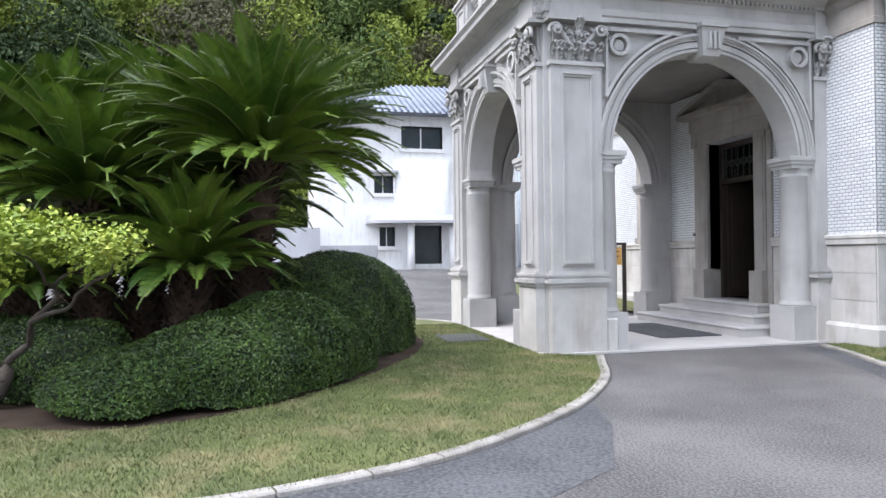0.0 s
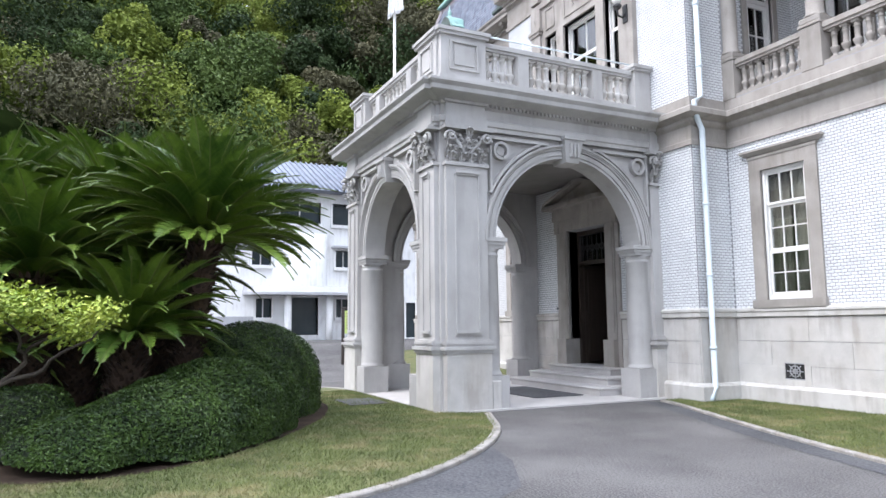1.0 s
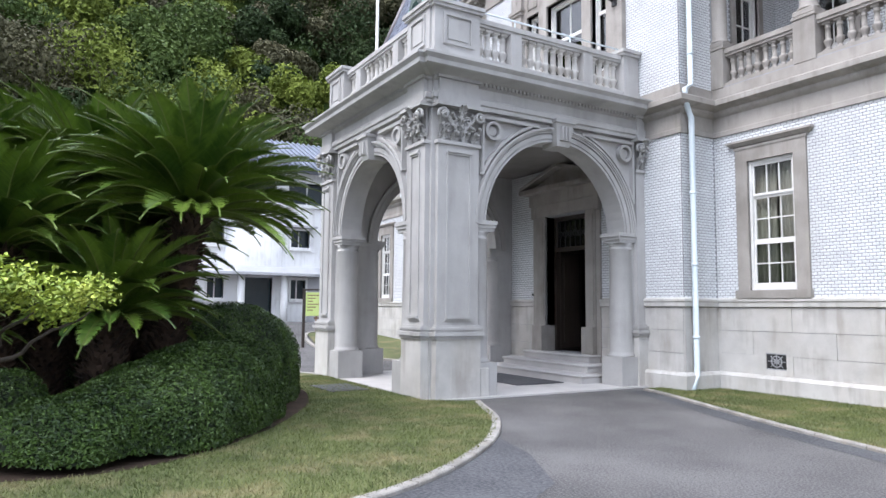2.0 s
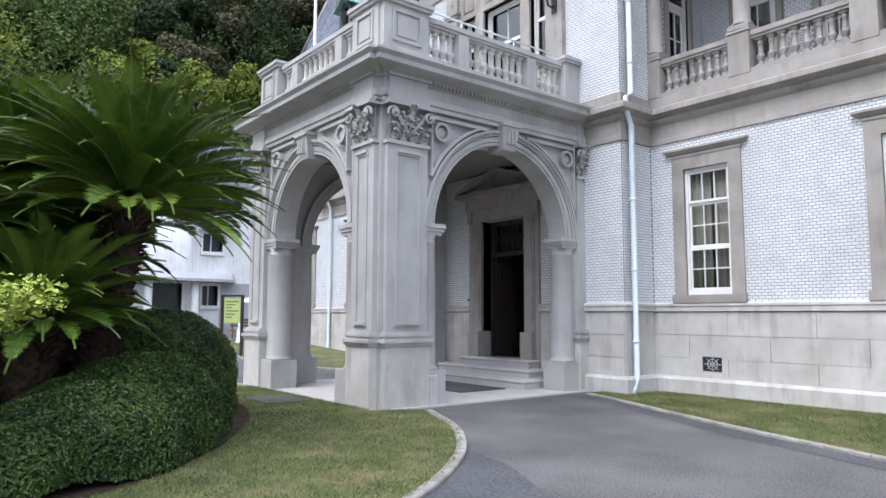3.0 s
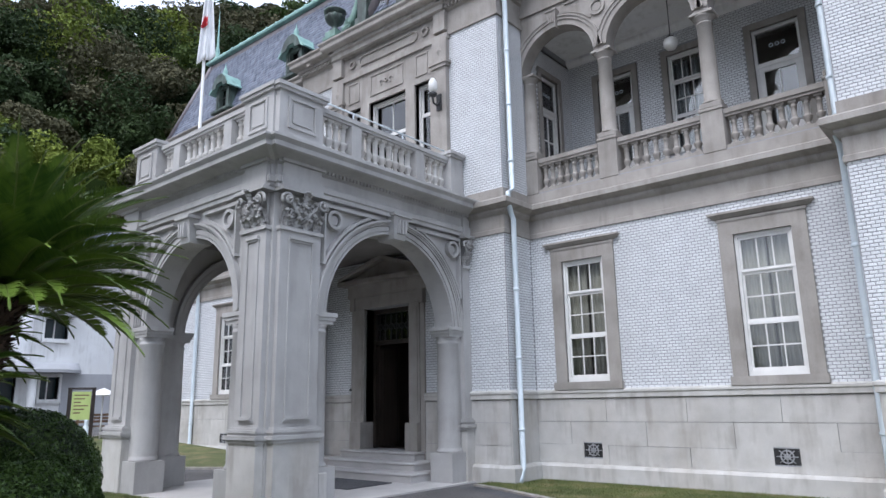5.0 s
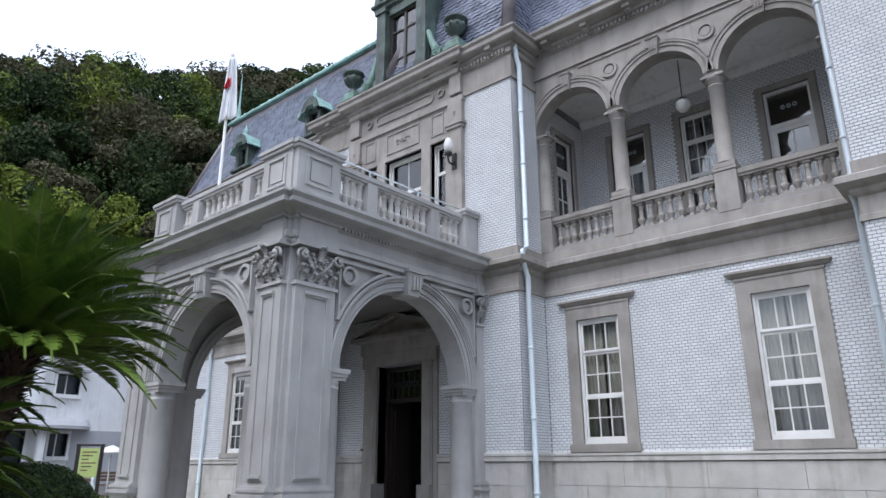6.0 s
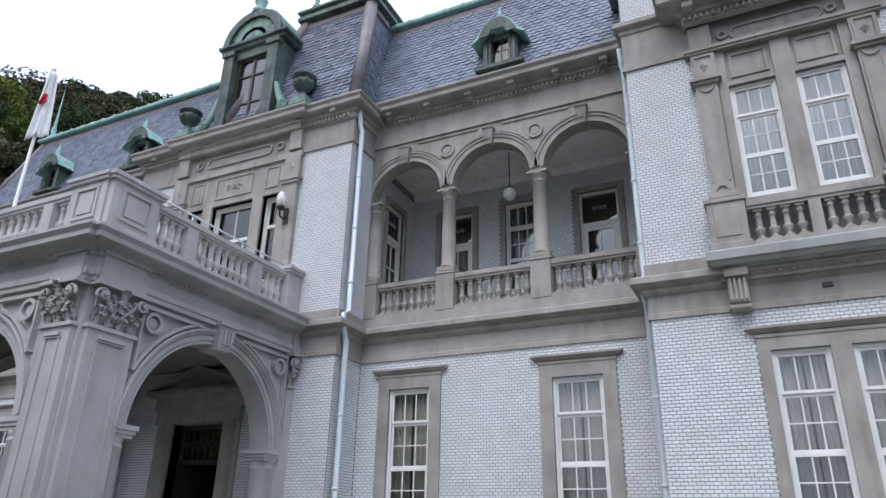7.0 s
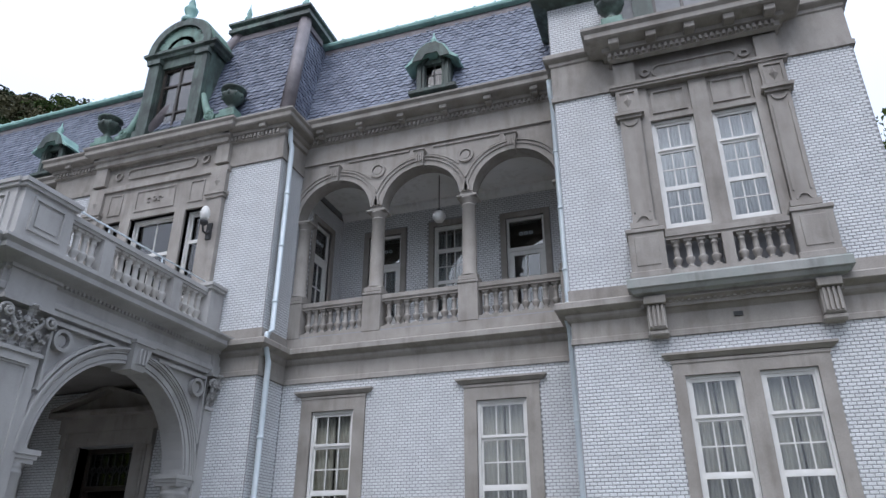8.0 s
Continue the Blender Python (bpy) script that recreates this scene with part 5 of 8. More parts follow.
for s in (-1, 1):
    bm = bmesh.new()
    a, b = sorted((XC + s * 0.73, XC + s * 1.05))
    mbox(bm, fp, a, b, -0.3, 0.08, 1.15, 3.815)
    mbox(bm, fp, a + 0.05, b - 0.05, 0.05, 0.10, 1.3, 3.7)
    mbox(bm, fp, a - 0.04, b + 0.003, -0.303, 0.18, 0.36, 1.15)
    part("jamb", bm, STONE_WARM, ds)
    bm = bmesh.new()
    a, b = sorted((XC + s * 1.06, XC + s * 1.18))
    mbox(bm, fp, a, b, -0.02, 0.06, 0.36, 3.78)
    mbox(bm, fp, a - 0.004, b + 0.02, -0.02, 0.13, 3.78, 4.095)
    part("side_strip", bm, STONE_WARM, ds)
bm = bmesh.new()
mbox(bm, fp, XC - 1.05, XC + 1.05, -0.3, 0.083, 3.82, 4.095)
mbox(bm, fp, XC - 1.3, XC + 1.3, -0.02, 0.10, 4.1, 4.4)
part("lintel", bm, STONE_WARM, ds)
bm = bmesh.new()
mbox(bm, fp, XC - 1.42, XC + 1.42, -0.02, 0.34, 4.4, 4.5)
for s in (-1, 1):
    v = [bm.verts.new(fp(u, d, z)) for d in (0, 0.32) for u, z in ((XC + s * 1.42, 4.5), (XC + s * 1.42, 4.58), (XC, 5.02), (XC, 4.92))]
    for f in ((0, 1, 2, 3), (4, 5, 6, 7), (0, 1, 5, 4), (1, 2, 6, 5), (2, 3, 7, 6), (3, 0, 4, 7)):
        bm.faces.new([v[i] for i in f])
v = [bm.verts.new(fp(u, 0.1, z)) for u, z in ((XC - 1.4, 4.5), (XC + 1.4, 4.5), (XC, 4.95))]
bm.faces.new(v)
part("pediment", bm, STONE_WARM, ds, "triangular stone pediment")
door = thing("door_1", (XC, P + 0.3, 0.55), "dark timber entrance door standing open with a glazed transom", "door", "", "structure")
bm = bmesh.new()
for a, b in ((DOOR[0], DOOR[0] + 0.08), (DOOR[1] - 0.08, DOOR[1])):
    mbox(bm, fp, a, b, -0.36, -0.24, 0.55, 3.8)
mbox(bm, fp, DOOR[0] + 0.08, DOOR[1] - 0.08, -0.36, -0.24, 3.7, 3.8)
mbox(bm, fp, DOOR[0] + 0.08, DOOR[1] - 0.08, -0.36, -0.24, 2.95, 3.05)
part("frame", bm, DARKWOOD, door)
bm = bmesh.new()
mbox(bm, fp, DOOR[0] + 0.08, DOOR[1] - 0.08, -0.31, -0.29, 3.05, 3.7)
tr = part("transom_pane", bm, GLASS, door)
tr.visible_shadow = False
bm = bmesh.new()
mt = side_map(DOOR[0] + 0.1, 1)
mbox(bm, mt, P + 0.36, P + 1.0, -0.05, 0.0, 0.58, 2.94)
for z0, z1 in ((0.75, 1.4), (1.55, 2.8)):
    mbox(bm, mt, P + 0.46, P + 0.9, 0.0, 0.02, z0, z1)
leaf_ob = part("door_leaf", bm, DARKWOOD, door)
tr_grille = bmesh.new()
for i in range(7):
    x = DOOR[0] + 0.2 + i * 0.18
    ring(tr_grille, fp, x, 3.37, 0.06, 0.085, -0.28, -0.26, 0, 360, 10)
    mbox(tr_grille, fp, x - 0.01, x + 0.01, -0.28, -0.26, 3.06, 3.7)
part("grille", tr_grille, IRON, door, "dark scrolled iron grille")
bell = thing("door_bell", (XC - 1.19, P - 0.07, 1.9), "small black bell push beside the door", "bell")
bm = bmesh.new()
mdisc(bm, fp, XC - 1.19, 1.9, 0.001, 0.03, 0.05, 0.085, 12)
part("button", bm, IRON, bell)


# ---- roofs ----
def slate_slope(parent, a0, a1, b0, b1, up, rows, rng, width=0.2):
    """Scale slates over a slope from the eave line a0-a1 up to b0-b1: overlapping pointed plates."""
    a0, a1, b0, b1 = (Vector(v) for v in (a0, a1, b0, b1))
    n = (a1 - a0).cross(b0 - a0).normalized()
    if n.dot(up) < 0:
        n = -n
    verts, faces = [], []
    for r in range(rows):
        t0, t1 = r / rows, min(1.0, (r + 1.7) / rows)
        l0, l1 = a0.lerp(b0, t0), a1.lerp(b1, t0)
        m0, m1 = a0.lerp(b0, t1), a1.lerp(b1, t1)
        along, rise = (l1 - l0), (m0 - l0)
        k = max(1, int(along.length / width))
        for i in range(k + 1):
            f0 = max(0, (i - 0.5 * (r % 2)) / k)
            f1 = min(1, (i + 1 - 0.5 * (r % 2)) / k)
            if f1 - f0 < 0.2 / k:
                continue
            lift = 0.024 + 0.012 * rng.random()
            p = [l0.lerp(l1, f0), l0.lerp(l1, f1), m0.lerp(m1, f1), m0.lerp(m1, f0)]
            up_v = (p[3] - p[0])
            mid = (p[0] + p[1]) / 2
            s = len(verts)
            tip = mid + n * lift
            verts += [tuple(c) for c in (tip, p[0].lerp(p[1], 0.98) + up_v * 0.26 + n * lift, p[2] + n * 0.002, p[3] + n * 0.002, p[0].lerp(p[1], 0.02) + up_v * 0.26 + n * lift,
                                         mid + n * 0.0, p[0].lerp(p[1], 0.98) + up_v * 0.26, p[0].lerp(p[1], 0.02) + up_v * 0.26)]
            faces += [(s, s + 1, s + 2, s + 3, s + 4), (s, s + 5, s + 6, s + 1), (s, s + 4, s + 7, s + 5)]
    o = place_of(parent)
    me = bpy.data.meshes.new("slate_field")
    me.from_pydata([(x - o.x, y - o.y, z - o.z) for x, y, z in verts], [], faces)
    me.materials.append(SLATE)
    ob = new("slate_field", me)
    ob.parent = parent
    return tagged(ob, "blue-grey scale slates in overlapping rows", "", "", "stuff")


rng = random.Random(3)
ZE, ZT = 11.46, 14.75


def mansard(name, x0, x1, y0, y1, top_in, zt, label, hip_left, hip_right, back=0.0, ZE=ZE, ends=None):
    bm = bmesh.new()
    ti_l, ti_r = ends or ((top_in if hip_left else 0), (top_in if hip_right else 0))
    lo = [(x0, y0, ZE), (x1, y0, ZE), (x1, y1, ZE), (x0, y1, ZE)]
    hi = [(x0 + ti_l, y0 + top_in, zt), (x1 - ti_r, y0 + top_in, zt), (x1 - ti_r, y1 - back, zt), (x0 + ti_l, y1 - back, zt)]
    v = [bm.verts.new(c) for c in lo + hi]
    for f in ((0, 1, 5, 4), (1, 2, 6, 5), (2, 3, 7, 6), (3, 0, 4, 7), (4, 5, 6, 7), (0, 3, 2, 1)):
        bm.faces.new([v[i] for i in f])
    ob = structure(name, bm, LEAD, label, "roof")
    rows = int(math.hypot(zt - ZE, top_in) / 0.13)
    slate_slope(ob, lo[0], lo[1], hi[0], hi[1], Vector((0, -1, 0.3)), rows, rng)
    if hip_right:
        slate_slope(ob, lo[1], lo[2], hi[1], hi[2], Vector((1, 0, 0.3)), rows, rng)
    for flag, a, b in ((hip_left, lo[0], hi[0]), (hip_right, lo[1], hi[1])):
        if flag:
            bm = bmesh.new()
            tube(bm, [a, b], 0.17 if ends else 0.11, 8)
            part("hip", bm, LEAD, ob, "rounded lead hip")
    bm = bmesh.new()
    course(bm, hi[0][0], hi[1][0], hi[0][1], hi[0][1] + 0.8, [(0.0, zt - 0.28), (0.10, zt - 0.26), (0.10, zt - 0.1), (0.06, zt - 0.08), (0.06, zt - 0.02)], hip_left, hip_right)
    part("top_band", bm, LEAD, ob, "dark lead band under the roof edge")
    bm = bmesh.new()
    course(bm, hi[0][0], hi[1][0], hi[0][1], hi[0][1] + 0.8, [(0.06, zt - 0.02), (0.2, zt), (0.22, zt + 0.06), (0.2, zt + 0.12), (0.1, zt + 0.16), (-0.3, zt + 0.18)], hip_left, hip_right)
    k = hi[0][0] + 0.3
    while k < hi[1][0] and "wing" in name:
        lathe(bm, [(0.025, 0.12), (0.035, 0.16), (0.05, 0.2), (0.02, 0.25)], 6, (k, hi[0][1] - 0.1, zt))
        k += 0.55
    part("ridge_roll", bm, COPPER_PALE, ob, "pale green copper roof edge")
    return ob, hi


roof_right, _ = mansard("roof_right_wing", RW[0] - 1.05, RW[1] + 0.3, W - 0.22, 12.0, 1.1, ZT, "blue-grey slate mansard roof with green copper edge", False, False)
roof_left, _ = mansard("roof_left_wing", -14.92, -2.9, W - 0.22, 12.0, 1.1, ZT, "blue-grey slate mansard roof over the far wing", True, False)
roof_centre, hi = mansard("roof_central_pavilion", -3.2, PAV[1] + 0.05, P - 0.12, 9.0, 0.85, 14.95, "steep slate pavilion roof with lead hips", True, True, 1.9, 11.26, (2.0, 0.3))
bm = bmesh.new()
box(bm, PAV[0], PAV[1], P, W + 0.3, 11.0, 11.285)
structure("roof_ledge", bm, LEAD, "flat lead ledge behind the pavilion cornice", "roof")
# crown of the pavilion roof
bm = bmesh.new()
course(bm, hi[0][0], hi[1][0], hi[0][1], hi[0][1] + 1.3, [(0.0, 14.9), (0.24, 14.94), (0.24, 15.06), (0.18, 15.1), (0.18, 15.16), (0.26, 15.2), (0.26, 15.27), (-0.3, 15.31)])
part("crown", bm, COPPER_DARK, roof_centre, "dark copper crown moulding")
for x in (hi[0][0] + 0.1, hi[1][0] - 0.1):
    bm = bmesh.new()
    lathe(bm, [(0.1, 0), (0.12, 0.1), (0.06, 0.18), (0.11, 0.3), (0.12, 0.38), (0.05, 0.5), (0.08, 0.58), (0.02, 0.8), (0.005, 0.95)], 12, (x, hi[0][1] + 0.1, 15.26))
    part("finial", bm, COPPER_PALE, roof_centre)
# spike at the end of the far roof
bm = bmesh.new()
lathe(bm, [(0.14, 0), (0.16, 0.12), (0.06, 0.25), (0.1, 0.45), (0.05, 0.65), (0.03, 1.4), (0.005, 2.3)], 10, (-13.72, W + 0.95, ZT + 0.15))
part("finial", bm, COPPER_PALE, roof_left)


def small_dormer(x, y, z, label):
    d = thing("dormer", (x, y, z), label, "dormer", "small dormers")
    m = front_map(0)
    bm = bmesh.new()
    wall_with_holes(bm, -0.52, 0.52, 0.12, 1.15, [(-0.26, 0.26, 0.25, 1.0)], m, 0.9)
    part("body", bm, COPPER_DARK, d, "dark weathered copper body", local=True)
    bm = bmesh.new()
    rbox(bm, -0.72, 0.72, -0.16, 0.9, 0.0, 0.12, 0.015)
    part("sill", bm, COPPER_DARK, d, local=True)
    # flared hood
    bm = bmesh.new()
    secs = []
    for yy, k in ((-0.22, 1.0), (0.9, 1.0), (1.5, 0.9)):
        secs.append([bm.verts.new((px * k, yy, pz)) for px, pz in ((-0.82, 0.92), (-0.60, 1.12), (-0.42, 1.42), (-0.16, 1.60), (0.16, 1.60), (0.42, 1.42), (0.60, 1.12), (0.82, 0.92), (0.78, 0.88), (0.54, 1.04), (0.30, 1.2), (-0.30, 1.2), (-0.54, 1.04), (-0.78, 0.88))])
    n = len(secs[0])
    for a, b in zip(secs, secs[1:]):
        for i in range(n):
            bm.faces.new((a[i], a[(i + 1) % n], b[(i + 1) % n], b[i]))
    bm.faces.new(secs[0])
    part("hood", bm, COPPER_PALE, d, "pale green flared copper hood", local=True)
    bm = bmesh.new()
    plate = [[bm.verts.new((px * 0.95, yy, pz)) for px, pz in ((-0.6, 1.02), (-0.57, 1.12), (-0.40, 1.40), (-0.15, 1.57), (0.15, 1.57), (0.40, 1.40), (0.57, 1.12), (0.6, 1.02), (0.3, 1.02), (0.2, 1.2), (-0.2, 1.2), (-0.3, 1.02))] for yy in (-0.245, -0.215)]
    bm.faces.new(plate[0])
    for i in range(12):
        bm.faces.new((plate[0][i], plate[0][(i + 1) % 12], plate[1][(i + 1) % 12], plate[1][i]))
    part("gable", bm, COPPER_DARK, d, "dark copper gable face", local=True)
    bm = bmesh.new()
    ring(bm, m, 0, 0.98, 0.26, 0.36, -0.02, 0.06, 0, 180, 14)
    for s in (-1, 1):
        mbox(bm, m, s * 0.42 - 0.06, s * 0.42 + 0.06, -0.02, 0.06, 0.14, 0.98)
        mbox(bm, m, s * 0.30 - 0.03, s * 0.30 + 0.03, -0.02, 0.045, 0.14, 0.98)
    part("arch_trim", bm, COPPER_DARK, d, local=True)
    bm = bmesh.new()
    mbox(bm, m, -0.26, 0.26, -0.14, -0.10, 0.25, 0.29)
    mbox(bm, m, -0.015, 0.015, -0.14, -0.10, 0.29, 1.0)
    mbox(bm, m, -0.26, 0.26, -0.139, -0.101, 0.68, 0.70)
    part("sash", bm, IRON, d, local=True)
    bm = bmesh.new()
    mbox(bm, m, -0.26, 0.26, -0.125, -0.119, 0.25, 1.0)
    q = part("pane", bm, GLASS, d, local=True)
    q.visible_shadow = False
    bm = bmesh.new()
    mbox(bm, m, -0.4, 0.4, -0.7, -0.65, 0.12, 1.1)
    part("backing", bm, IRON, d, local=True)
    bm = bmesh.new()
    lathe(bm, [(0.14, 1.56), (0.15, 1.62), (0.06, 1.7), (0.11, 1.8), (0.07, 1.9), (0.03, 1.98), (0.005, 2.15)], 10, (0, 0.02, 0))
    part("finial", bm, COPPER_PALE, d, local=True)
    d.scale = (0.82, 0.85, 0.86)
    return d


dm = small_dormer(4.51, W - 0.2, 11.66, "small dark copper dormer with a pale green hood")
copy_thing(dm, pose(-7.2, W - 0.2, 11.66))
copy_thing(dm, pose(-11.2, W - 0.2, 11.66))

big = thing("dormer", (XC, P - 0.12, 11.4), "large dark copper dormer with a tall window and arched pediment", "dormer")
mz = front_map(0)
bm = bmesh.new()
wall_with_holes(bm, -0.95, 0.95, -0.14, 2.55, [(-0.56, 0.56, 0.2, 2.2)], mz, 1.8)
part("body", bm, COPPER_DARK, big, local=True)
for s in (-1, 1):
    bm = bmesh.new()
    mbox(bm, mz, s * 0.76 - 0.17, s * 0.76 + 0.17, -0.02, 0.12, 0.0, 2.45)
    mbox(bm, mz, s * 0.76 - 0.21, s * 0.76 + 0.21, -0.02, 0.17, 2.3, 2.45)
    mbox(bm, mz, s * 0.76 - 0.21, s * 0.76 + 0.21, -0.02, 0.17, -0.13, 0.2)
    part("pilaster", bm, COPPER_DARK, big, local=True)
    bm = bmesh.new()
    pts = [(s * (0.95 + 0.55 * (1 - t)), 0.0 - 0.02, 0.9 * t ** 2 + 0.1) for t in (i / 8 for i in range(9))]
    tube(bm, pts, [0.16 - 0.09 * i / 8 for i in range(9)], 8)
    volute(bm, mz, s * 1.32, 0.22, 0.16, 0.1, s)
    part("scroll", bm, COPPER, big, "green copper side scroll", local=True)
bm = bmesh.new()
course(bm, -1.0, 1.0, 0, 1.8, [(0, 2.45), (0.08, 2.5), (0.1, 2.58), (0.16, 2.62), (0.16, 2.7), (0, 2.74)])
part("cornice", bm, COPPER_DARK, big, local=True)
bm = bmesh.new()
ring(bm, mz, 0, 2.62, 0.78, 1.0, -0.5, 0.18, 0, 180, 22)
ring(bm, mz, 0, 2.62, 0.35, 0.47, -0.3, 0.1, 0, 180, 16)
mbox(bm, mz, -0.8, 0.8, -0.5, 0.02, 2.66, 3.0)
for i in range(9):
    a = radians(12 + i * 19.5)
    tube(bm, [mz(0.48 * math.cos(a), 0.03, 2.66 + 0.48 * math.sin(a)), mz(0.76 * math.cos(a), 0.05, 2.66 + 0.76 * math.sin(a))], [0.03, 0.075], 6)
v = [bm.verts.new(mz(0.8 * math.cos(radians(a)), 0.0, 2.66 + 0.8 * math.sin(radians(a)))) for a in range(0, 181, 15)]
bm.faces.new(v)
part("pediment", bm, COPPER_DARK, big, "arched pediment with a shell", local=True)
bm = bmesh.new()
secs = []
for yy in (-0.1, 1.9):
    secs.append([bm.verts.new((1.04 * math.cos(radians(a)), yy, 2.64 + 1.04 * math.sin(radians(a)))) for a in range(0, 181, 12)])
for a, b in zip(secs[0], secs[0][1:]):
    i = secs[0].index(a)
    f = bm.faces.new((a, b, secs[1][i + 1], secs[1][i]))
bm.faces.new(secs[0])
part("vault", bm, COPPER, big, "green copper vault", local=True)
bm = bmesh.new()
lathe(bm, [(0.2, 3.6), (0.22, 3.72), (0.09, 3.84), (0.17, 4.0), (0.19, 4.1), (0.08, 4.25), (0.1, 4.32), (0.03, 4.5), (0.005, 4.7)], 14, (0, 0.0, 0))
part("finial", bm, COPPER_PALE, big, local=True)
bm = bmesh.new()
for a, b, c, d in ((-0.56, -0.50, 0.2, 2.2), (0.50, 0.56, 0.2, 2.2), (-0.03, 0.03, 0.2, 2.2), (-0.5, -0.03, 0.2, 0.27), (0.03, 0.5, 0.2, 0.27), (-0.5, -0.03, 2.13, 2.2), (0.03, 0.5, 2.13, 2.2), (-0.5, -0.03, 0.72, 0.76), (0.03, 0.5, 0.72, 0.76), (-0.5, -0.03, 1.6, 1.64), (0.03, 0.5, 1.6, 1.64)):
    mbox(bm, mz, a, b, -0.16, -0.08, c, d)
part("sash", bm, DARKWOOD, big, local=True)
bm = bmesh.new()
mbox(bm, mz, -0.5, 0.5, -0.125, -0.115, 0.27, 2.13)
q = part("pane", bm, GLASS, big, local=True)
q.visible_shadow = False
# white sheet added behind the pane to imitate the sky's reflection
bm = bmesh.new()
mbox(bm, mz, -0.6, 0.6, -0.34, -0.3, 0.1, 2.3)
part("blind", bm, PAINT, big, "white sheet behind the glass in place of reflected sky", local=True)

# copper urns beside the dormers
for x, y, z in ((XC - 1.85, P - 0.22, 11.31), (XC + 1.95, P - 0.22, 11.31), (8.75, P - 0.36, 11.27)):
    u = thing("urn", (x, y, z), "weathered green copper urn on the cornice", "urn", "roof urns")
    bm = bmesh.new()
    rbox(bm, -0.26, 0.26, -0.22, 0.22, 0, 0.1, 0.01)
    rbox(bm, -0.21, 0.21, -0.18, 0.18, 0.1, 0.26, 0.015)
    part("plinth", bm, COPPER, u, local=True)
    bm = bmesh.new()
    lathe(bm, [(0.15, 0.26), (0.16, 0.3), (0.09, 0.36), (0.08, 0.42), (0.12, 0.47), (0.22, 0.56), (0.27, 0.66), (0.26, 0.72), (0.2, 0.77), (0.22, 0.8), (0.31, 0.85), (0.31, 0.89), (0.22, 0.92), (0.12, 1.0), (0.06, 1.03)], 18)
    for k in range(9):
        t = 2 * math.pi * k / 9
        lathe(bm, [(0.02, 0.62), (0.05, 0.66), (0.05, 0.72), (0.02, 0.76)], 6, (0.24 * math.cos(t), 0.24 * math.sin(t), 0))
    part("bowl", bm, COPPER_DARK, u, local=True)
# dormer foot over the corner pavilion bay
bm = bmesh.new()
dd = thing("dormer", (10.13, P - 0.1, 11.26), "dark copper dormer foot with tall windows over the corner bay", "dormer")
wall_with_holes(bm, -0.95, 0.95, 0.0, 2.2, [(-0.56, 0.56, 0.15, 2.0)], mz, 1.5)
part("body", bm, COPPER_DARK, dd, local=True)
bm = bmesh.new()
for a, b in ((-0.56, -0.5), (0.5, 0.56), (-0.03, 0.03)):
    mbox(bm, mz, a, b, -0.16, -0.08, 0.15, 2.0)
part("sash", bm, DARKWOOD, dd, local=True)
bm = bmesh.new()
mbox(bm, mz, -0.5, 0.5, -0.125, -0.115, 0.15, 2.0)
part("pane", bm, GLASS, dd, local=True).visible_shadow = False
bm = bmesh.new()
mbox(bm, mz, -0.9, 0.9, -1.2, -1.1, 0.0, 2.1)
part("backing", bm, CURTAIN, dd, local=True)
# attic return cornice on the corner pavilion
bm = bmesh.new()
course(bm, RP[0], RP[1], P, 11.0, [(0, 12.55), (0.12, 12.6), (0.3, 12.66), (0.34, 12.8), (0.0, 12.86)])
structure("cornice_attic", bm, COPPER_DARK, "dark gutter edge over the attic wall", "cornice")
bm = bmesh.new()
box(bm, RP[0], RP[1], P + 0.2, 11.5, 12.6, 12.84)
box(bm, RP[0] + 0.3, RP[1] - 0.4, P + 0.4, 11.5, 10.9, 11.4)
structure("roof_corner_pavilion", bm, LEAD, "flat lead roof of the corner pavilion", "roof")


# ---- downpipes ----
def downpipe(x, y, zt, group, up=True, z_off=5.6, dx=0.12, label="pale blue painted downpipe with an offset at the string course"):
    d = thing("downpipe", (x, y, 0), label, "downpipe", group)
    bm = bmesh.new()
    tube(bm, [(x, y - 0.14, 0.02), (x, y - 0.08, 0.12), (x, y, 0.3), (x, y, 5.32), (x, y - 0.10, 5.50), (x + dx * 0.3, y - 0.22, 5.66), (x + dx * 0.3, y - 0.22, 5.72)], 0.058, 12)
    part("lower_pipe", bm, PIPE, d)
    bm = bmesh.new()
    tube(bm, [(x + dx * 0.3, y - 0.22, 5.72), (x + dx * 0.3, y - 0.2, 5.86), (x, y, 6.0), (x, y, zt - 0.5), (x - 0.02, y - 0.06, zt - 0.35), (x - 0.02, y - 0.12, zt)], 0.058, 12)
    part("upper_pipe", bm, PIPE, d)
    for z in (1.0, 2.4, 3.8, 6.6, 7.9, 9.2):
        bm = bmesh.new()
        lathe(bm, [(0.06, 0), (0.072, 0.01), (0.072, 0.05), (0.06, 0.06)], 12, (x, y, z))
        part("collar", bm, PIPE, d)
    return d


downpipe(1.22, 5.18, 10.95, "downpipes")
downpipe(RW[1] - 0.1, W - 0.55, 10.95, "downpipes", dx=-0.1)
downpipe(-12.2, W - 0.12, 10.95, "downpipes")

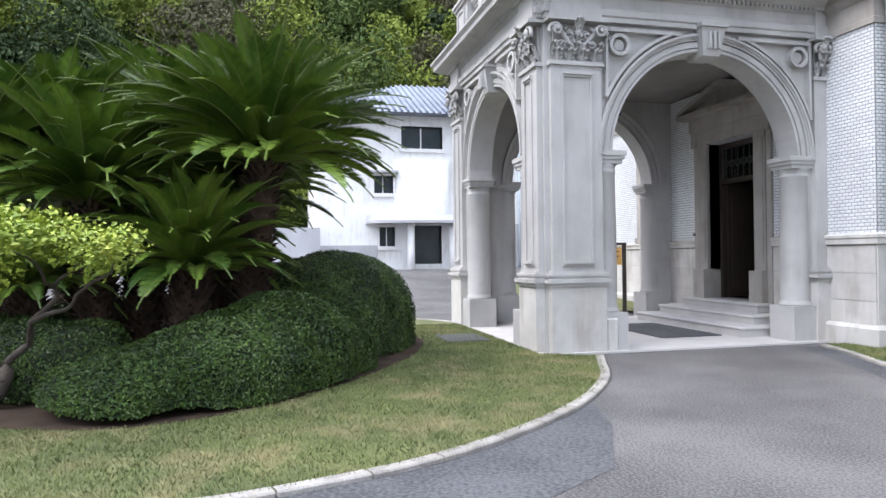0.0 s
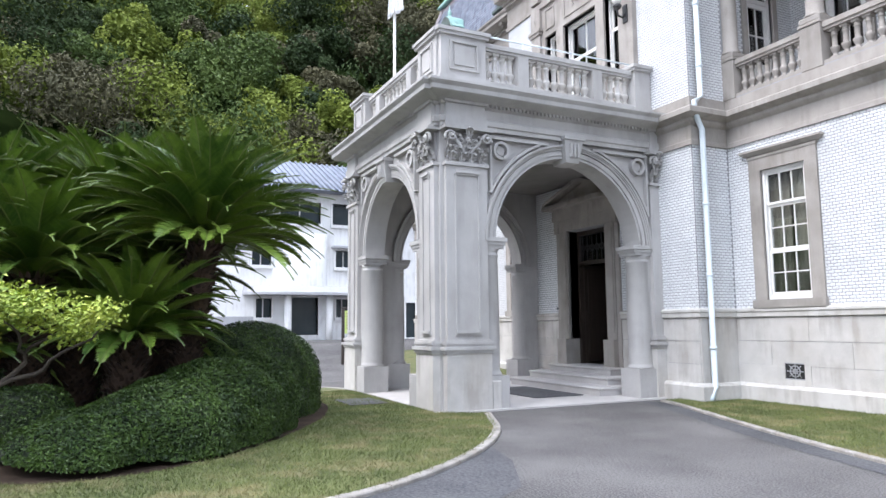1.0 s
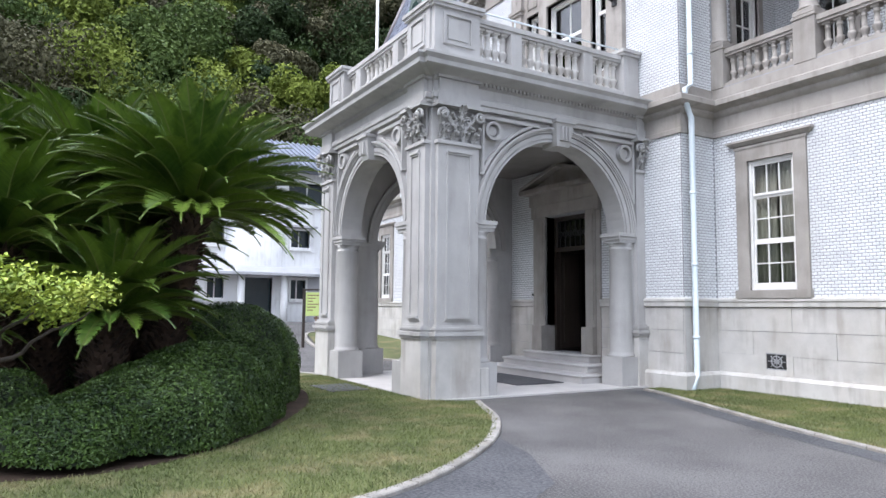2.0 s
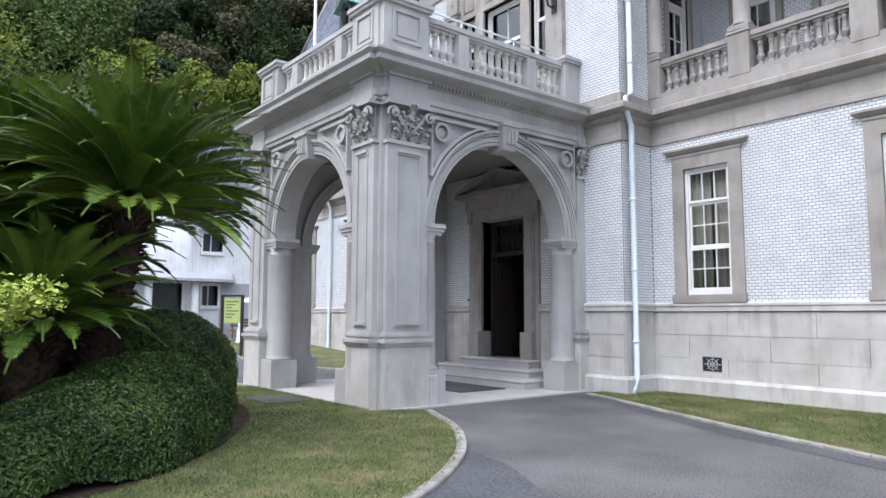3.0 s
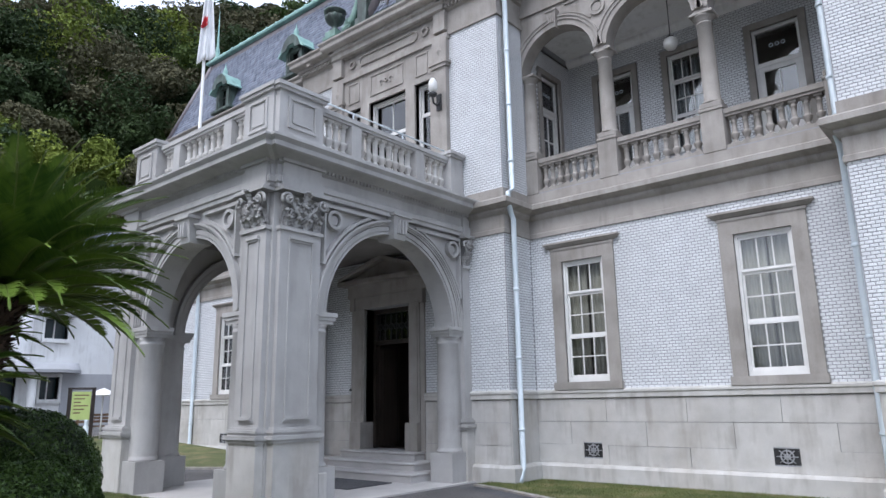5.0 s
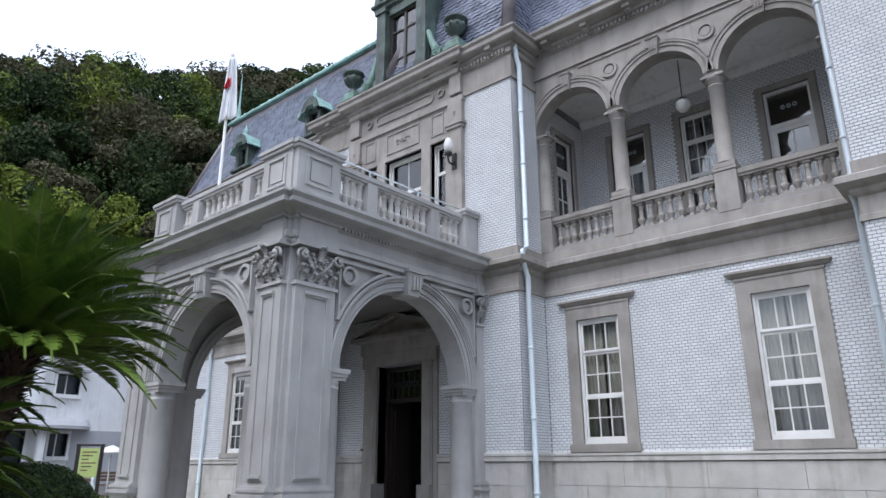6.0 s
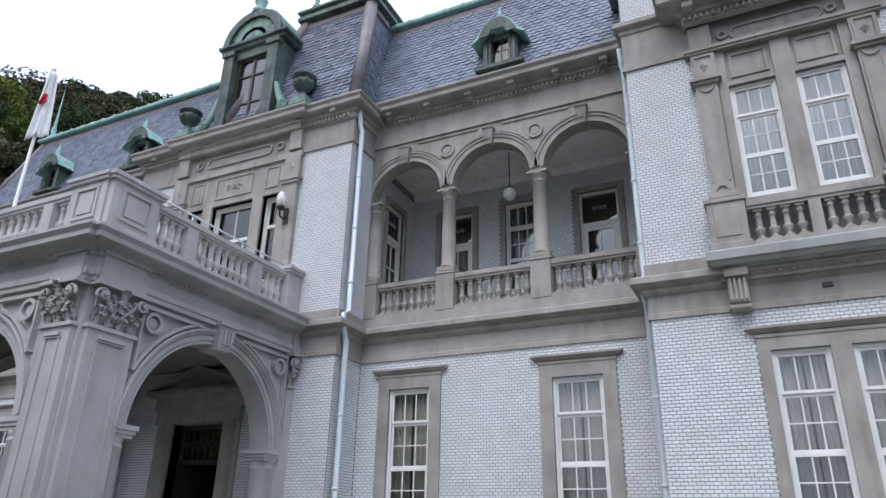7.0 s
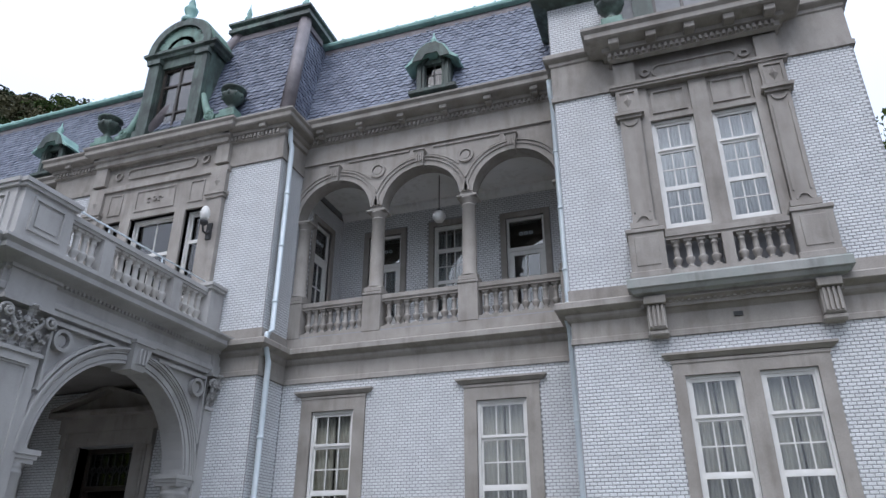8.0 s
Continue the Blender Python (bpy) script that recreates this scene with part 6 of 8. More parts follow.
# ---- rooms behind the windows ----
# simple boxes added behind the windows; their dimness is in the wall colour
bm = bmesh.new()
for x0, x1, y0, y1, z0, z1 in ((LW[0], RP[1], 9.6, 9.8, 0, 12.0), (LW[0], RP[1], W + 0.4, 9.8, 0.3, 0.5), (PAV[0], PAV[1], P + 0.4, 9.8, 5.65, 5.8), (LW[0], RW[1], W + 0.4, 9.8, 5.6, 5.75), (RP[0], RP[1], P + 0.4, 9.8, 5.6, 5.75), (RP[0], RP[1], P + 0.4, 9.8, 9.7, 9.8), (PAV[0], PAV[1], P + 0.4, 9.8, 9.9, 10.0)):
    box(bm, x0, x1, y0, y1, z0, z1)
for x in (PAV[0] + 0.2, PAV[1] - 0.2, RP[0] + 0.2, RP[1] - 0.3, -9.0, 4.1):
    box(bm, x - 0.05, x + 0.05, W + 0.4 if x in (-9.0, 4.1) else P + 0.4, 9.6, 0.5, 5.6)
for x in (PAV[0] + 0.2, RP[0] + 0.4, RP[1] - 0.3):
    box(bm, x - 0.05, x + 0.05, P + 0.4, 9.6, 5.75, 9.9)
structure("wall_rooms", bm, INTERIOR, "room walls added behind the windows, beige darkened for unlit rooms")
panel = thing("display_panel", (XC + 0.1, P + 2.2, 0.5), "display board with dark pictures inside the hall", "display")
bm = bmesh.new()
rbox(bm, XC - 0.35, XC + 0.3, P + 2.2, P + 2.3, 0.5, 2.0, 0.01)
part("board", bm, PLASTER, panel)
for z in (1.15, 1.55):
    bm = bmesh.new()
    box(bm, XC - 0.27, XC + 0.22, P + 2.18, P + 2.2, z, z + 0.32)
    part("picture", bm, IRON, panel)


# ---- loggia doors, window and lamp ----
def glazed(hole, m, axis, label, door=True):
    count[0] += 1
    u0, u1, z0, z1 = hole
    w = thing(("door_%d" if door else "window_%d") % (count[0] + 1), m((u0 + u1) / 2, 0, z0), label, "door" if door else "window", "loggia openings", "structure")
    bm = bmesh.new()
    for a, b in ((u0 - 0.14, u0), (u1, u1 + 0.14)):
        mbox(bm, m, a, b, -0.15, 0.05, z0, z1 + 0.14)
    mbox(bm, m, u0, u1, -0.15, 0.05, z1, z1 + 0.14)
    part("architrave", bm, STONE_WARM, w)
    if door:
        bm = bmesh.new()
        for q in ((u0, u0 + 0.06, z0, z1), (u1 - 0.06, u1, z0, z1)):
            mbox(bm, m, q[0], q[1], -0.14, -0.04, q[2], q[3])
        zt = z0 + (z1 - z0) * 0.74
        mbox(bm, m, u0 + 0.06, u1 - 0.06, -0.14, -0.04, zt - 0.05, zt + 0.05)
        mbox(bm, m, u0 + 0.06, u1 - 0.06, -0.14, -0.04, z1 - 0.07, z1)
        part("frame", bm, PAINT, w)
        bm = bmesh.new()
        a, b = u0 + 0.06, u1 - 0.06
        zm = z0 + (zt - z0) * 0.42
        for q in ((a, a + 0.1, z0, zt - 0.05), (b - 0.1, b, z0, zt - 0.05), (a + 0.1, b - 0.1, z0, zm), (a + 0.1, b - 0.1, zt - 0.15, zt - 0.05)):
            mbox(bm, m, q[0], q[1], -0.11, -0.06, q[2], q[3])
        c = (a + b) / 2
        mbox(bm, m, c - 0.012, c + 0.012, -0.1, -0.07, zm, zt - 0.15)
        zz = (zm + zt - 0.15) / 2
        mbox(bm, m, a + 0.1, b - 0.1, -0.099, -0.071, zz - 0.012, zz + 0.012)
        leaf_part = part("door_leaf", bm, PAINT, w, "white panelled leaf with glazed top")
        bm = bmesh.new()
        mbox(bm, m, a + 0.1, b - 0.1, -0.088, -0.082, zm, zt - 0.15)
        part("pane", bm, GLASS, leaf_part).visible_shadow = False
        bm = bmesh.new()
        mbox(bm, m, a, b, -0.088, -0.082, zt + 0.05, z1 - 0.07)
        part("transom_pane", bm, GLASS, w).visible_shadow = False
        bm = bmesh.new()
        for i in (-1, 0, 1):
            ring(bm, m, c + i * 0.12, (zt + z1) / 2, 0.03, 0.045, -0.08, -0.07, 0, 360, 10)
        part("etched_rings", bm, PIPE, w, "three small etched rings")
    else:
        sash(w, m, u0, u1, z0, z1, 0.08, LIGHTS, axis=axis)


glazed(LB[0], mb, "y", "white glazed loggia door with dark transom")
glazed(LB[1], mb, "y", "white loggia sash window", False)
glazed(LB[2], mb, "y", "white glazed loggia door with etched transom")
glazed(SD, ms, "x", "white glazed side door of the loggia")
curtain_pair(mb, LB[1][0], LB[1][1], 7.0, 9.3, 0.3, LACE, 0.45, "white curtain drawn aside in the loggia window")
pl = thing("pendant_lamp", (4.24, 7.0, 9.03), "white glass globe lamp hanging from the loggia ceiling", "pendant lamp")
bm = bmesh.new()
tube(bm, [(4.24, 7.0, 9.19), (4.24, 7.0, 10.15)], 0.012, 6)
lathe(bm, [(0.03, 0.12), (0.09, 0.13), (0.08, 0.17), (0.02, 0.2)], 12, (4.24, 7.0, 9.03))
part("rod", bm, IRON, pl)
bm = bmesh.new()
lathe(bm, [(0.03, -0.14), (0.1, -0.12), (0.15, -0.04), (0.16, 0.02), (0.13, 0.1), (0.08, 0.14)], 18, (4.24, 7.0, 9.03))
part("globe", bm, PAINT, pl)
pc = thing("porch_lantern", (XC + 0.3, 2.4, 4.3), "small dark lantern hanging in the porch", "lantern")
bm = bmesh.new()
tube(bm, [(XC, 2.4, 4.55), (XC, 2.4, 4.98)], 0.015, 6)
lathe(bm, [(0.03, 0.3), (0.2, 0.2), (0.19, 0.17), (0.15, 0.15), (0.13, -0.1), (0.08, -0.14), (0.02, -0.18)], 8, (XC, 2.4, 4.3), smooth=False)
part("body", bm, IRON, pc)


# cast iron grilles of the vents
for a, b, c, d in VENTS:
    g = thing("vent_grille", ((a + b) / 2, W - 0.03, c), "dark cast iron vent grille in the stone base", "vent", "vent grilles")
    bm = bmesh.new()
    m = front_map(W)
    mbox(bm, m, a, b, 0.008, 0.014, c, d)
    part("backing", bm, IRON, g)
    bm = bmesh.new()
    uc, zc = (a + b) / 2, (c + d) / 2
    mdisc(bm, m, uc, zc, 0.09, 0.11, 0.014, 0.03, 16)
    mdisc(bm, m, uc, zc, 0.035, 0.05, 0.014, 0.03, 12)
    for i in range(4):
        t = radians(45 * i)
        du, dz = math.cos(t), math.sin(t)
        p = [m(uc - 0.17 * du, 0.022, zc - 0.14 * dz), m(uc + 0.17 * du, 0.022, zc + 0.14 * dz)]
        tube(bm, p, 0.009, 5)
    for q in ((a, b, c, c + 0.02), (a, b, d - 0.02, d)):
        mbox(bm, m, q[0], q[1], 0.012, 0.032, q[2], q[3])
    part("grille", bm, MORTAR, g, "pierced grey grille")


# ---- ground ----
def rise(x, y):
    """The ground climbs gently towards the annex and the hill."""
    t = min(1.0, max(0.0, (-x - 9.0) / 11.0))
    s = 0.85 * t * t * (3 - 2 * t)
    return s


bm = bmesh.new()
xs = [-400, -160, -90, -60, -45, -36, -30] + [-28 + i * 1.0 for i in range(21)] + [-6, -4, 0, 6, 14, 30, 60, 160, 400]
ys = [-400, -160, -60, -30, -16, -8, -4, 0, 4, 8, 14, 30, 60, 160, 400]
grid = [[bm.verts.new((x, y, rise(x, y) - 0.0)) for y in ys] for x in xs]
for i in range(len(xs) - 1):
    for j in range(len(ys) - 1):
        bm.faces.new((grid[i][j], grid[i + 1][j], grid[i + 1][j + 1], grid[i][j + 1]))
structure("ground", bm, ASPHALT, "worn grey asphalt drive", "ground")


def spline(points, per=10, closed=False):
    out = []
    n = len(points)
    for i in range(n if closed else n - 1):
        p = [Vector((*(points[(i + k) % n] if closed else points[min(max(i + k, 0), n - 1)]), 0)) for k in (-1, 0, 1, 2)]
        for j in range(per):
            t = j / per
            out.append(0.5 * ((2 * p[1]) + (p[2] - p[0]) * t + (2 * p[0] - 5 * p[1] + 4 * p[2] - p[3]) * t * t + (3 * p[1] - 3 * p[2] + p[3] - p[0]) * t ** 3))
    if not closed:
        out.append(Vector((*points[-1], 0)))
    return out


# outer edge of the planted island, from the porch pier round to the far side
EDGE = [(0.62, 0.55), (1.10, 0.33), (2.25, -0.22), (3.4, -1.1), (4.3, -2.12), (4.85, -3.0), (5.14, -3.8), (5.3, -4.5), (5.27, -5.2), (5.08, -5.95), (4.5, -6.8), (3.4, -7.6), (1.6, -8.5), (-1.0, -8.9), (-4.0, -8.4), (-6.3, -6.6), (-7.3, -4.2), (-6.8, -1.8), (-5.4, -0.4), (-4.6, -0.16)]
edge = spline(EDGE, 8)
bm = bmesh.new()
inner = [bm.verts.new((v.x, v.y, 0.032)) for v in edge] + [bm.verts.new((0.15, -0.2, 0.032))]
f = bm.faces.new(inner)
bmesh.ops.triangulate(bm, faces=[f])
structure("lawn_island", bm, TURF, "patchy green lawn of the planted island", "lawn")


def kerb_line(name, pts, width, height, label):
    """Kerb stones laid along a curve; each stone is a piece of its own."""
    root = thing(name, (pts[0].x, pts[0].y, 0), label, "kerb", "", "structure")
    acc, seg = 0.0, [pts[0]]
    for a, b in zip(pts, pts[1:]):
        seg.append(b)
        acc += (b - a).length
        if acc > 0.55 or b is pts[-1]:
            bm = bmesh.new()
            rows = []
            g = 0.008
            for k, p in enumerate(seg):
                d = (seg[min(k + 1, len(seg) - 1)] - seg[max(k - 1, 0)]).normalized()
                nrm = Vector((-d.y, d.x, 0))
                q = p + d * (g if k == 0 else -g if k == len(seg) - 1 else 0)
                z = rise(p.x, p.y)
                rows.append([bm.verts.new((q + nrm * o).to_tuple()[:2] + (z + h,)) for o, h in ((-width / 2, -0.05), (-width / 2, height - 0.012), (-width / 2 + 0.012, height), (width / 2 - 0.012, height), (width / 2, height - 0.012), (width / 2, -0.05))])
            for a2, b2 in zip(rows, rows[1:]):
                for k in range(5):
                    bm.faces.new((a2[k], a2[k + 1], b2[k + 1], b2[k]))
            bm.faces.new(rows[0])
            bm.faces.new(rows[-1][::-1])
            part("kerb_stone", bm, KERB, root)
            acc, seg = 0.0, [b]
    return root


kerb_line("kerb_island", spline(EDGE, 6), 0.125, 0.045, "pale weathered kerb stones round the lawn island")

# lawn strip in front of the right wing, with its kerb
K2 = [(0.62, 4.42), (1.3, 4.2), (3.1, 3.42), (4.6, 2.80), (6.1, 2.28), (8.0, 1.7), (11.0, 1.1), (16, 0.6), (24, 0.4)]
e2 = spline(K2, 8)
bm = bmesh.new()
ring2 = [bm.verts.new((v.x, v.y, 0.032)) for v in e2] + [bm.verts.new(c) for c in ((24, 4.86, 0.032), (RP[1] + 0.15, 4.86, 0.032), (RP[0] - 0.14, 4.86, 0.032), (RP[0] - 0.14, W - 0.14, 0.032), (PAV[1] + 0.14, W - 0.14, 0.032), (PAV[1] + 0.14, 4.86, 0.032), (0.62, 4.86, 0.032))]
f = bm.faces.new(ring2)
bmesh.ops.triangulate(bm, faces=[f])
structure("lawn_wing", bm, TURF, "strip of green lawn along the wing", "lawn")
kerb_line("kerb_wing", spline(K2, 6), 0.11, 0.045, "pale kerb stones along the wing lawn")
# far lawn before the left wing
bm = bmesh.new()
c = [(-5.9, 4.86), (-5.9, W - 0.14), (LW[0], W - 0.14), (LW[0], 4.86), (-16, 4.8), (-15.2, 3.2), (-12, 2.5), (-8.5, 3.1), (-6.4, 4.2)]
f = bm.faces.new([bm.verts.new((x, y, rise(x, y) + 0.05)) for x, y in c])
bmesh.ops.triangulate(bm, faces=[f])
structure("lawn_far", bm, TURF, "green lawn before the far wing", "lawn")
kerb_line("kerb_far", spline([(-6.2, 4.4), (-6.4, 4.2), (-8.5, 3.1), (-12, 2.5), (-15.2, 3.2), (-16, 4.8)], 6), 0.13, 0.06, "pale kerb stones of the far lawn")

# newer asphalt along the kerbs
bm = bmesh.new()
inner_edge = spline([(3.1, -0.85), (3.4, -1.1), (4.3, -2.12), (4.85, -3.0), (5.14, -3.8), (5.3, -4.5)], 8)
f = bm.faces.new([bm.verts.new((p.x, p.y, 0.004)) for p in inner_edge] + [bm.verts.new((x, y, 0.004)) for x, y in ((5.7, -4.3), (5.95, -3.4), (5.8, -2.5), (5.3, -1.72), (4.2, -1.15))])
bmesh.ops.triangulate(bm, faces=[f])
structure("road_patch_island", bm, ASPHALT_NEW, "newer dark asphalt strip beside the kerb", "road")
bm = bmesh.new()
pts = spline(K2[:7], 8)
rows = []
for i, p in enumerate(pts):
    d = (pts[min(i + 1, len(pts) - 1)] - pts[max(i - 1, 0)]).normalized()
    rows.append((bm.verts.new((p.x, p.y, 0.004)), bm.verts.new((p.x + d.y * 0.42, p.y - d.x * 0.42, 0.004))))
for a, b in zip(rows, rows[1:]):
    bm.faces.new((a[0], b[0], b[1], a[1]))
structure("road_patch_wing", bm, ASPHALT_NEW, "newer dark asphalt strip beside the lawn kerb", "road")
drain = thing("drain_cover", (-2.1, -0.8, 0.07), "dark flat drain cover set in the lawn", "drain cover")
bm = bmesh.new()
rbox(bm, -2.6, -1.5, -1.15, -0.4, 0.02, 0.05, 0.006)
part("plate", bm, ASPHALT_NEW, drain)


# ---- plants ----
def spread(name, mat, verts, faces, parent, label="", kind="stuff"):
    o = place_of(parent) if parent else Vector((0, 0, 0))
    me = bpy.data.meshes.new(name)
    v = np.asarray(verts, dtype=float) - np.array(o)
    me.from_pydata(v.tolist(), [], faces)
    me.materials.append(mat)
    ob = new(name, me)
    ob.parent = parent
    return tagged(ob, label, "", "", kind)


def leaf_cards(rs, centres, normals, size, jitter, aspect=0.55):
    """Small diamond leaves, each near its normal with some scatter."""
    n = len(centres)
    nv = normals + rs.normal(0, jitter, (n, 3))
    nv /= np.linalg.norm(nv, axis=1)[:, None]
    ref = rs.normal(0, 1, (n, 3))
    a = np.cross(nv, ref)
    a /= np.linalg.norm(a, axis=1)[:, None]
    b = np.cross(nv, a)
    s = (size * rs.uniform(0.6, 1.3, n))[:, None]
    fold = nv * s * 0.22
    v = np.stack([centres - a * s * 0.5, centres - b * s * aspect * 0.5 + fold, centres + a * s * 0.5, centres + b * s * aspect * 0.5 + fold], axis=1).reshape(-1, 3)
    f = [(4 * i, 4 * i + 1, 4 * i + 2, 4 * i + 3) for i in range(n)]
    return v, f


def hedge(spine3, radius, label, count_leaves, seed, z0=0.05, wob=0.12):
    """A clipped hedge: a rounded body that follows its spine, covered with small leaves."""
    rs = np.random.RandomState(seed)
    pts = spline([q[:2] for q in spine3], 10)
    tall = [q[2] for q in spine3]
    root = thing("clipped_hedge", (pts[0].x, pts[0].y, z0), label, "hedge", "clipped hedges")
    n, k = len(pts), 22
    rows = []
    lens = [0.0]
    for a, b in zip(pts, pts[1:]):
        lens.append(lens[-1] + (b - a).length)
    total = lens[-1]
    bm = bmesh.new()
    grid_pts, grid_nrm = [], []
    steps = [(-radius + i * (total + 2 * radius) / 27) for i in range(28)]
    for s in steps:
        t = min(max(s, 0), total)
        i = max(j for j in range(n) if lens[j] <= t + 1e-6)
        i = min(i, n - 2)
        p = pts[i].lerp(pts[i + 1], (t - lens[i]) / max(1e-6, lens[i + 1] - lens[i]))
        d = (pts[i + 1] - pts[i]).normalized()
        over = (s - t) / radius
        hp = t / total * (len(tall) - 1)
        hi_ = min(int(hp), len(tall) - 2)
        height = tall[hi_] + (tall[hi_ + 1] - tall[hi_]) * (hp - hi_)
        p = p + d * (s - t)
        w = max(0.03, 1 - abs(over) ** 2.2) ** 0.55
        nrm = Vector((-d.y, d.x, 0))
        row, nr = [], []
        for j in range(k + 1):
            a = -0.12 + (math.pi + 0.24) * j / k
            ca, sa = math.cos(a), math.sin(a)
            sq = (abs(ca) ** 2.6 + abs(sa) ** 2.6) ** (-1 / 2.6)
            q = p + nrm * (ca * sq * radius * w) + Vector((0, 0, z0 + 0.12 + max(-0.12, sa * sq * (height - 0.12) * (0.25 + 0.75 * w))))
            q += Vector((0, 0, 1)) * wob * 0.5 * noise.noise(q * 1.3) + (nrm * ca + Vector((0, 0, sa))) * wob * noise.noise(q * 2.1 + Vector((3, 1, 7)))
            row.append(q)
            nr.append((nrm * ca / radius + Vector((0, 0, sa / height)) + d * over * 0.8 / radius).normalized())
        grid_pts.append(row)
        grid_nrm.append(nr)
    # solid body set just under the leaves, its dark colour read as shade
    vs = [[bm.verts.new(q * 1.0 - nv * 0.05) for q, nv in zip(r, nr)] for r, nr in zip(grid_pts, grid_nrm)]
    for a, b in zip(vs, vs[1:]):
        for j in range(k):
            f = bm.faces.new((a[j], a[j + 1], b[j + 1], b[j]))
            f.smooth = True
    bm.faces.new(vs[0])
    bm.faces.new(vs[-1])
    part("core", bm, HEDGE_CORE, root, "solid core coloured dark as shade between the leaves")
    G = np.array([[tuple(q) for q in r] for r in grid_pts])
    N = np.array([[tuple(q) for q in r] for r in grid_nrm])
    # leaves laid evenly by patch area
    A = np.linalg.norm(np.cross(G[1:, :-1] - G[:-1, :-1], G[:-1, 1:] - G[:-1, :-1]), axis=2).ravel()
    pick = rs.choice(len(A), count_leaves, p=A / A.sum())
    ii, jj = pick // k, pick % k
    u, v = rs.rand(count_leaves, 1), rs.rand(count_leaves, 1)
    c = G[ii, jj] * (1 - u) * (1 - v) + G[ii + 1, jj] * u * (1 - v) + G[ii, jj + 1] * (1 - u) * v + G[ii + 1, jj + 1] * u * v
    nn = N[ii, jj]
    c = c + nn * rs.uniform(-0.05, 0.02, (count_leaves, 1))
    ve, fa = leaf_cards(rs, c, nn, 0.044, 0.45)
    spread("leaves", HEDGE_LEAF, ve, fa, root, "small dark green clipped leaves")
    return root


hedge([(2.32, -5.4, 0.56), (1.95, -4.6, 0.84), (1.36, -4.04, 1.02), (0.6, -3.55, 1.06)], 0.84, "rounded dark green clipped hedge at the lawn's edge", 52000, 1)
hedge([(-0.4, -3.5, 1.45), (-0.95, -3.0, 1.5), (-1.6, -2.6, 1.42)], 0.85, "rounded taller clipped hedge behind the front one", 28000, 2)
hedge([(1.0, -7.0, 0.7), (0.3, -6.7, 0.85), (-0.6, -6.2, 0.9), (-1.0, -5.4, 0.9)], 0.85, "low dark clipped hedge under the cycads", 14000, 3)
hedge([(1.15, -7.5, 0.85), (1.25, -6.8, 0.85), (1.5, -6.1, 0.75)], 0.6, "low clipped hedge behind the maple", 12000, 4)
# bare soil under the hedges
bm = bmesh.new()
loop = spline([(3.1, -6.0), (3.2, -5.1), (2.78, -4.25), (1.75, -3.25), (0.62, -2.5), (-0.5, -1.92), (-2.2, -1.5), (-3.2, -2.2), (-3.0, -4.5), (-2.4, -7.0), (0.5, -7.9), (2.2, -7.3)], 6, True)
f = bm.faces.new([bm.verts.new((p.x, p.y, 0.038)) for p in loop])
bmesh.ops.triangulate(bm, faces=[f])
structure("ground_bed", bm, SOIL, "bare brown soil of the planting bed", "ground")


# ---- cycads ----
def frond_mesh(length, droop, seed):
    rs = random.Random(seed)
    bm = bmesh.new()
    n = 15
    pts = []
    for i in range(n + 1):
        t = i / n
        a = droop * t ** 1.4
        pts.append((t, Vector((0, 0, 0)) if i == 0 else pts[-1][1] + Vector((math.cos(a), 0, math.sin(-a))) * (length / n)))
    tube(bm, [p for _, p in pts], [0.014 * (1 - 0.8 * t) + 0.002 for t, _ in pts], 4)
    me0 = len(bm.faces)
    m = 92
    for i in range(m):
        t = 0.10 + 0.89 * i / m
        k = min(n - 1, int(t * n))
        p = pts[k][1].lerp(pts[k + 1][1], t * n - k)
        d = (pts[k + 1][1] - pts[k][1]).normalized()
        up = Vector((-d.z, 0, d.x)) if d.x >= 0 else Vector((d.z, 0, -d.x))
        ll = length * 0.150 * (math.sin(min(1, 0.12 + t * 1.02) * math.pi) ** 0.55) * rs.uniform(0.9, 1.08) + 0.02
        for s in (-1, 1):
            side = Vector((0, s, 0))
            way = (side * 0.78 + d * (0.45 + 0.4 * t) + up * 0.34).normalized()
            tip = p + way * ll - Vector((0, 0, 0.05 * ll))
            mid = p + way * ll * 0.5 + up * 0.012 * 0.6
            w = d * 0.0098
            a, b, c, e = bm.verts.new(p - w * 0.7), bm.verts.new(p + w * 0.7), bm.verts.new(mid + w), bm.verts.new(mid - w)
            g = bm.verts.new(tip)
            bm.faces.new((a, b, c, e))
            bm.faces.new((e, c, g))
    me = bpy.data.meshes.new("frond")
    bm.to_mesh(me)
    bm.free()
    me.materials.append(FROND)
    me.materials.append(RACHIS)
    for i, poly in enumerate(me.polygons):
        if i < me0:
            poly.material_index = 1
    return me


FRONDS = {}


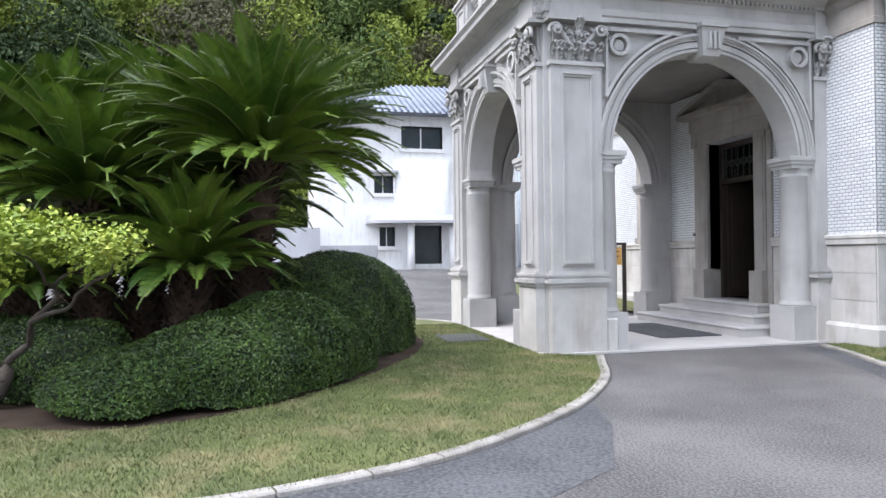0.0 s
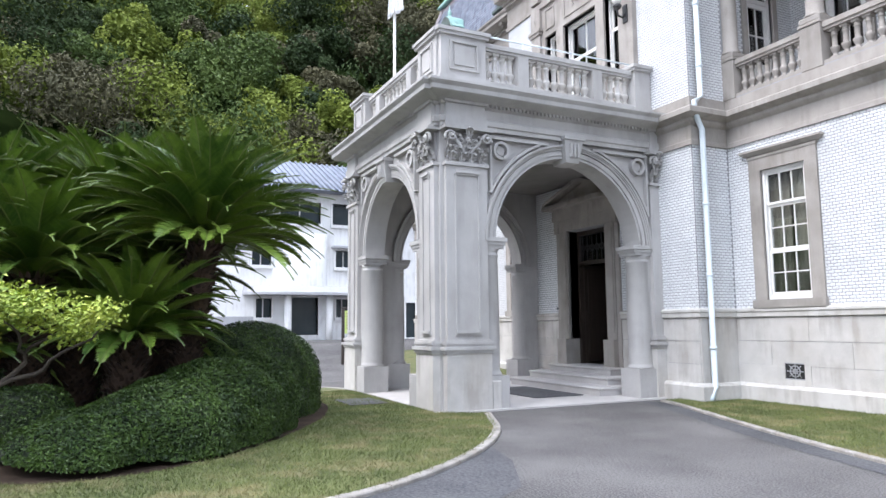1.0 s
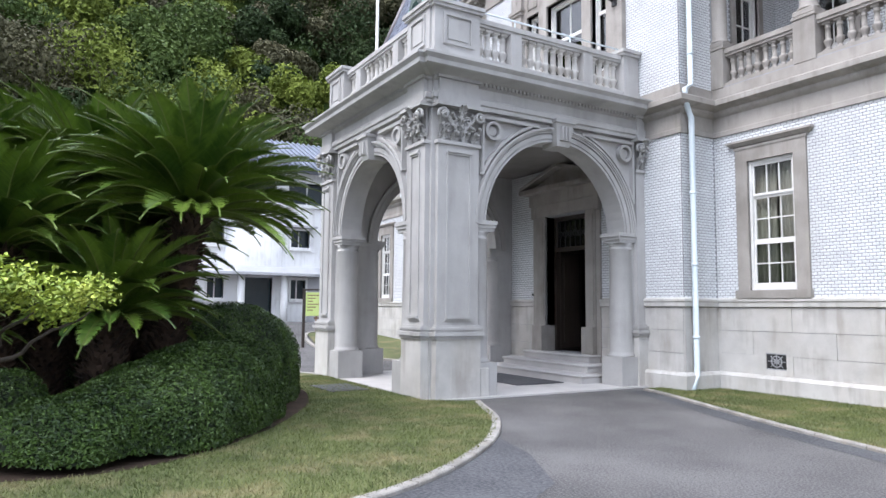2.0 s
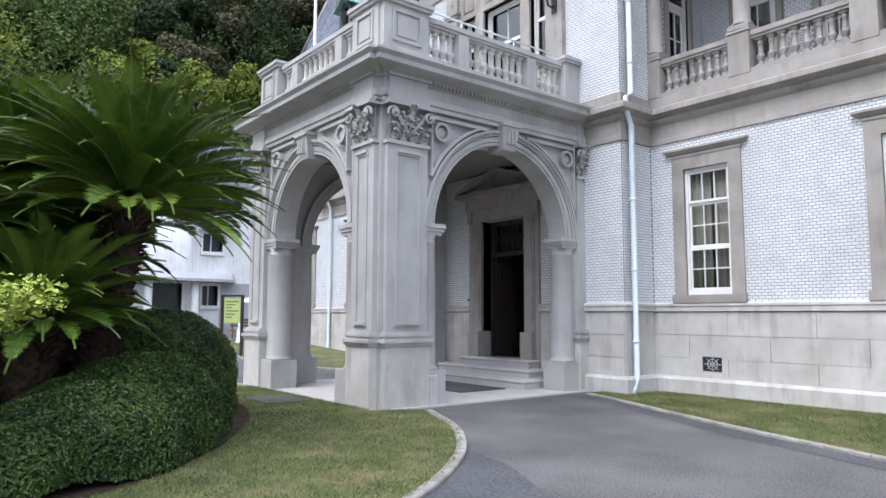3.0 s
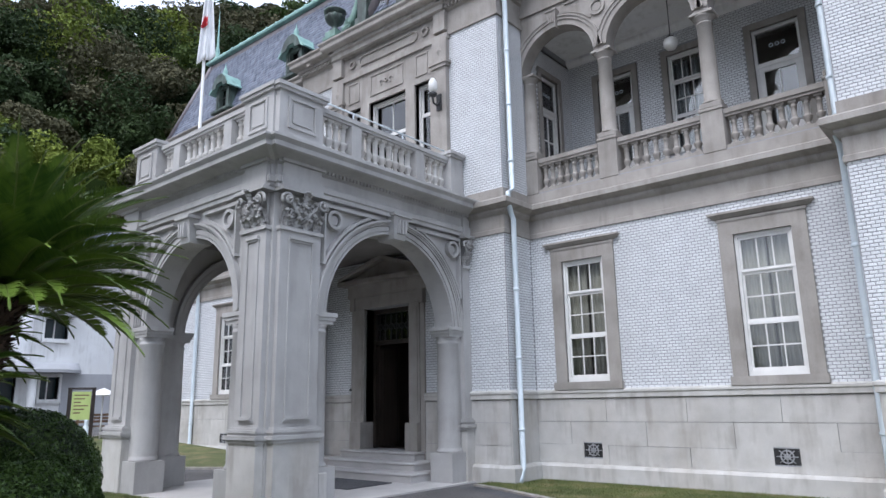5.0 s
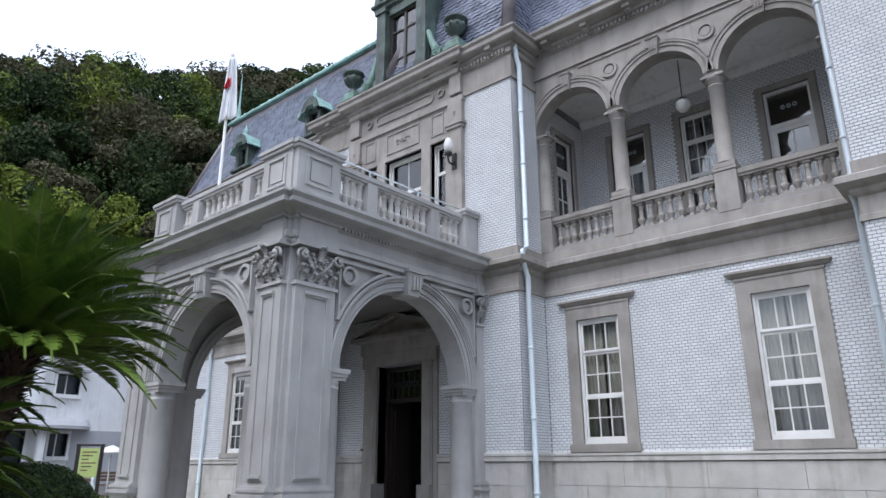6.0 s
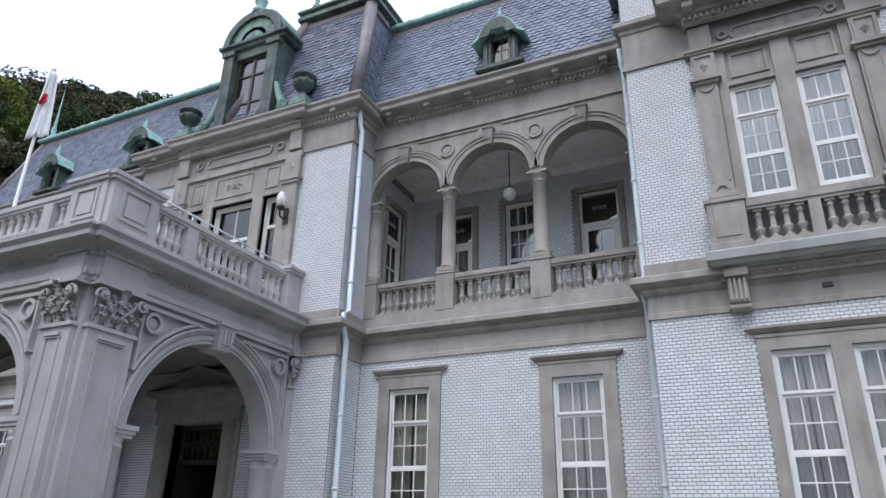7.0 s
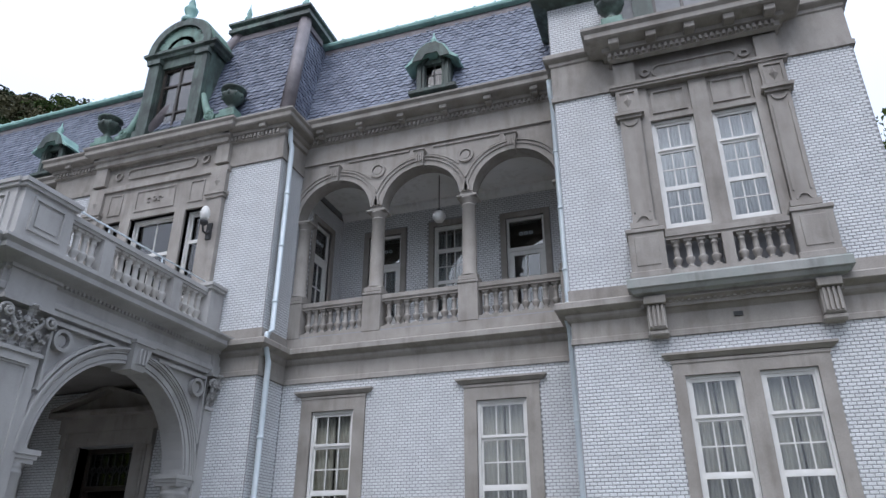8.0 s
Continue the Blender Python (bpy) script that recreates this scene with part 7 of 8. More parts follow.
def cycad(base, head, length, n, seed, label, trunk_r=0.2, lift=0.0):
    rs = random.Random(seed)
    base, head = Vector(base), Vector(head)
    root = thing("cycad", base, label, "cycad palm", "cycads")
    # trunk, covered with old leaf bases
    bm = bmesh.new()
    mids = [base.lerp(head, t) + Vector((0.08 * math.sin(3 * t + seed), 0.06 * math.cos(2.3 * t + seed), 0)) * math.sin(math.pi * t) for t in (0, 0.25, 0.5, 0.75, 1.0)]
    tube(bm, mids, [trunk_r * 1.15, trunk_r, trunk_r * 0.95, trunk_r, trunk_r * 0.8], 12)
    axis = (head - base)
    ring_n = int(axis.length / 0.05)
    for i in range(ring_n):
        t = (i + 0.5) / ring_n
        c = base.lerp(head, t) + Vector((0.08 * math.sin(3 * t + seed), 0.06 * math.cos(2.3 * t + seed), 0)) * math.sin(math.pi * t)
        for j in range(15):
            a = 2 * math.pi * (j + 0.5 * (i % 2)) / 15 + rs.uniform(-0.1, 0.1)
            out = Vector((math.cos(a), math.sin(a), 0))
            side = Vector((-math.sin(a), math.cos(a), 0))
            r = trunk_r * 0.95
            p = c + out * r
            q = p + out * rs.uniform(0.03, 0.12) + Vector((0, 0, rs.uniform(0.03, 0.14)))
            v = [bm.verts.new(p + side * 0.035), bm.verts.new(p - side * 0.035), bm.verts.new(p + Vector((0, 0, 0.05))), bm.verts.new(q)]
            bm.faces.new((v[0], v[1], v[3]))
            bm.faces.new((v[1], v[2], v[3]))
            bm.faces.new((v[2], v[0], v[3]))
    part("trunk", bm, BARK, root, "shaggy dark brown trunk")
    for i in range(n):
        t = (i + 0.5) / n
        elev = radians(85 - 72 * t ** 0.95 + rs.uniform(-8, 8)) + lift
        az = i * 2.39996 + rs.uniform(-0.2, 0.2)
        L = length * rs.uniform(0.86, 1.08) * (0.82 + 0.18 * math.sin(math.pi * min(1, t + 0.15)))
        key = (round(L / 0.12), 0 if t < 0.33 else 1 if t < 0.7 else 2, i % 2)
        if key not in FRONDS:
            FRONDS[key] = frond_mesh(key[0] * 0.12, (0.85, 1.05, 1.02)[key[1]] + 0.12 * key[2], len(FRONDS))
        ob = new("frond", FRONDS[key])
        ob.parent = root
        ob.location = head - base + Vector((math.cos(az), math.sin(az), 0)) * 0.05
        ob.rotation_euler = Euler((rs.uniform(-0.25, 0.25), -elev, az))
        ob.rotation_mode = "XYZ"
    return root


cycad((0.45, -4.35, 0.05), (1.18, -4.12, 2.62), 2.0, 120, 1, "tall cycad with a shaggy trunk and arching green fronds", 0.21)
cycad((0.9, -5.0, 0.05), (1.15, -4.95, 1.36), 1.5, 84, 2, "low cycad with a spreading crown of green fronds", 0.22)
cycad((0.5, -6.1, 0.05), (0.85, -6.12, 2.15), 1.8, 96, 3, "cycad with a fountain of arching green fronds", 0.24)
cycad((-0.8, -6.6, 0.05), (-0.6, -6.85, 2.85), 1.9, 84, 4, "tall cycad at the back of the clump", 0.24)
cycad((-0.6, -5.2, 0.05), (-0.45, -5.15, 3.0), 1.9, 96, 5, "tall cycad with bright young fronds at its top", 0.26)
cycad((-1.0, -4.5, 0.05), (-0.55, -4.5, 2.3), 1.8, 80, 6, "cycad behind the front trunk, fronds drooping", 0.24)
cycad((-2.0, -6.0, 0.05), (-1.9, -6.0, 3.5), 1.6, 84, 7, "highest cycad at the back of the clump", 0.26)
cycad((0.2, -5.6, 0.05), (0.25, -5.6, 1.35), 1.35, 70, 8, "low cycad deep in the clump", 0.24)
cycad((-0.2, -4.75, 0.05), (0.1, -4.75, 1.75), 1.4, 70, 9, "half-hidden cycad between the tall trunks", 0.26)
cycad((0.6, -7.3, 0.05), (0.75, -7.35, 2.5), 1.6, 80, 10, "cycad at the edge of the clump", 0.24)

cycad((0.7, -6.85, 0.05), (0.8, -6.85, 1.15), 1.4, 64, 11, "low cycad behind the maple, fronds spreading", 0.22)

# ---- young maple ----
maple = thing("maple_tree", (2.0, -6.75, 0.07), "small spreading maple with yellow-green leaves and a forked grey trunk", "tree")
limbs = [
    ([(2.0, -6.75, 0.05), (2.02, -6.72, 0.35), (2.12, -6.6, 0.62), (2.35, -6.4, 0.9), (2.55, -6.2, 1.25), (2.75, -6.0, 1.5)], [0.10, 0.075, 0.06, 0.045, 0.03, 0.014]),
    ([(2.02, -6.72, 0.3), (1.95, -6.95, 0.7), (2.05, -7.05, 1.05), (2.3, -7.0, 1.4), (2.6, -6.8, 1.65)], [0.07, 0.055, 0.045, 0.03, 0.012]),
    ([(2.35, -6.4, 0.9), (2.7, -6.05, 1.12), (3.05, -5.7, 1.35), (3.3, -5.5, 1.5)], [0.04, 0.03, 0.02, 0.008]),
    ([(2.55, -6.2, 1.25), (2.9, -6.3, 1.45), (3.2, -6.3, 1.6)], [0.028, 0.02, 0.008]),
    ([(2.3, -7.0, 1.4), (2.7, -7.2, 1.6), (3.0, -7.1, 1.7)], [0.028, 0.018, 0.008]),
    ([(2.05, -7.05, 1.05), (2.5, -7.2, 1.2), (2.9, -7.05, 1.25)], [0.03, 0.02, 0.008]),
]
for pts, rad in limbs:
    bm = bmesh.new()
    fine = []
    for (x0, y0, z0), (x1, y1, z1), r0, r1 in zip(pts, pts[1:], rad, rad[1:]):
        fine += [(x0 + (x1 - x0) * t, y0 + (y1 - y0) * t, z0 + (z1 - z0) * t, r0 + (r1 - r0) * t) for t in (0, 0.34, 0.67)]
    fine.append((*pts[-1], rad[-1]))
    tube(bm, [(x + 0.1 * min(1, z) + 0.05 * math.sin(9 * z), y + 0.22 * min(1, z) + 0.05 * math.sin(13 * z + x * 5), z + 0.03 * math.sin(11 * x)) for x, y, z, r in fine], [r * (0.95 if z < 0.5 else 0.62) for x, y, z, r in fine], 8)
    part("limb" if rad[0] < 0.09 else "trunk", bm, MAPLE_BARK, maple)
rs = np.random.RandomState(21)
cs = []
for x, y, z, rx, ry, rz, n in ((2.75, -6.0, 1.58, 0.5, 0.45, 0.13, 700), (3.25, -5.55, 1.56, 0.34, 0.26, 0.10, 380), (2.5, -6.5, 1.72, 0.55, 0.45, 0.13, 800), (3.1, -6.35, 1.62, 0.42, 0.36, 0.11, 520),
                               (2.7, -6.9, 1.74, 0.5, 0.42, 0.14, 700), (3.0, -7.1, 1.40, 0.4, 0.3, 0.10, 380), (2.85, -6.7, 1.3, 0.35, 0.3, 0.08, 260), (2.9, -5.75, 1.36, 0.3, 0.22, 0.07, 200)):
    u = rs.normal(0, 1, (n, 3))
    u /= np.linalg.norm(u, axis=1)[:, None]
    cs.append(np.array([x, y, z]) + u * rs.uniform(0.3, 1.0, (n, 1)) * np.array([rx * 1.2, ry * 1.2, rz * 1.7]) + np.array([0, 0, 1]) * 0.05 * np.sin(9 * u[:, :1] + 7 * u[:, 1:2]))
cs = np.concatenate(cs) + np.array([0.05, 0.2, 0.08])
v, f = leaf_cards(rs, cs, np.tile([0.1, -0.1, 1.0], (len(cs), 1)), 0.066, 0.5, 0.7)
spread("leaves", MAPLE_LEAF, v, f, maple, "small yellow-green leaves in flat layers")

# ---- grass ----
def in_poly(x, y, poly):
    inside = np.zeros(len(x), bool)
    j = len(poly) - 1
    for i in range(len(poly)):
        xi, yi, xj, yj = poly[i].x, poly[i].y, poly[j].x, poly[j].y
        c = ((yi > y) != (yj > y)) & (x < (xj - xi) * (y - yi) / (yj - yi + 1e-12) + xi)
        inside ^= c
        j = i
    return inside


def grass(name, poly, hole, n, z, seed, label, box_):
    rs = np.random.RandomState(seed)
    x, y = rs.uniform(box_[0], box_[1], n), rs.uniform(box_[2], box_[3], n)
    ok = in_poly(x, y, poly)
    if hole:
        ok &= ~in_poly(x, y, hole)
    x, y = x[ok], y[ok]
    n = len(x)
    a = rs.uniform(0, 2 * math.pi, n)
    h = rs.uniform(0.018, 0.045, n)
    lean = rs.normal(0, 0.02, (n, 2))
    w = rs.uniform(0.003, 0.006, n)
    v = np.stack([np.stack([x - np.cos(a) * w, y - np.sin(a) * w, np.full(n, z)], 1), np.stack([x + np.cos(a) * w, y + np.sin(a) * w, np.full(n, z)], 1), np.stack([x + lean[:, 0], y + lean[:, 1], z + h], 1)], 1).reshape(-1, 3)
    ob = spread(name, BLADE, v, [(3 * i, 3 * i + 1, 3 * i + 2) for i in range(n)], None, label)
    return tagged(ob, "", "grass")


grass("grass", edge + [Vector((0.15, -0.2, 0))], loop, 215000, 0.03, 31, "short dry-tipped lawn grass", (-4.5, 5.4, -7.6, 0.6))
grass("grass", e2 + [Vector((24, 4.86, 0)), Vector((RP[0] - 0.14, 4.86, 0)), Vector((RP[0] - 0.14, W - 0.14, 0)), Vector((PAV[1] + 0.14, W - 0.14, 0)), Vector((0.62, 4.86, 0))], None, 90000, 0.03, 32, "short lawn grass along the wing", (0.6, 8.5, 1.6, 5.9))


# ---- annex, beyond the drive ----
AX, AG = -22.0, 0.85
ANNEX = thing("annex_house", (AX, 4.0, AG), "white plastered two-storey annex with grey tiled roof and entrance canopy", "house")
ROOFTILE = material("grey_blue_roof_tile", (0.10, 0.12, 0.16), (0.20, 0.22, 0.27), 0.45, 2, 40, 0.2, by_object=0.3)
DARKGLASS = material("dim_annex_door", (0.018, 0.03, 0.036), (0.035, 0.05, 0.055), 0.25, 2, 20, 0.0)
GREYWALL = material("grey_cement_wall", (0.36, 0.36, 0.37), (0.50, 0.50, 0.51), 0.85, 0.8, 50, 0.2, stain=(0.28, 0.27, 0.26), stain_scale=0.5, stain_amount=0.5)
ma = side_map(AX, 1)
low = [(0.83, 1.57, 1.95, 2.85), (2.46, 3.82, 1.1, 2.92), (4.72, 5.45, 1.95, 2.85), (8.45, 9.15, 0.9, 2.7)]
mid = [(4.68, 5.6, 4.43, 5.26), (0.6, 1.5, 4.43, 5.26)]
top = [(1.9, 3.9, 6.55, 7.62), (4.5, 6.5, 6.55, 7.62), (9.0, 11.0, 6.55, 7.62)]
bm = bmesh.new()
wall_with_holes(bm, -2.0, 16.0, 0.3, 8.1, low + mid + top, ma, 0.4)
bmesh.ops.remove_doubles(bm, verts=bm.verts, dist=0.0005)
part("wall", bm, PLASTER, ANNEX)
for y0 in (15.6, -2.0):
    bm = bmesh.new()
    box(bm, AX - 9, AX - 0.4, y0, y0 + 0.4, 0.3, 8.1)
    part("end_wall", bm, PLASTER, ANNEX)
bm = bmesh.new()
mbox(bm, ma, -2.0, 0.73, -0.01, 0.04, 0.3, 2.0)
part("lower_wall", bm, GREYWALL, ANNEX, "grey cement lower wall")
for a, b, z in ((5.56, 8.4, 3.0), (9.2, 16.0, 2.9)):
    bm = bmesh.new()
    mbox(bm, ma, a, b, -0.01, 0.04, 0.3, z)
    part("lower_wall", bm, GREYWALL, ANNEX, "grey cement lower wall")
for h in low + mid + top:
    door_h = h[2] < 1.2
    bm = bmesh.new()
    mbox(bm, ma, h[0], h[1], -0.3, -0.25, h[2], h[3])
    w = part("door" if door_h else "window", bm, DARKGLASS, ANNEX, "dark double door" if door_h else "dark window")
    bm = bmesh.new()
    for a, b in ((h[0] - 0.1, h[0]), (h[1], h[1] + 0.1)):
        mbox(bm, ma, a, b, -0.25, 0.08, h[2] - 0.1, h[3] + 0.1)
    if not door_h:
        mbox(bm, ma, h[0] - 0.1, h[1] + 0.1, -0.25, 0.14, h[2] - 0.16, h[2] - 0.001)
        mbox(bm, ma, (h[0] + h[1]) / 2 - 0.025, (h[0] + h[1]) / 2 + 0.025, -0.26, -0.2, h[2], h[3])
    mbox(bm, ma, h[0] - 0.001, h[1] + 0.001, -0.25, 0.08, h[3], h[3] + 0.1)
    part("frame", bm, PLASTER, w)
for y0, y1, z in ((4.45, 5.85, 5.37), (0.4, 1.7, 5.37)):
    bm = bmesh.new()
    mbox(bm, ma, y0, y1, -0.02, 0.5, z, z + 0.09)
    part("hood", bm, GREYWALL, ANNEX, "thin concrete window hood")
# canopy over the entrance, rounded at its ends
bm = bmesh.new()
prof = [(0.2, 0.0)] + [(0.2 + 1.0 * (1 - math.cos(radians(a))), 1.0 * math.sin(radians(a))) for a in range(15, 91, 15)] + [(5.2 + 1.0 * math.sin(radians(a)), 1.0 * math.cos(radians(a))) for a in range(0, 91, 15)]
lo = [bm.verts.new(ma(u, d * 1.2, 3.0)) for u, d in prof]
hi2 = [bm.verts.new(ma(u, d * 1.2, 3.12)) for u, d in prof]
hi3 = [bm.verts.new(ma(0.06 + u * 0.98, d * 0.8, 3.42)) for u, d in prof]
for a, b in ((lo, hi2), (hi2, hi3)):
    for i in range(len(prof) - 1):
        bm.faces.new((a[i], a[i + 1], b[i + 1], b[i]))
bm.faces.new(lo)
bm.faces.new(hi3)
part("canopy", bm, GREYWALL, ANNEX, "rounded grey entrance canopy")
for y in (2.2, 4.2):
    bm = bmesh.new()
    lathe(bm, [(0.17, 0.4), (0.17, 3.0)], 16, (AX + 0.7, y, 0))
    part("post", bm, PLASTER, ANNEX, "white round entrance post")
# drum-shaped stair bay
bm = bmesh.new()
for z0, z1 in ((3.4, 6.0),):
    rows = []
    for i in range(13):
        a = math.pi * i / 12
        rows.append([bm.verts.new((AX + 0.55 * math.sin(a), 2.9 + 1.35 * math.cos(a), z)) for z in (z0, z1)])
    for a, b in zip(rows, rows[1:]):
        f = bm.faces.new((a[0], b[0], b[1], a[1]))
        f.smooth = True
    bm.faces.new([r[1] for r in rows])
part("bay", bm, PLASTER, ANNEX, "curved white bay")
# roof: hipped, with tile rolls
bm = bmesh.new()
e = [(AX + 0.9, -2.6, 8.1), (AX + 0.9, 16.6, 8.1), (AX - 9.5, 16.6, 8.1), (AX - 9.5, -2.6, 8.1)]
r = [(AX - 4.3, 2.6, 10.6), (AX - 4.3, 11.4, 10.6)]
v = [bm.verts.new(c) for c in e + r]
for q in ((0, 1, 5, 4), (1, 2, 5), (2, 3, 4, 5), (3, 0, 4), (3, 2, 1, 0)):
    bm.faces.new([v[i] for i in q])
roof_a = part("roof", bm, ROOFTILE, ANNEX, "grey-blue tiled hipped roof")
bm = bmesh.new()
for i in range(64):
    y = -2.4 + i * 0.3
    t = 1.0 if 2.6 <= y <= 11.4 else max(0.0, (y + 2.6) / 5.2 if y < 2.6 else (16.6 - y) / 5.2)
    if t > 0.05:
        tube(bm, [(AX + 0.92, y, 8.14), (AX + 0.9 - 5.2 * t, y, 8.14 + 2.5 * t)], 0.055, 6)
ro = part("tile_roll", bm, ROOFTILE, roof_a)
tagged(ro, "", "", "", "stuff")
bm = bmesh.new()
tube(bm, [(AX + 0.1, 7.75, 0.8), (AX + 0.1, 7.75, 8.0)], 0.06, 8)
part("downpipe", bm, PIPE, ANNEX)
# low white wall beside the annex
bm = bmesh.new()
box(bm, AX + 0.4, AX + 0.8, -4.2, -1.95, 0.5, 2.8)
structure("wall_garden", bm, GREYWALL, "pale cement garden wall beside the annex")

# ---- things on the forecourt ----
SIGN_G = material("yellow_green_sign", (0.42, 0.52, 0.16), (0.52, 0.62, 0.22), 0.6, 3, 40, 0.0)
SIGN_O = material("orange_sign", (0.60, 0.34, 0.08), (0.72, 0.44, 0.14), 0.6, 3, 40, 0.0)
BENCHWOOD = material("weathered_brown_wood", (0.12, 0.07, 0.04), (0.24, 0.15, 0.09), 0.7, 4, 60, 0.2)


def sign_board(x, y, w, z0, z1, board, label, ang):
    s = thing("sign_board", (x, y, 0), label, "sign", "notice signs")
    g = rise(x, y)
    for k in (-1, 1):
        bm = bmesh.new()
        rbox(bm, -0.04, 0.04, k * (w / 2 + 0.06) - 0.05, k * (w / 2 + 0.06) + 0.05, g - 0.1, z1 + 0.06, 0.008)
        part("post", bm, DARKWOOD, s, local=True)
    bm = bmesh.new()
    rbox(bm, -0.03, 0.03, -w / 2, w / 2, z0, z1, 0.006)
    part("board", bm, board, s, local=True)
    bm = bmesh.new()
    rbox(bm, -0.045, 0.045, -w / 2 - 0.12, w / 2 + 0.12, z1 + 0.06, z1 + 0.12, 0.008)
    part("top_rail", bm, DARKWOOD, s, local=True)
    for i in range(6):
        bm = bmesh.new()
        zz = z1 - 0.12 - i * (z1 - z0 - 0.2) / 6
        box(bm, 0.031, 0.034, -w / 2 + 0.06, w / 2 - 0.06 - 0.1 * (i % 3), zz, zz + 0.035)
        part("writing_bar", bm, BENCHWOOD, s, local=True)
    s.rotation_euler = (0, 0, radians(ang))
    return s


sign_board(-12.2, 2.35, 0.5, 1.25, 2.05, SIGN_G, "tall yellow-green notice board on dark timber posts", -28)
sign_board(-6.1, 4.45, 0.26, 1.22, 1.66, SIGN_O, "small orange notice board on two dark posts", -35)
umb = thing("parasol", (-15.2, 4.3, rise(-15.2, 4.3)), "open white parasol beside a wooden bench", "parasol")
bm = bmesh.new()
tube(bm, [(-15.2, 4.3, 0.3), (-15.2, 4.3, 2.2)], 0.025, 8)
part("pole", bm, PAINT, umb)
bm = bmesh.new()
lathe(bm, [(0.55, 1.98), (0.56, 2.0), (0.35, 2.1), (0.1, 2.2), (0.02, 2.24)], 8, (-15.2, 4.3, 0), smooth=False)
part("canopy", bm, PAINT, umb)
bench = thing("bench", (-15.6, 4.4, rise(-15.6, 4.4)), "brown slatted wooden bench on the forecourt", "bench")
for i in range(4):
    bm = bmesh.new()
    rbox(bm, -15.8 + i * 0.11, -15.71 + i * 0.11, 3.7, 5.1, 0.95, 0.98, 0.005)
    part("seat_slat", bm, BENCHWOOD, bench)
for i in range(3):
    bm = bmesh.new()
    rbox(bm, -15.84, -15.81, 3.7, 5.1, 1.08 + i * 0.11, 1.16 + i * 0.11, 0.005)
    part("back_slat", bm, BENCHWOOD, bench)
for y in (3.8, 5.0):
    for x in (-15.82, -15.42):
        bm = bmesh.new()
        rbox(bm, x - 0.03, x + 0.03, y - 0.03, y + 0.03, 0.3, 1.4 if x < -15.6 else 0.95, 0.005)
        part("leg", bm, BENCHWOOD, bench)
post = thing("bollard", (-14.9, 3.7, rise(-14.9, 3.7)), "pale blue and white plastic bollard on the forecourt", "bollard")
bm = bmesh.new()
lathe(bm, [(0.13, 0), (0.13, 0.1), (0.1, 0.12), (0.09, 0.5), (0.05, 0.56), (0.06, 0.62), (0.07, 0.7), (0.03, 0.76)], 14, (-14.9, 3.7, rise(-14.9, 3.7)))
part("body", bm, PIPE, post)

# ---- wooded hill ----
# hill floor painted near black for the shade between tree crowns
HILL_SHADE = material("hill_floor_painted_shade", (0.008, 0.014, 0.004), (0.022, 0.034, 0.010), 0.95, 0.3, 2, 0.6, spec=0.0)
WOODS = [material("dark_evergreen_leaf", (0.013, 0.026, 0.009), (0.050, 0.076, 0.025), 0.7, 0.25, 1.2, 0.0, by_island=0.16, spec=0.15),
         material("mid_green_leaf", (0.026, 0.048, 0.012), (0.098, 0.140, 0.034), 0.7, 0.25, 1.2, 0.0, by_island=0.16, spec=0.15),
         material("yellow_green_bamboo_leaf", (0.060, 0.090, 0.014), (0.22, 0.26, 0.045), 0.7, 0.25, 1.2, 0.0, by_island=0.16, spec=0.15),
         material("olive_brown_leaf", (0.038, 0.040, 0.020), (0.12, 0.112, 0.06), 0.7, 0.25, 1.2, 0.0, by_island=0.16, spec=0.15)]
HC = (8.7, -6.5)
CREST = [(-40, 27), (0, 28), (30, 31), (46, 31.3), (52, 31.9), (57, 31.7), (60, 31.2), (63, 30.1), (70, 29.7), (73, 29.2), (77, 28.0), (90, 27), (110, 26), (150, 20), (180, 14)]


def crest(az):
    for (a, b), (c, d) in zip(CREST, CREST[1:]):
        if a <= az <= c:
            return b + (d - b) * (az - a) / (c - a)
    return 14.0


def hill(az, r):
    r0, r1 = 40.0, 100.0
    top_z = r1 * math.tan(radians(crest(az))) - 4.3
    t = min(1.0, max(0.0, (r - r0) / (r1 - r0)))
    return 0.8 + top_z * t ** 0.95


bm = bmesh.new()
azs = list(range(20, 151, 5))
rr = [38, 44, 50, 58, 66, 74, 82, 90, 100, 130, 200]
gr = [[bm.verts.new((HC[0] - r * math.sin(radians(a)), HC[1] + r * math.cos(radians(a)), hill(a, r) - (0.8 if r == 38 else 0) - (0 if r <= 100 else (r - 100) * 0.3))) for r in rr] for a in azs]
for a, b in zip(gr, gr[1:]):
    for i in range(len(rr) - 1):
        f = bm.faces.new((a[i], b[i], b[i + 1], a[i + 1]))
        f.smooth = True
structure("ground_hill", bm, HILL_SHADE, "steep wooded hillside behind the house", "hill")
rs = np.random.RandomState(5)
fields = [([], []) for _ in WOODS]
trees = []
tries = 0
ridge = [(40 + 1.25 * k, 99.5 + 1.5 * (k % 2)) for k in range(68)]
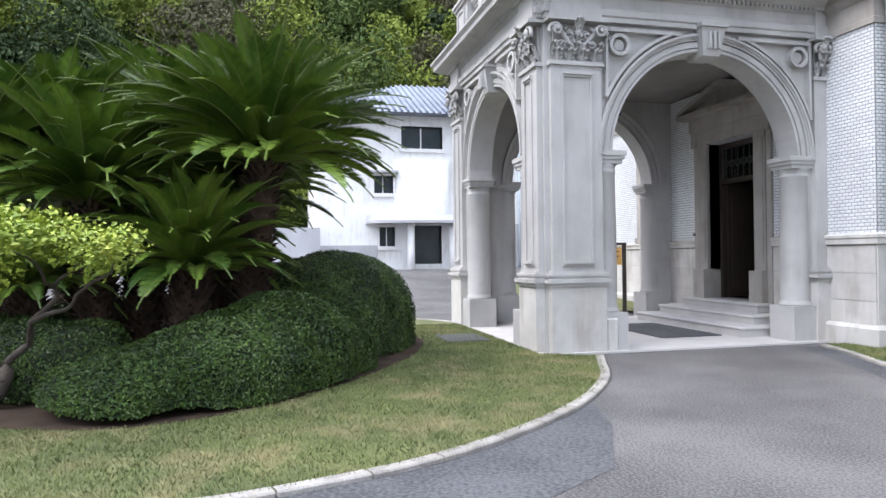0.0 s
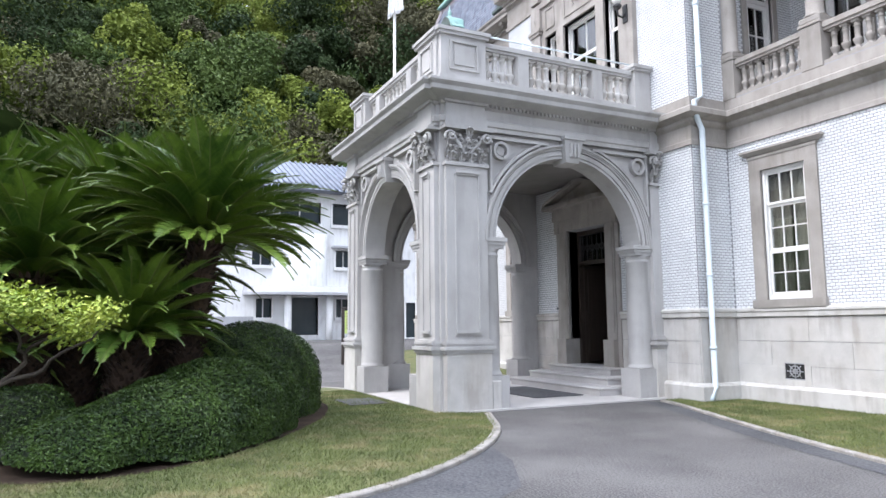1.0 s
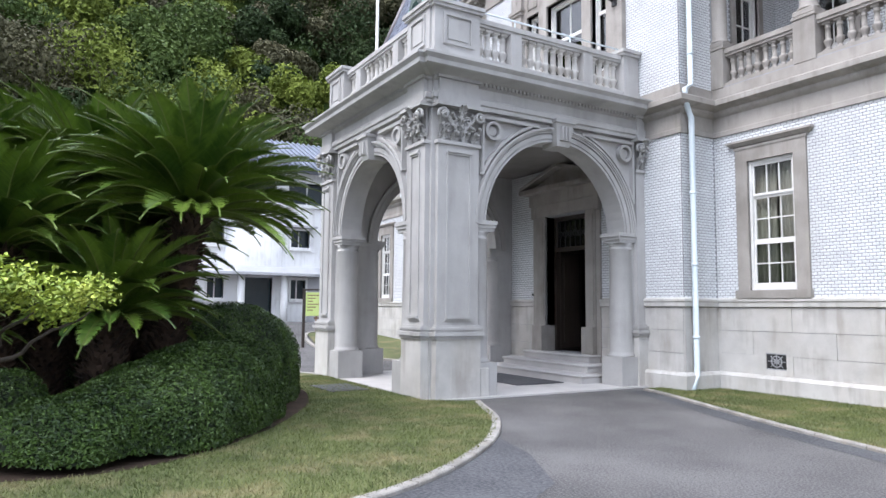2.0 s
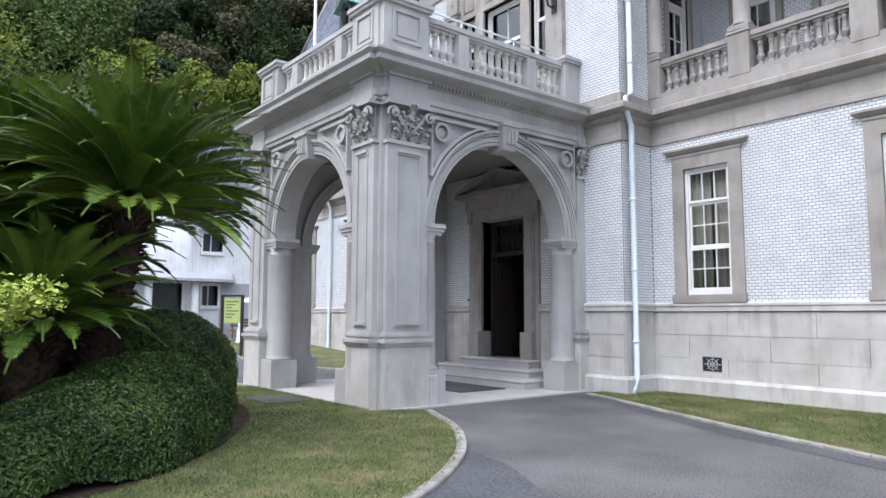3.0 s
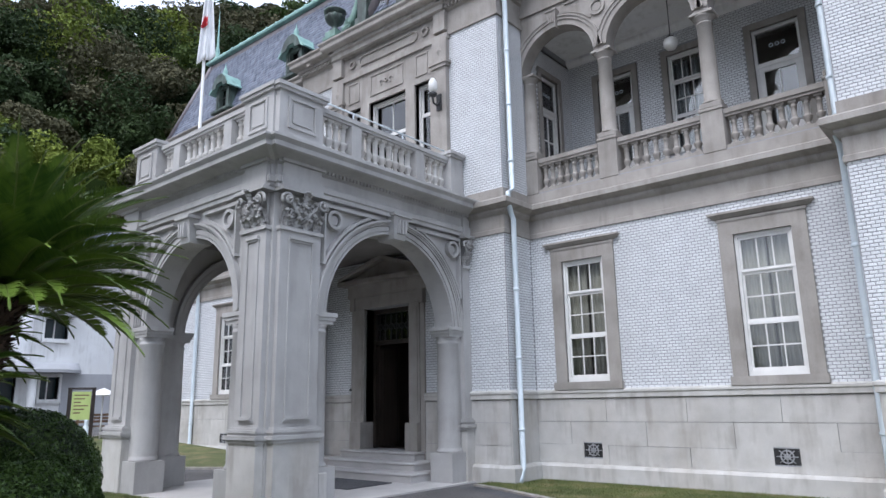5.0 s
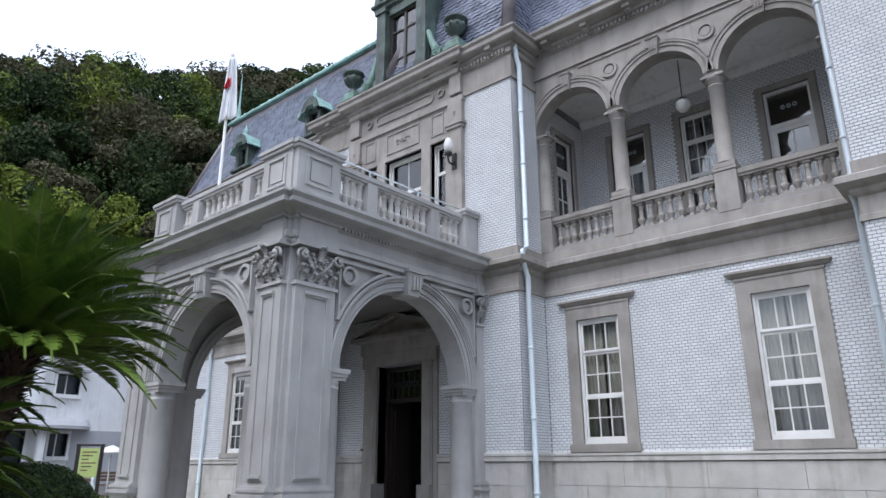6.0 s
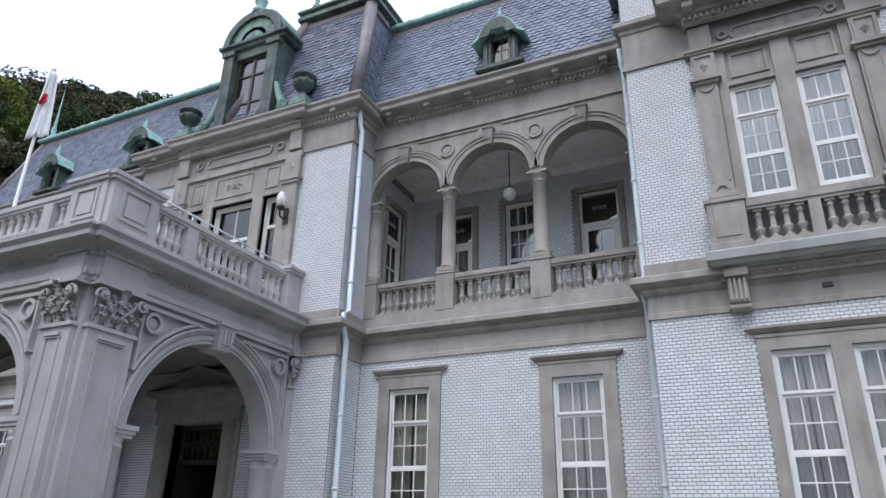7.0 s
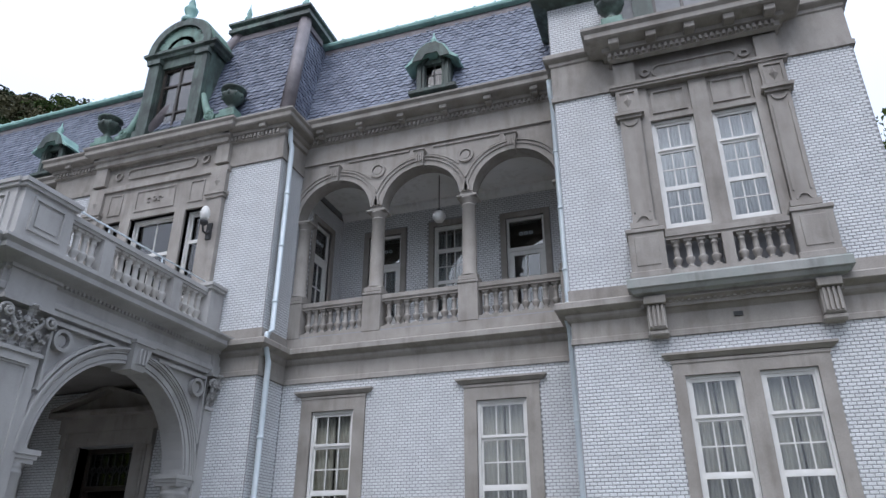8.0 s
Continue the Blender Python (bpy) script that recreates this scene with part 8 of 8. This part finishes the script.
while len(trees) < 520 and tries < 20000:
    on_ridge = tries < len(ridge)
    az, r = ridge[tries] if on_ridge else (rs.uniform(34, 125), 40 + 57 * rs.rand() ** 0.9)
    tries += 1
    x, y = HC[0] - r * math.sin(radians(az)), HC[1] + r * math.cos(radians(az))
    size = rs.uniform(2.4, 5.4) * (1 + 0.15 * (r - 40) / 60)
    if on_ridge:
        size = rs.uniform(2.0, 2.7)
    head = r * math.tan(radians(crest(az) + 1.0)) + 1.5 - hill(az, r)
    if on_ridge or all((x - a) ** 2 + (y - b) ** 2 > (0.53 * (size + c)) ** 2 for a, b, c in trees):
        trees.append((x, y, size))
        z = hill(az, r)
        tone = noise.noise(Vector((x * 0.06, y * 0.06, z * 0.06))) + rs.normal(0, 0.45) + 0.5 * min(1.0, max(0.0, (az - 78) / 10)) - 0.18
        kind = 2 if tone > 0.34 else 1 if tone > -0.04 else 0 if tone > -0.45 else 3
        tall = min(size * rs.uniform(0.9, 1.5), max(1.2, (head - 0.45 * size) / 1.65))
        nc = rs.randint(9, 15)
        cl = rs.normal(0, 1, (nc, 3))
        cl /= np.linalg.norm(cl, axis=1)[:, None]
        cl[:, 2] = np.abs(cl[:, 2]) * 1.0 - 0.15
        cc = np.array([x, y, z + tall * 0.75]) + cl * np.array([size, size, tall]) * rs.uniform(0.45, 0.9, (nc, 1))
        per = 190 if r < 75 else 95
        u = rs.normal(0, 1, (nc, per, 3))
        u /= np.linalg.norm(u, axis=2)[:, :, None]
        u[:, :, 2] = u[:, :, 2] * 0.8 + 0.15
        rad = size * rs.uniform(0.30, 0.48, (nc, 1, 1))
        pos = cc[:, None, :] + u * rad * rs.uniform(0.75, 1.05, (nc, per, 1))
        ve, fa = leaf_cards(rs, pos.reshape(-1, 3), u.reshape(-1, 3), 0.32 + 0.005 * (r - 40), 0.2, 0.62)
        fv, ff = fields[kind]
        base_i = sum(len(q) for q in fv)
        fv.append(ve)
        ff.extend([tuple(i + base_i for i in q) for q in fa])
for (fv, ff), mt_, nm in zip(fields, WOODS, ("dark evergreen woods on the hillside", "mid-green woods on the hillside", "yellow-green bamboo and young leaves on the hillside", "olive-brown turning woods on the hillside")):
    if fv:
        tagged(spread("woods", mt_, np.concatenate(fv), ff, None, nm), "", "woods")
# one tree beyond the corner pavilion
tz = thing("tree", (21.5, 26.0, 0.0), "dense evergreen tree beyond the corner pavilion", "tree")
bm = bmesh.new()
tube(bm, [(21.5, 26, 0), (21.6, 26.1, 8), (21.4, 26, 16)], [0.5, 0.4, 0.15], 10)
for k in range(7):
    a = k * 0.9
    tube(bm, [(21.5, 26, 7 + k), (21.5 + 2 * math.cos(a), 26 + 2 * math.sin(a), 9.5 + k), (21.5 + 3.4 * math.cos(a), 26 + 3.4 * math.sin(a), 11 + k)], [0.18, 0.1, 0.03], 6)
part("trunk", bm, MAPLE_BARK, tz)
cl = rs.normal(0, 1, (44, 3))
cl /= np.linalg.norm(cl, axis=1)[:, None]
cc = np.array([21.5, 26.0, 14.5]) + cl * np.array([4.0, 4.0, 7.5]) * rs.uniform(0.4, 1.0, (44, 1))
u = rs.normal(0, 1, (44, 150, 3))
u /= np.linalg.norm(u, axis=2)[:, :, None]
pos = cc[:, None, :] + u * rs.uniform(0.9, 1.5, (44, 1, 1)) * rs.uniform(0.75, 1.05, (44, 150, 1))
ve, fa = leaf_cards(rs, pos.reshape(-1, 3), u.reshape(-1, 3), 0.34, 0.6, 0.6)
spread("crown", WOODS[1], ve, fa, tz, "uneven dark green crown")


# ---- tiles and base blocks, piece by piece ----
rng = random.Random(11)
picked = 0
for parent, axis, plane, sign, rects in TILE_FIELDS:
    m = front_map(plane) if axis == "y" else side_map(plane, sign)
    # the stretch of each main wall that the drive passes nearest is laid tile by tile
    near = []
    if parent in (wall_right_wing, wall_right_pavilion, wall_central_pavilion) and axis == "y":
        lo, hi_ = {wall_right_wing: (2.9, 5.2), wall_right_pavilion: (7.42, 8.9), wall_central_pavilion: (-0.3, 1.1)}[parent]
        near = [r for r in rects if lo < r[0] and r[1] < hi_ and 1.7 < r[2] < 4.6][:280]
    rest = [r for r in rects if r not in near] if near else rects
    tile_skin(parent, m, rest, rng)
    for a, b, c, d in near:
        piece("tile", tile_piece_mesh(b - a, d - c, "y"), parent, m((a + b) / 2, 0, (c + d) / 2), (rng.uniform(-0.006, 0.006), 0, 0))
for parent, a, b, y, z0, z1, vents in BLOCKS:
    bm = bmesh.new()
    holes = [v for v in vents if v[0] < b and v[1] > a and v[2] < z1 and v[3] > z0]
    m = front_map(y)
    cut = [(max(h[0], a), min(h[1], b), max(h[2], z0), min(h[3], z1)) for h in holes]
    wall_with_holes(bm, a + 0.004, b - 0.004, z0 + 0.004, z1 - 0.004, cut, m, 0.02)
    bmesh.ops.translate(bm, vec=(0, -0.035, 0), verts=bm.verts)
    part("block", bm, STONE_BASE, parent)
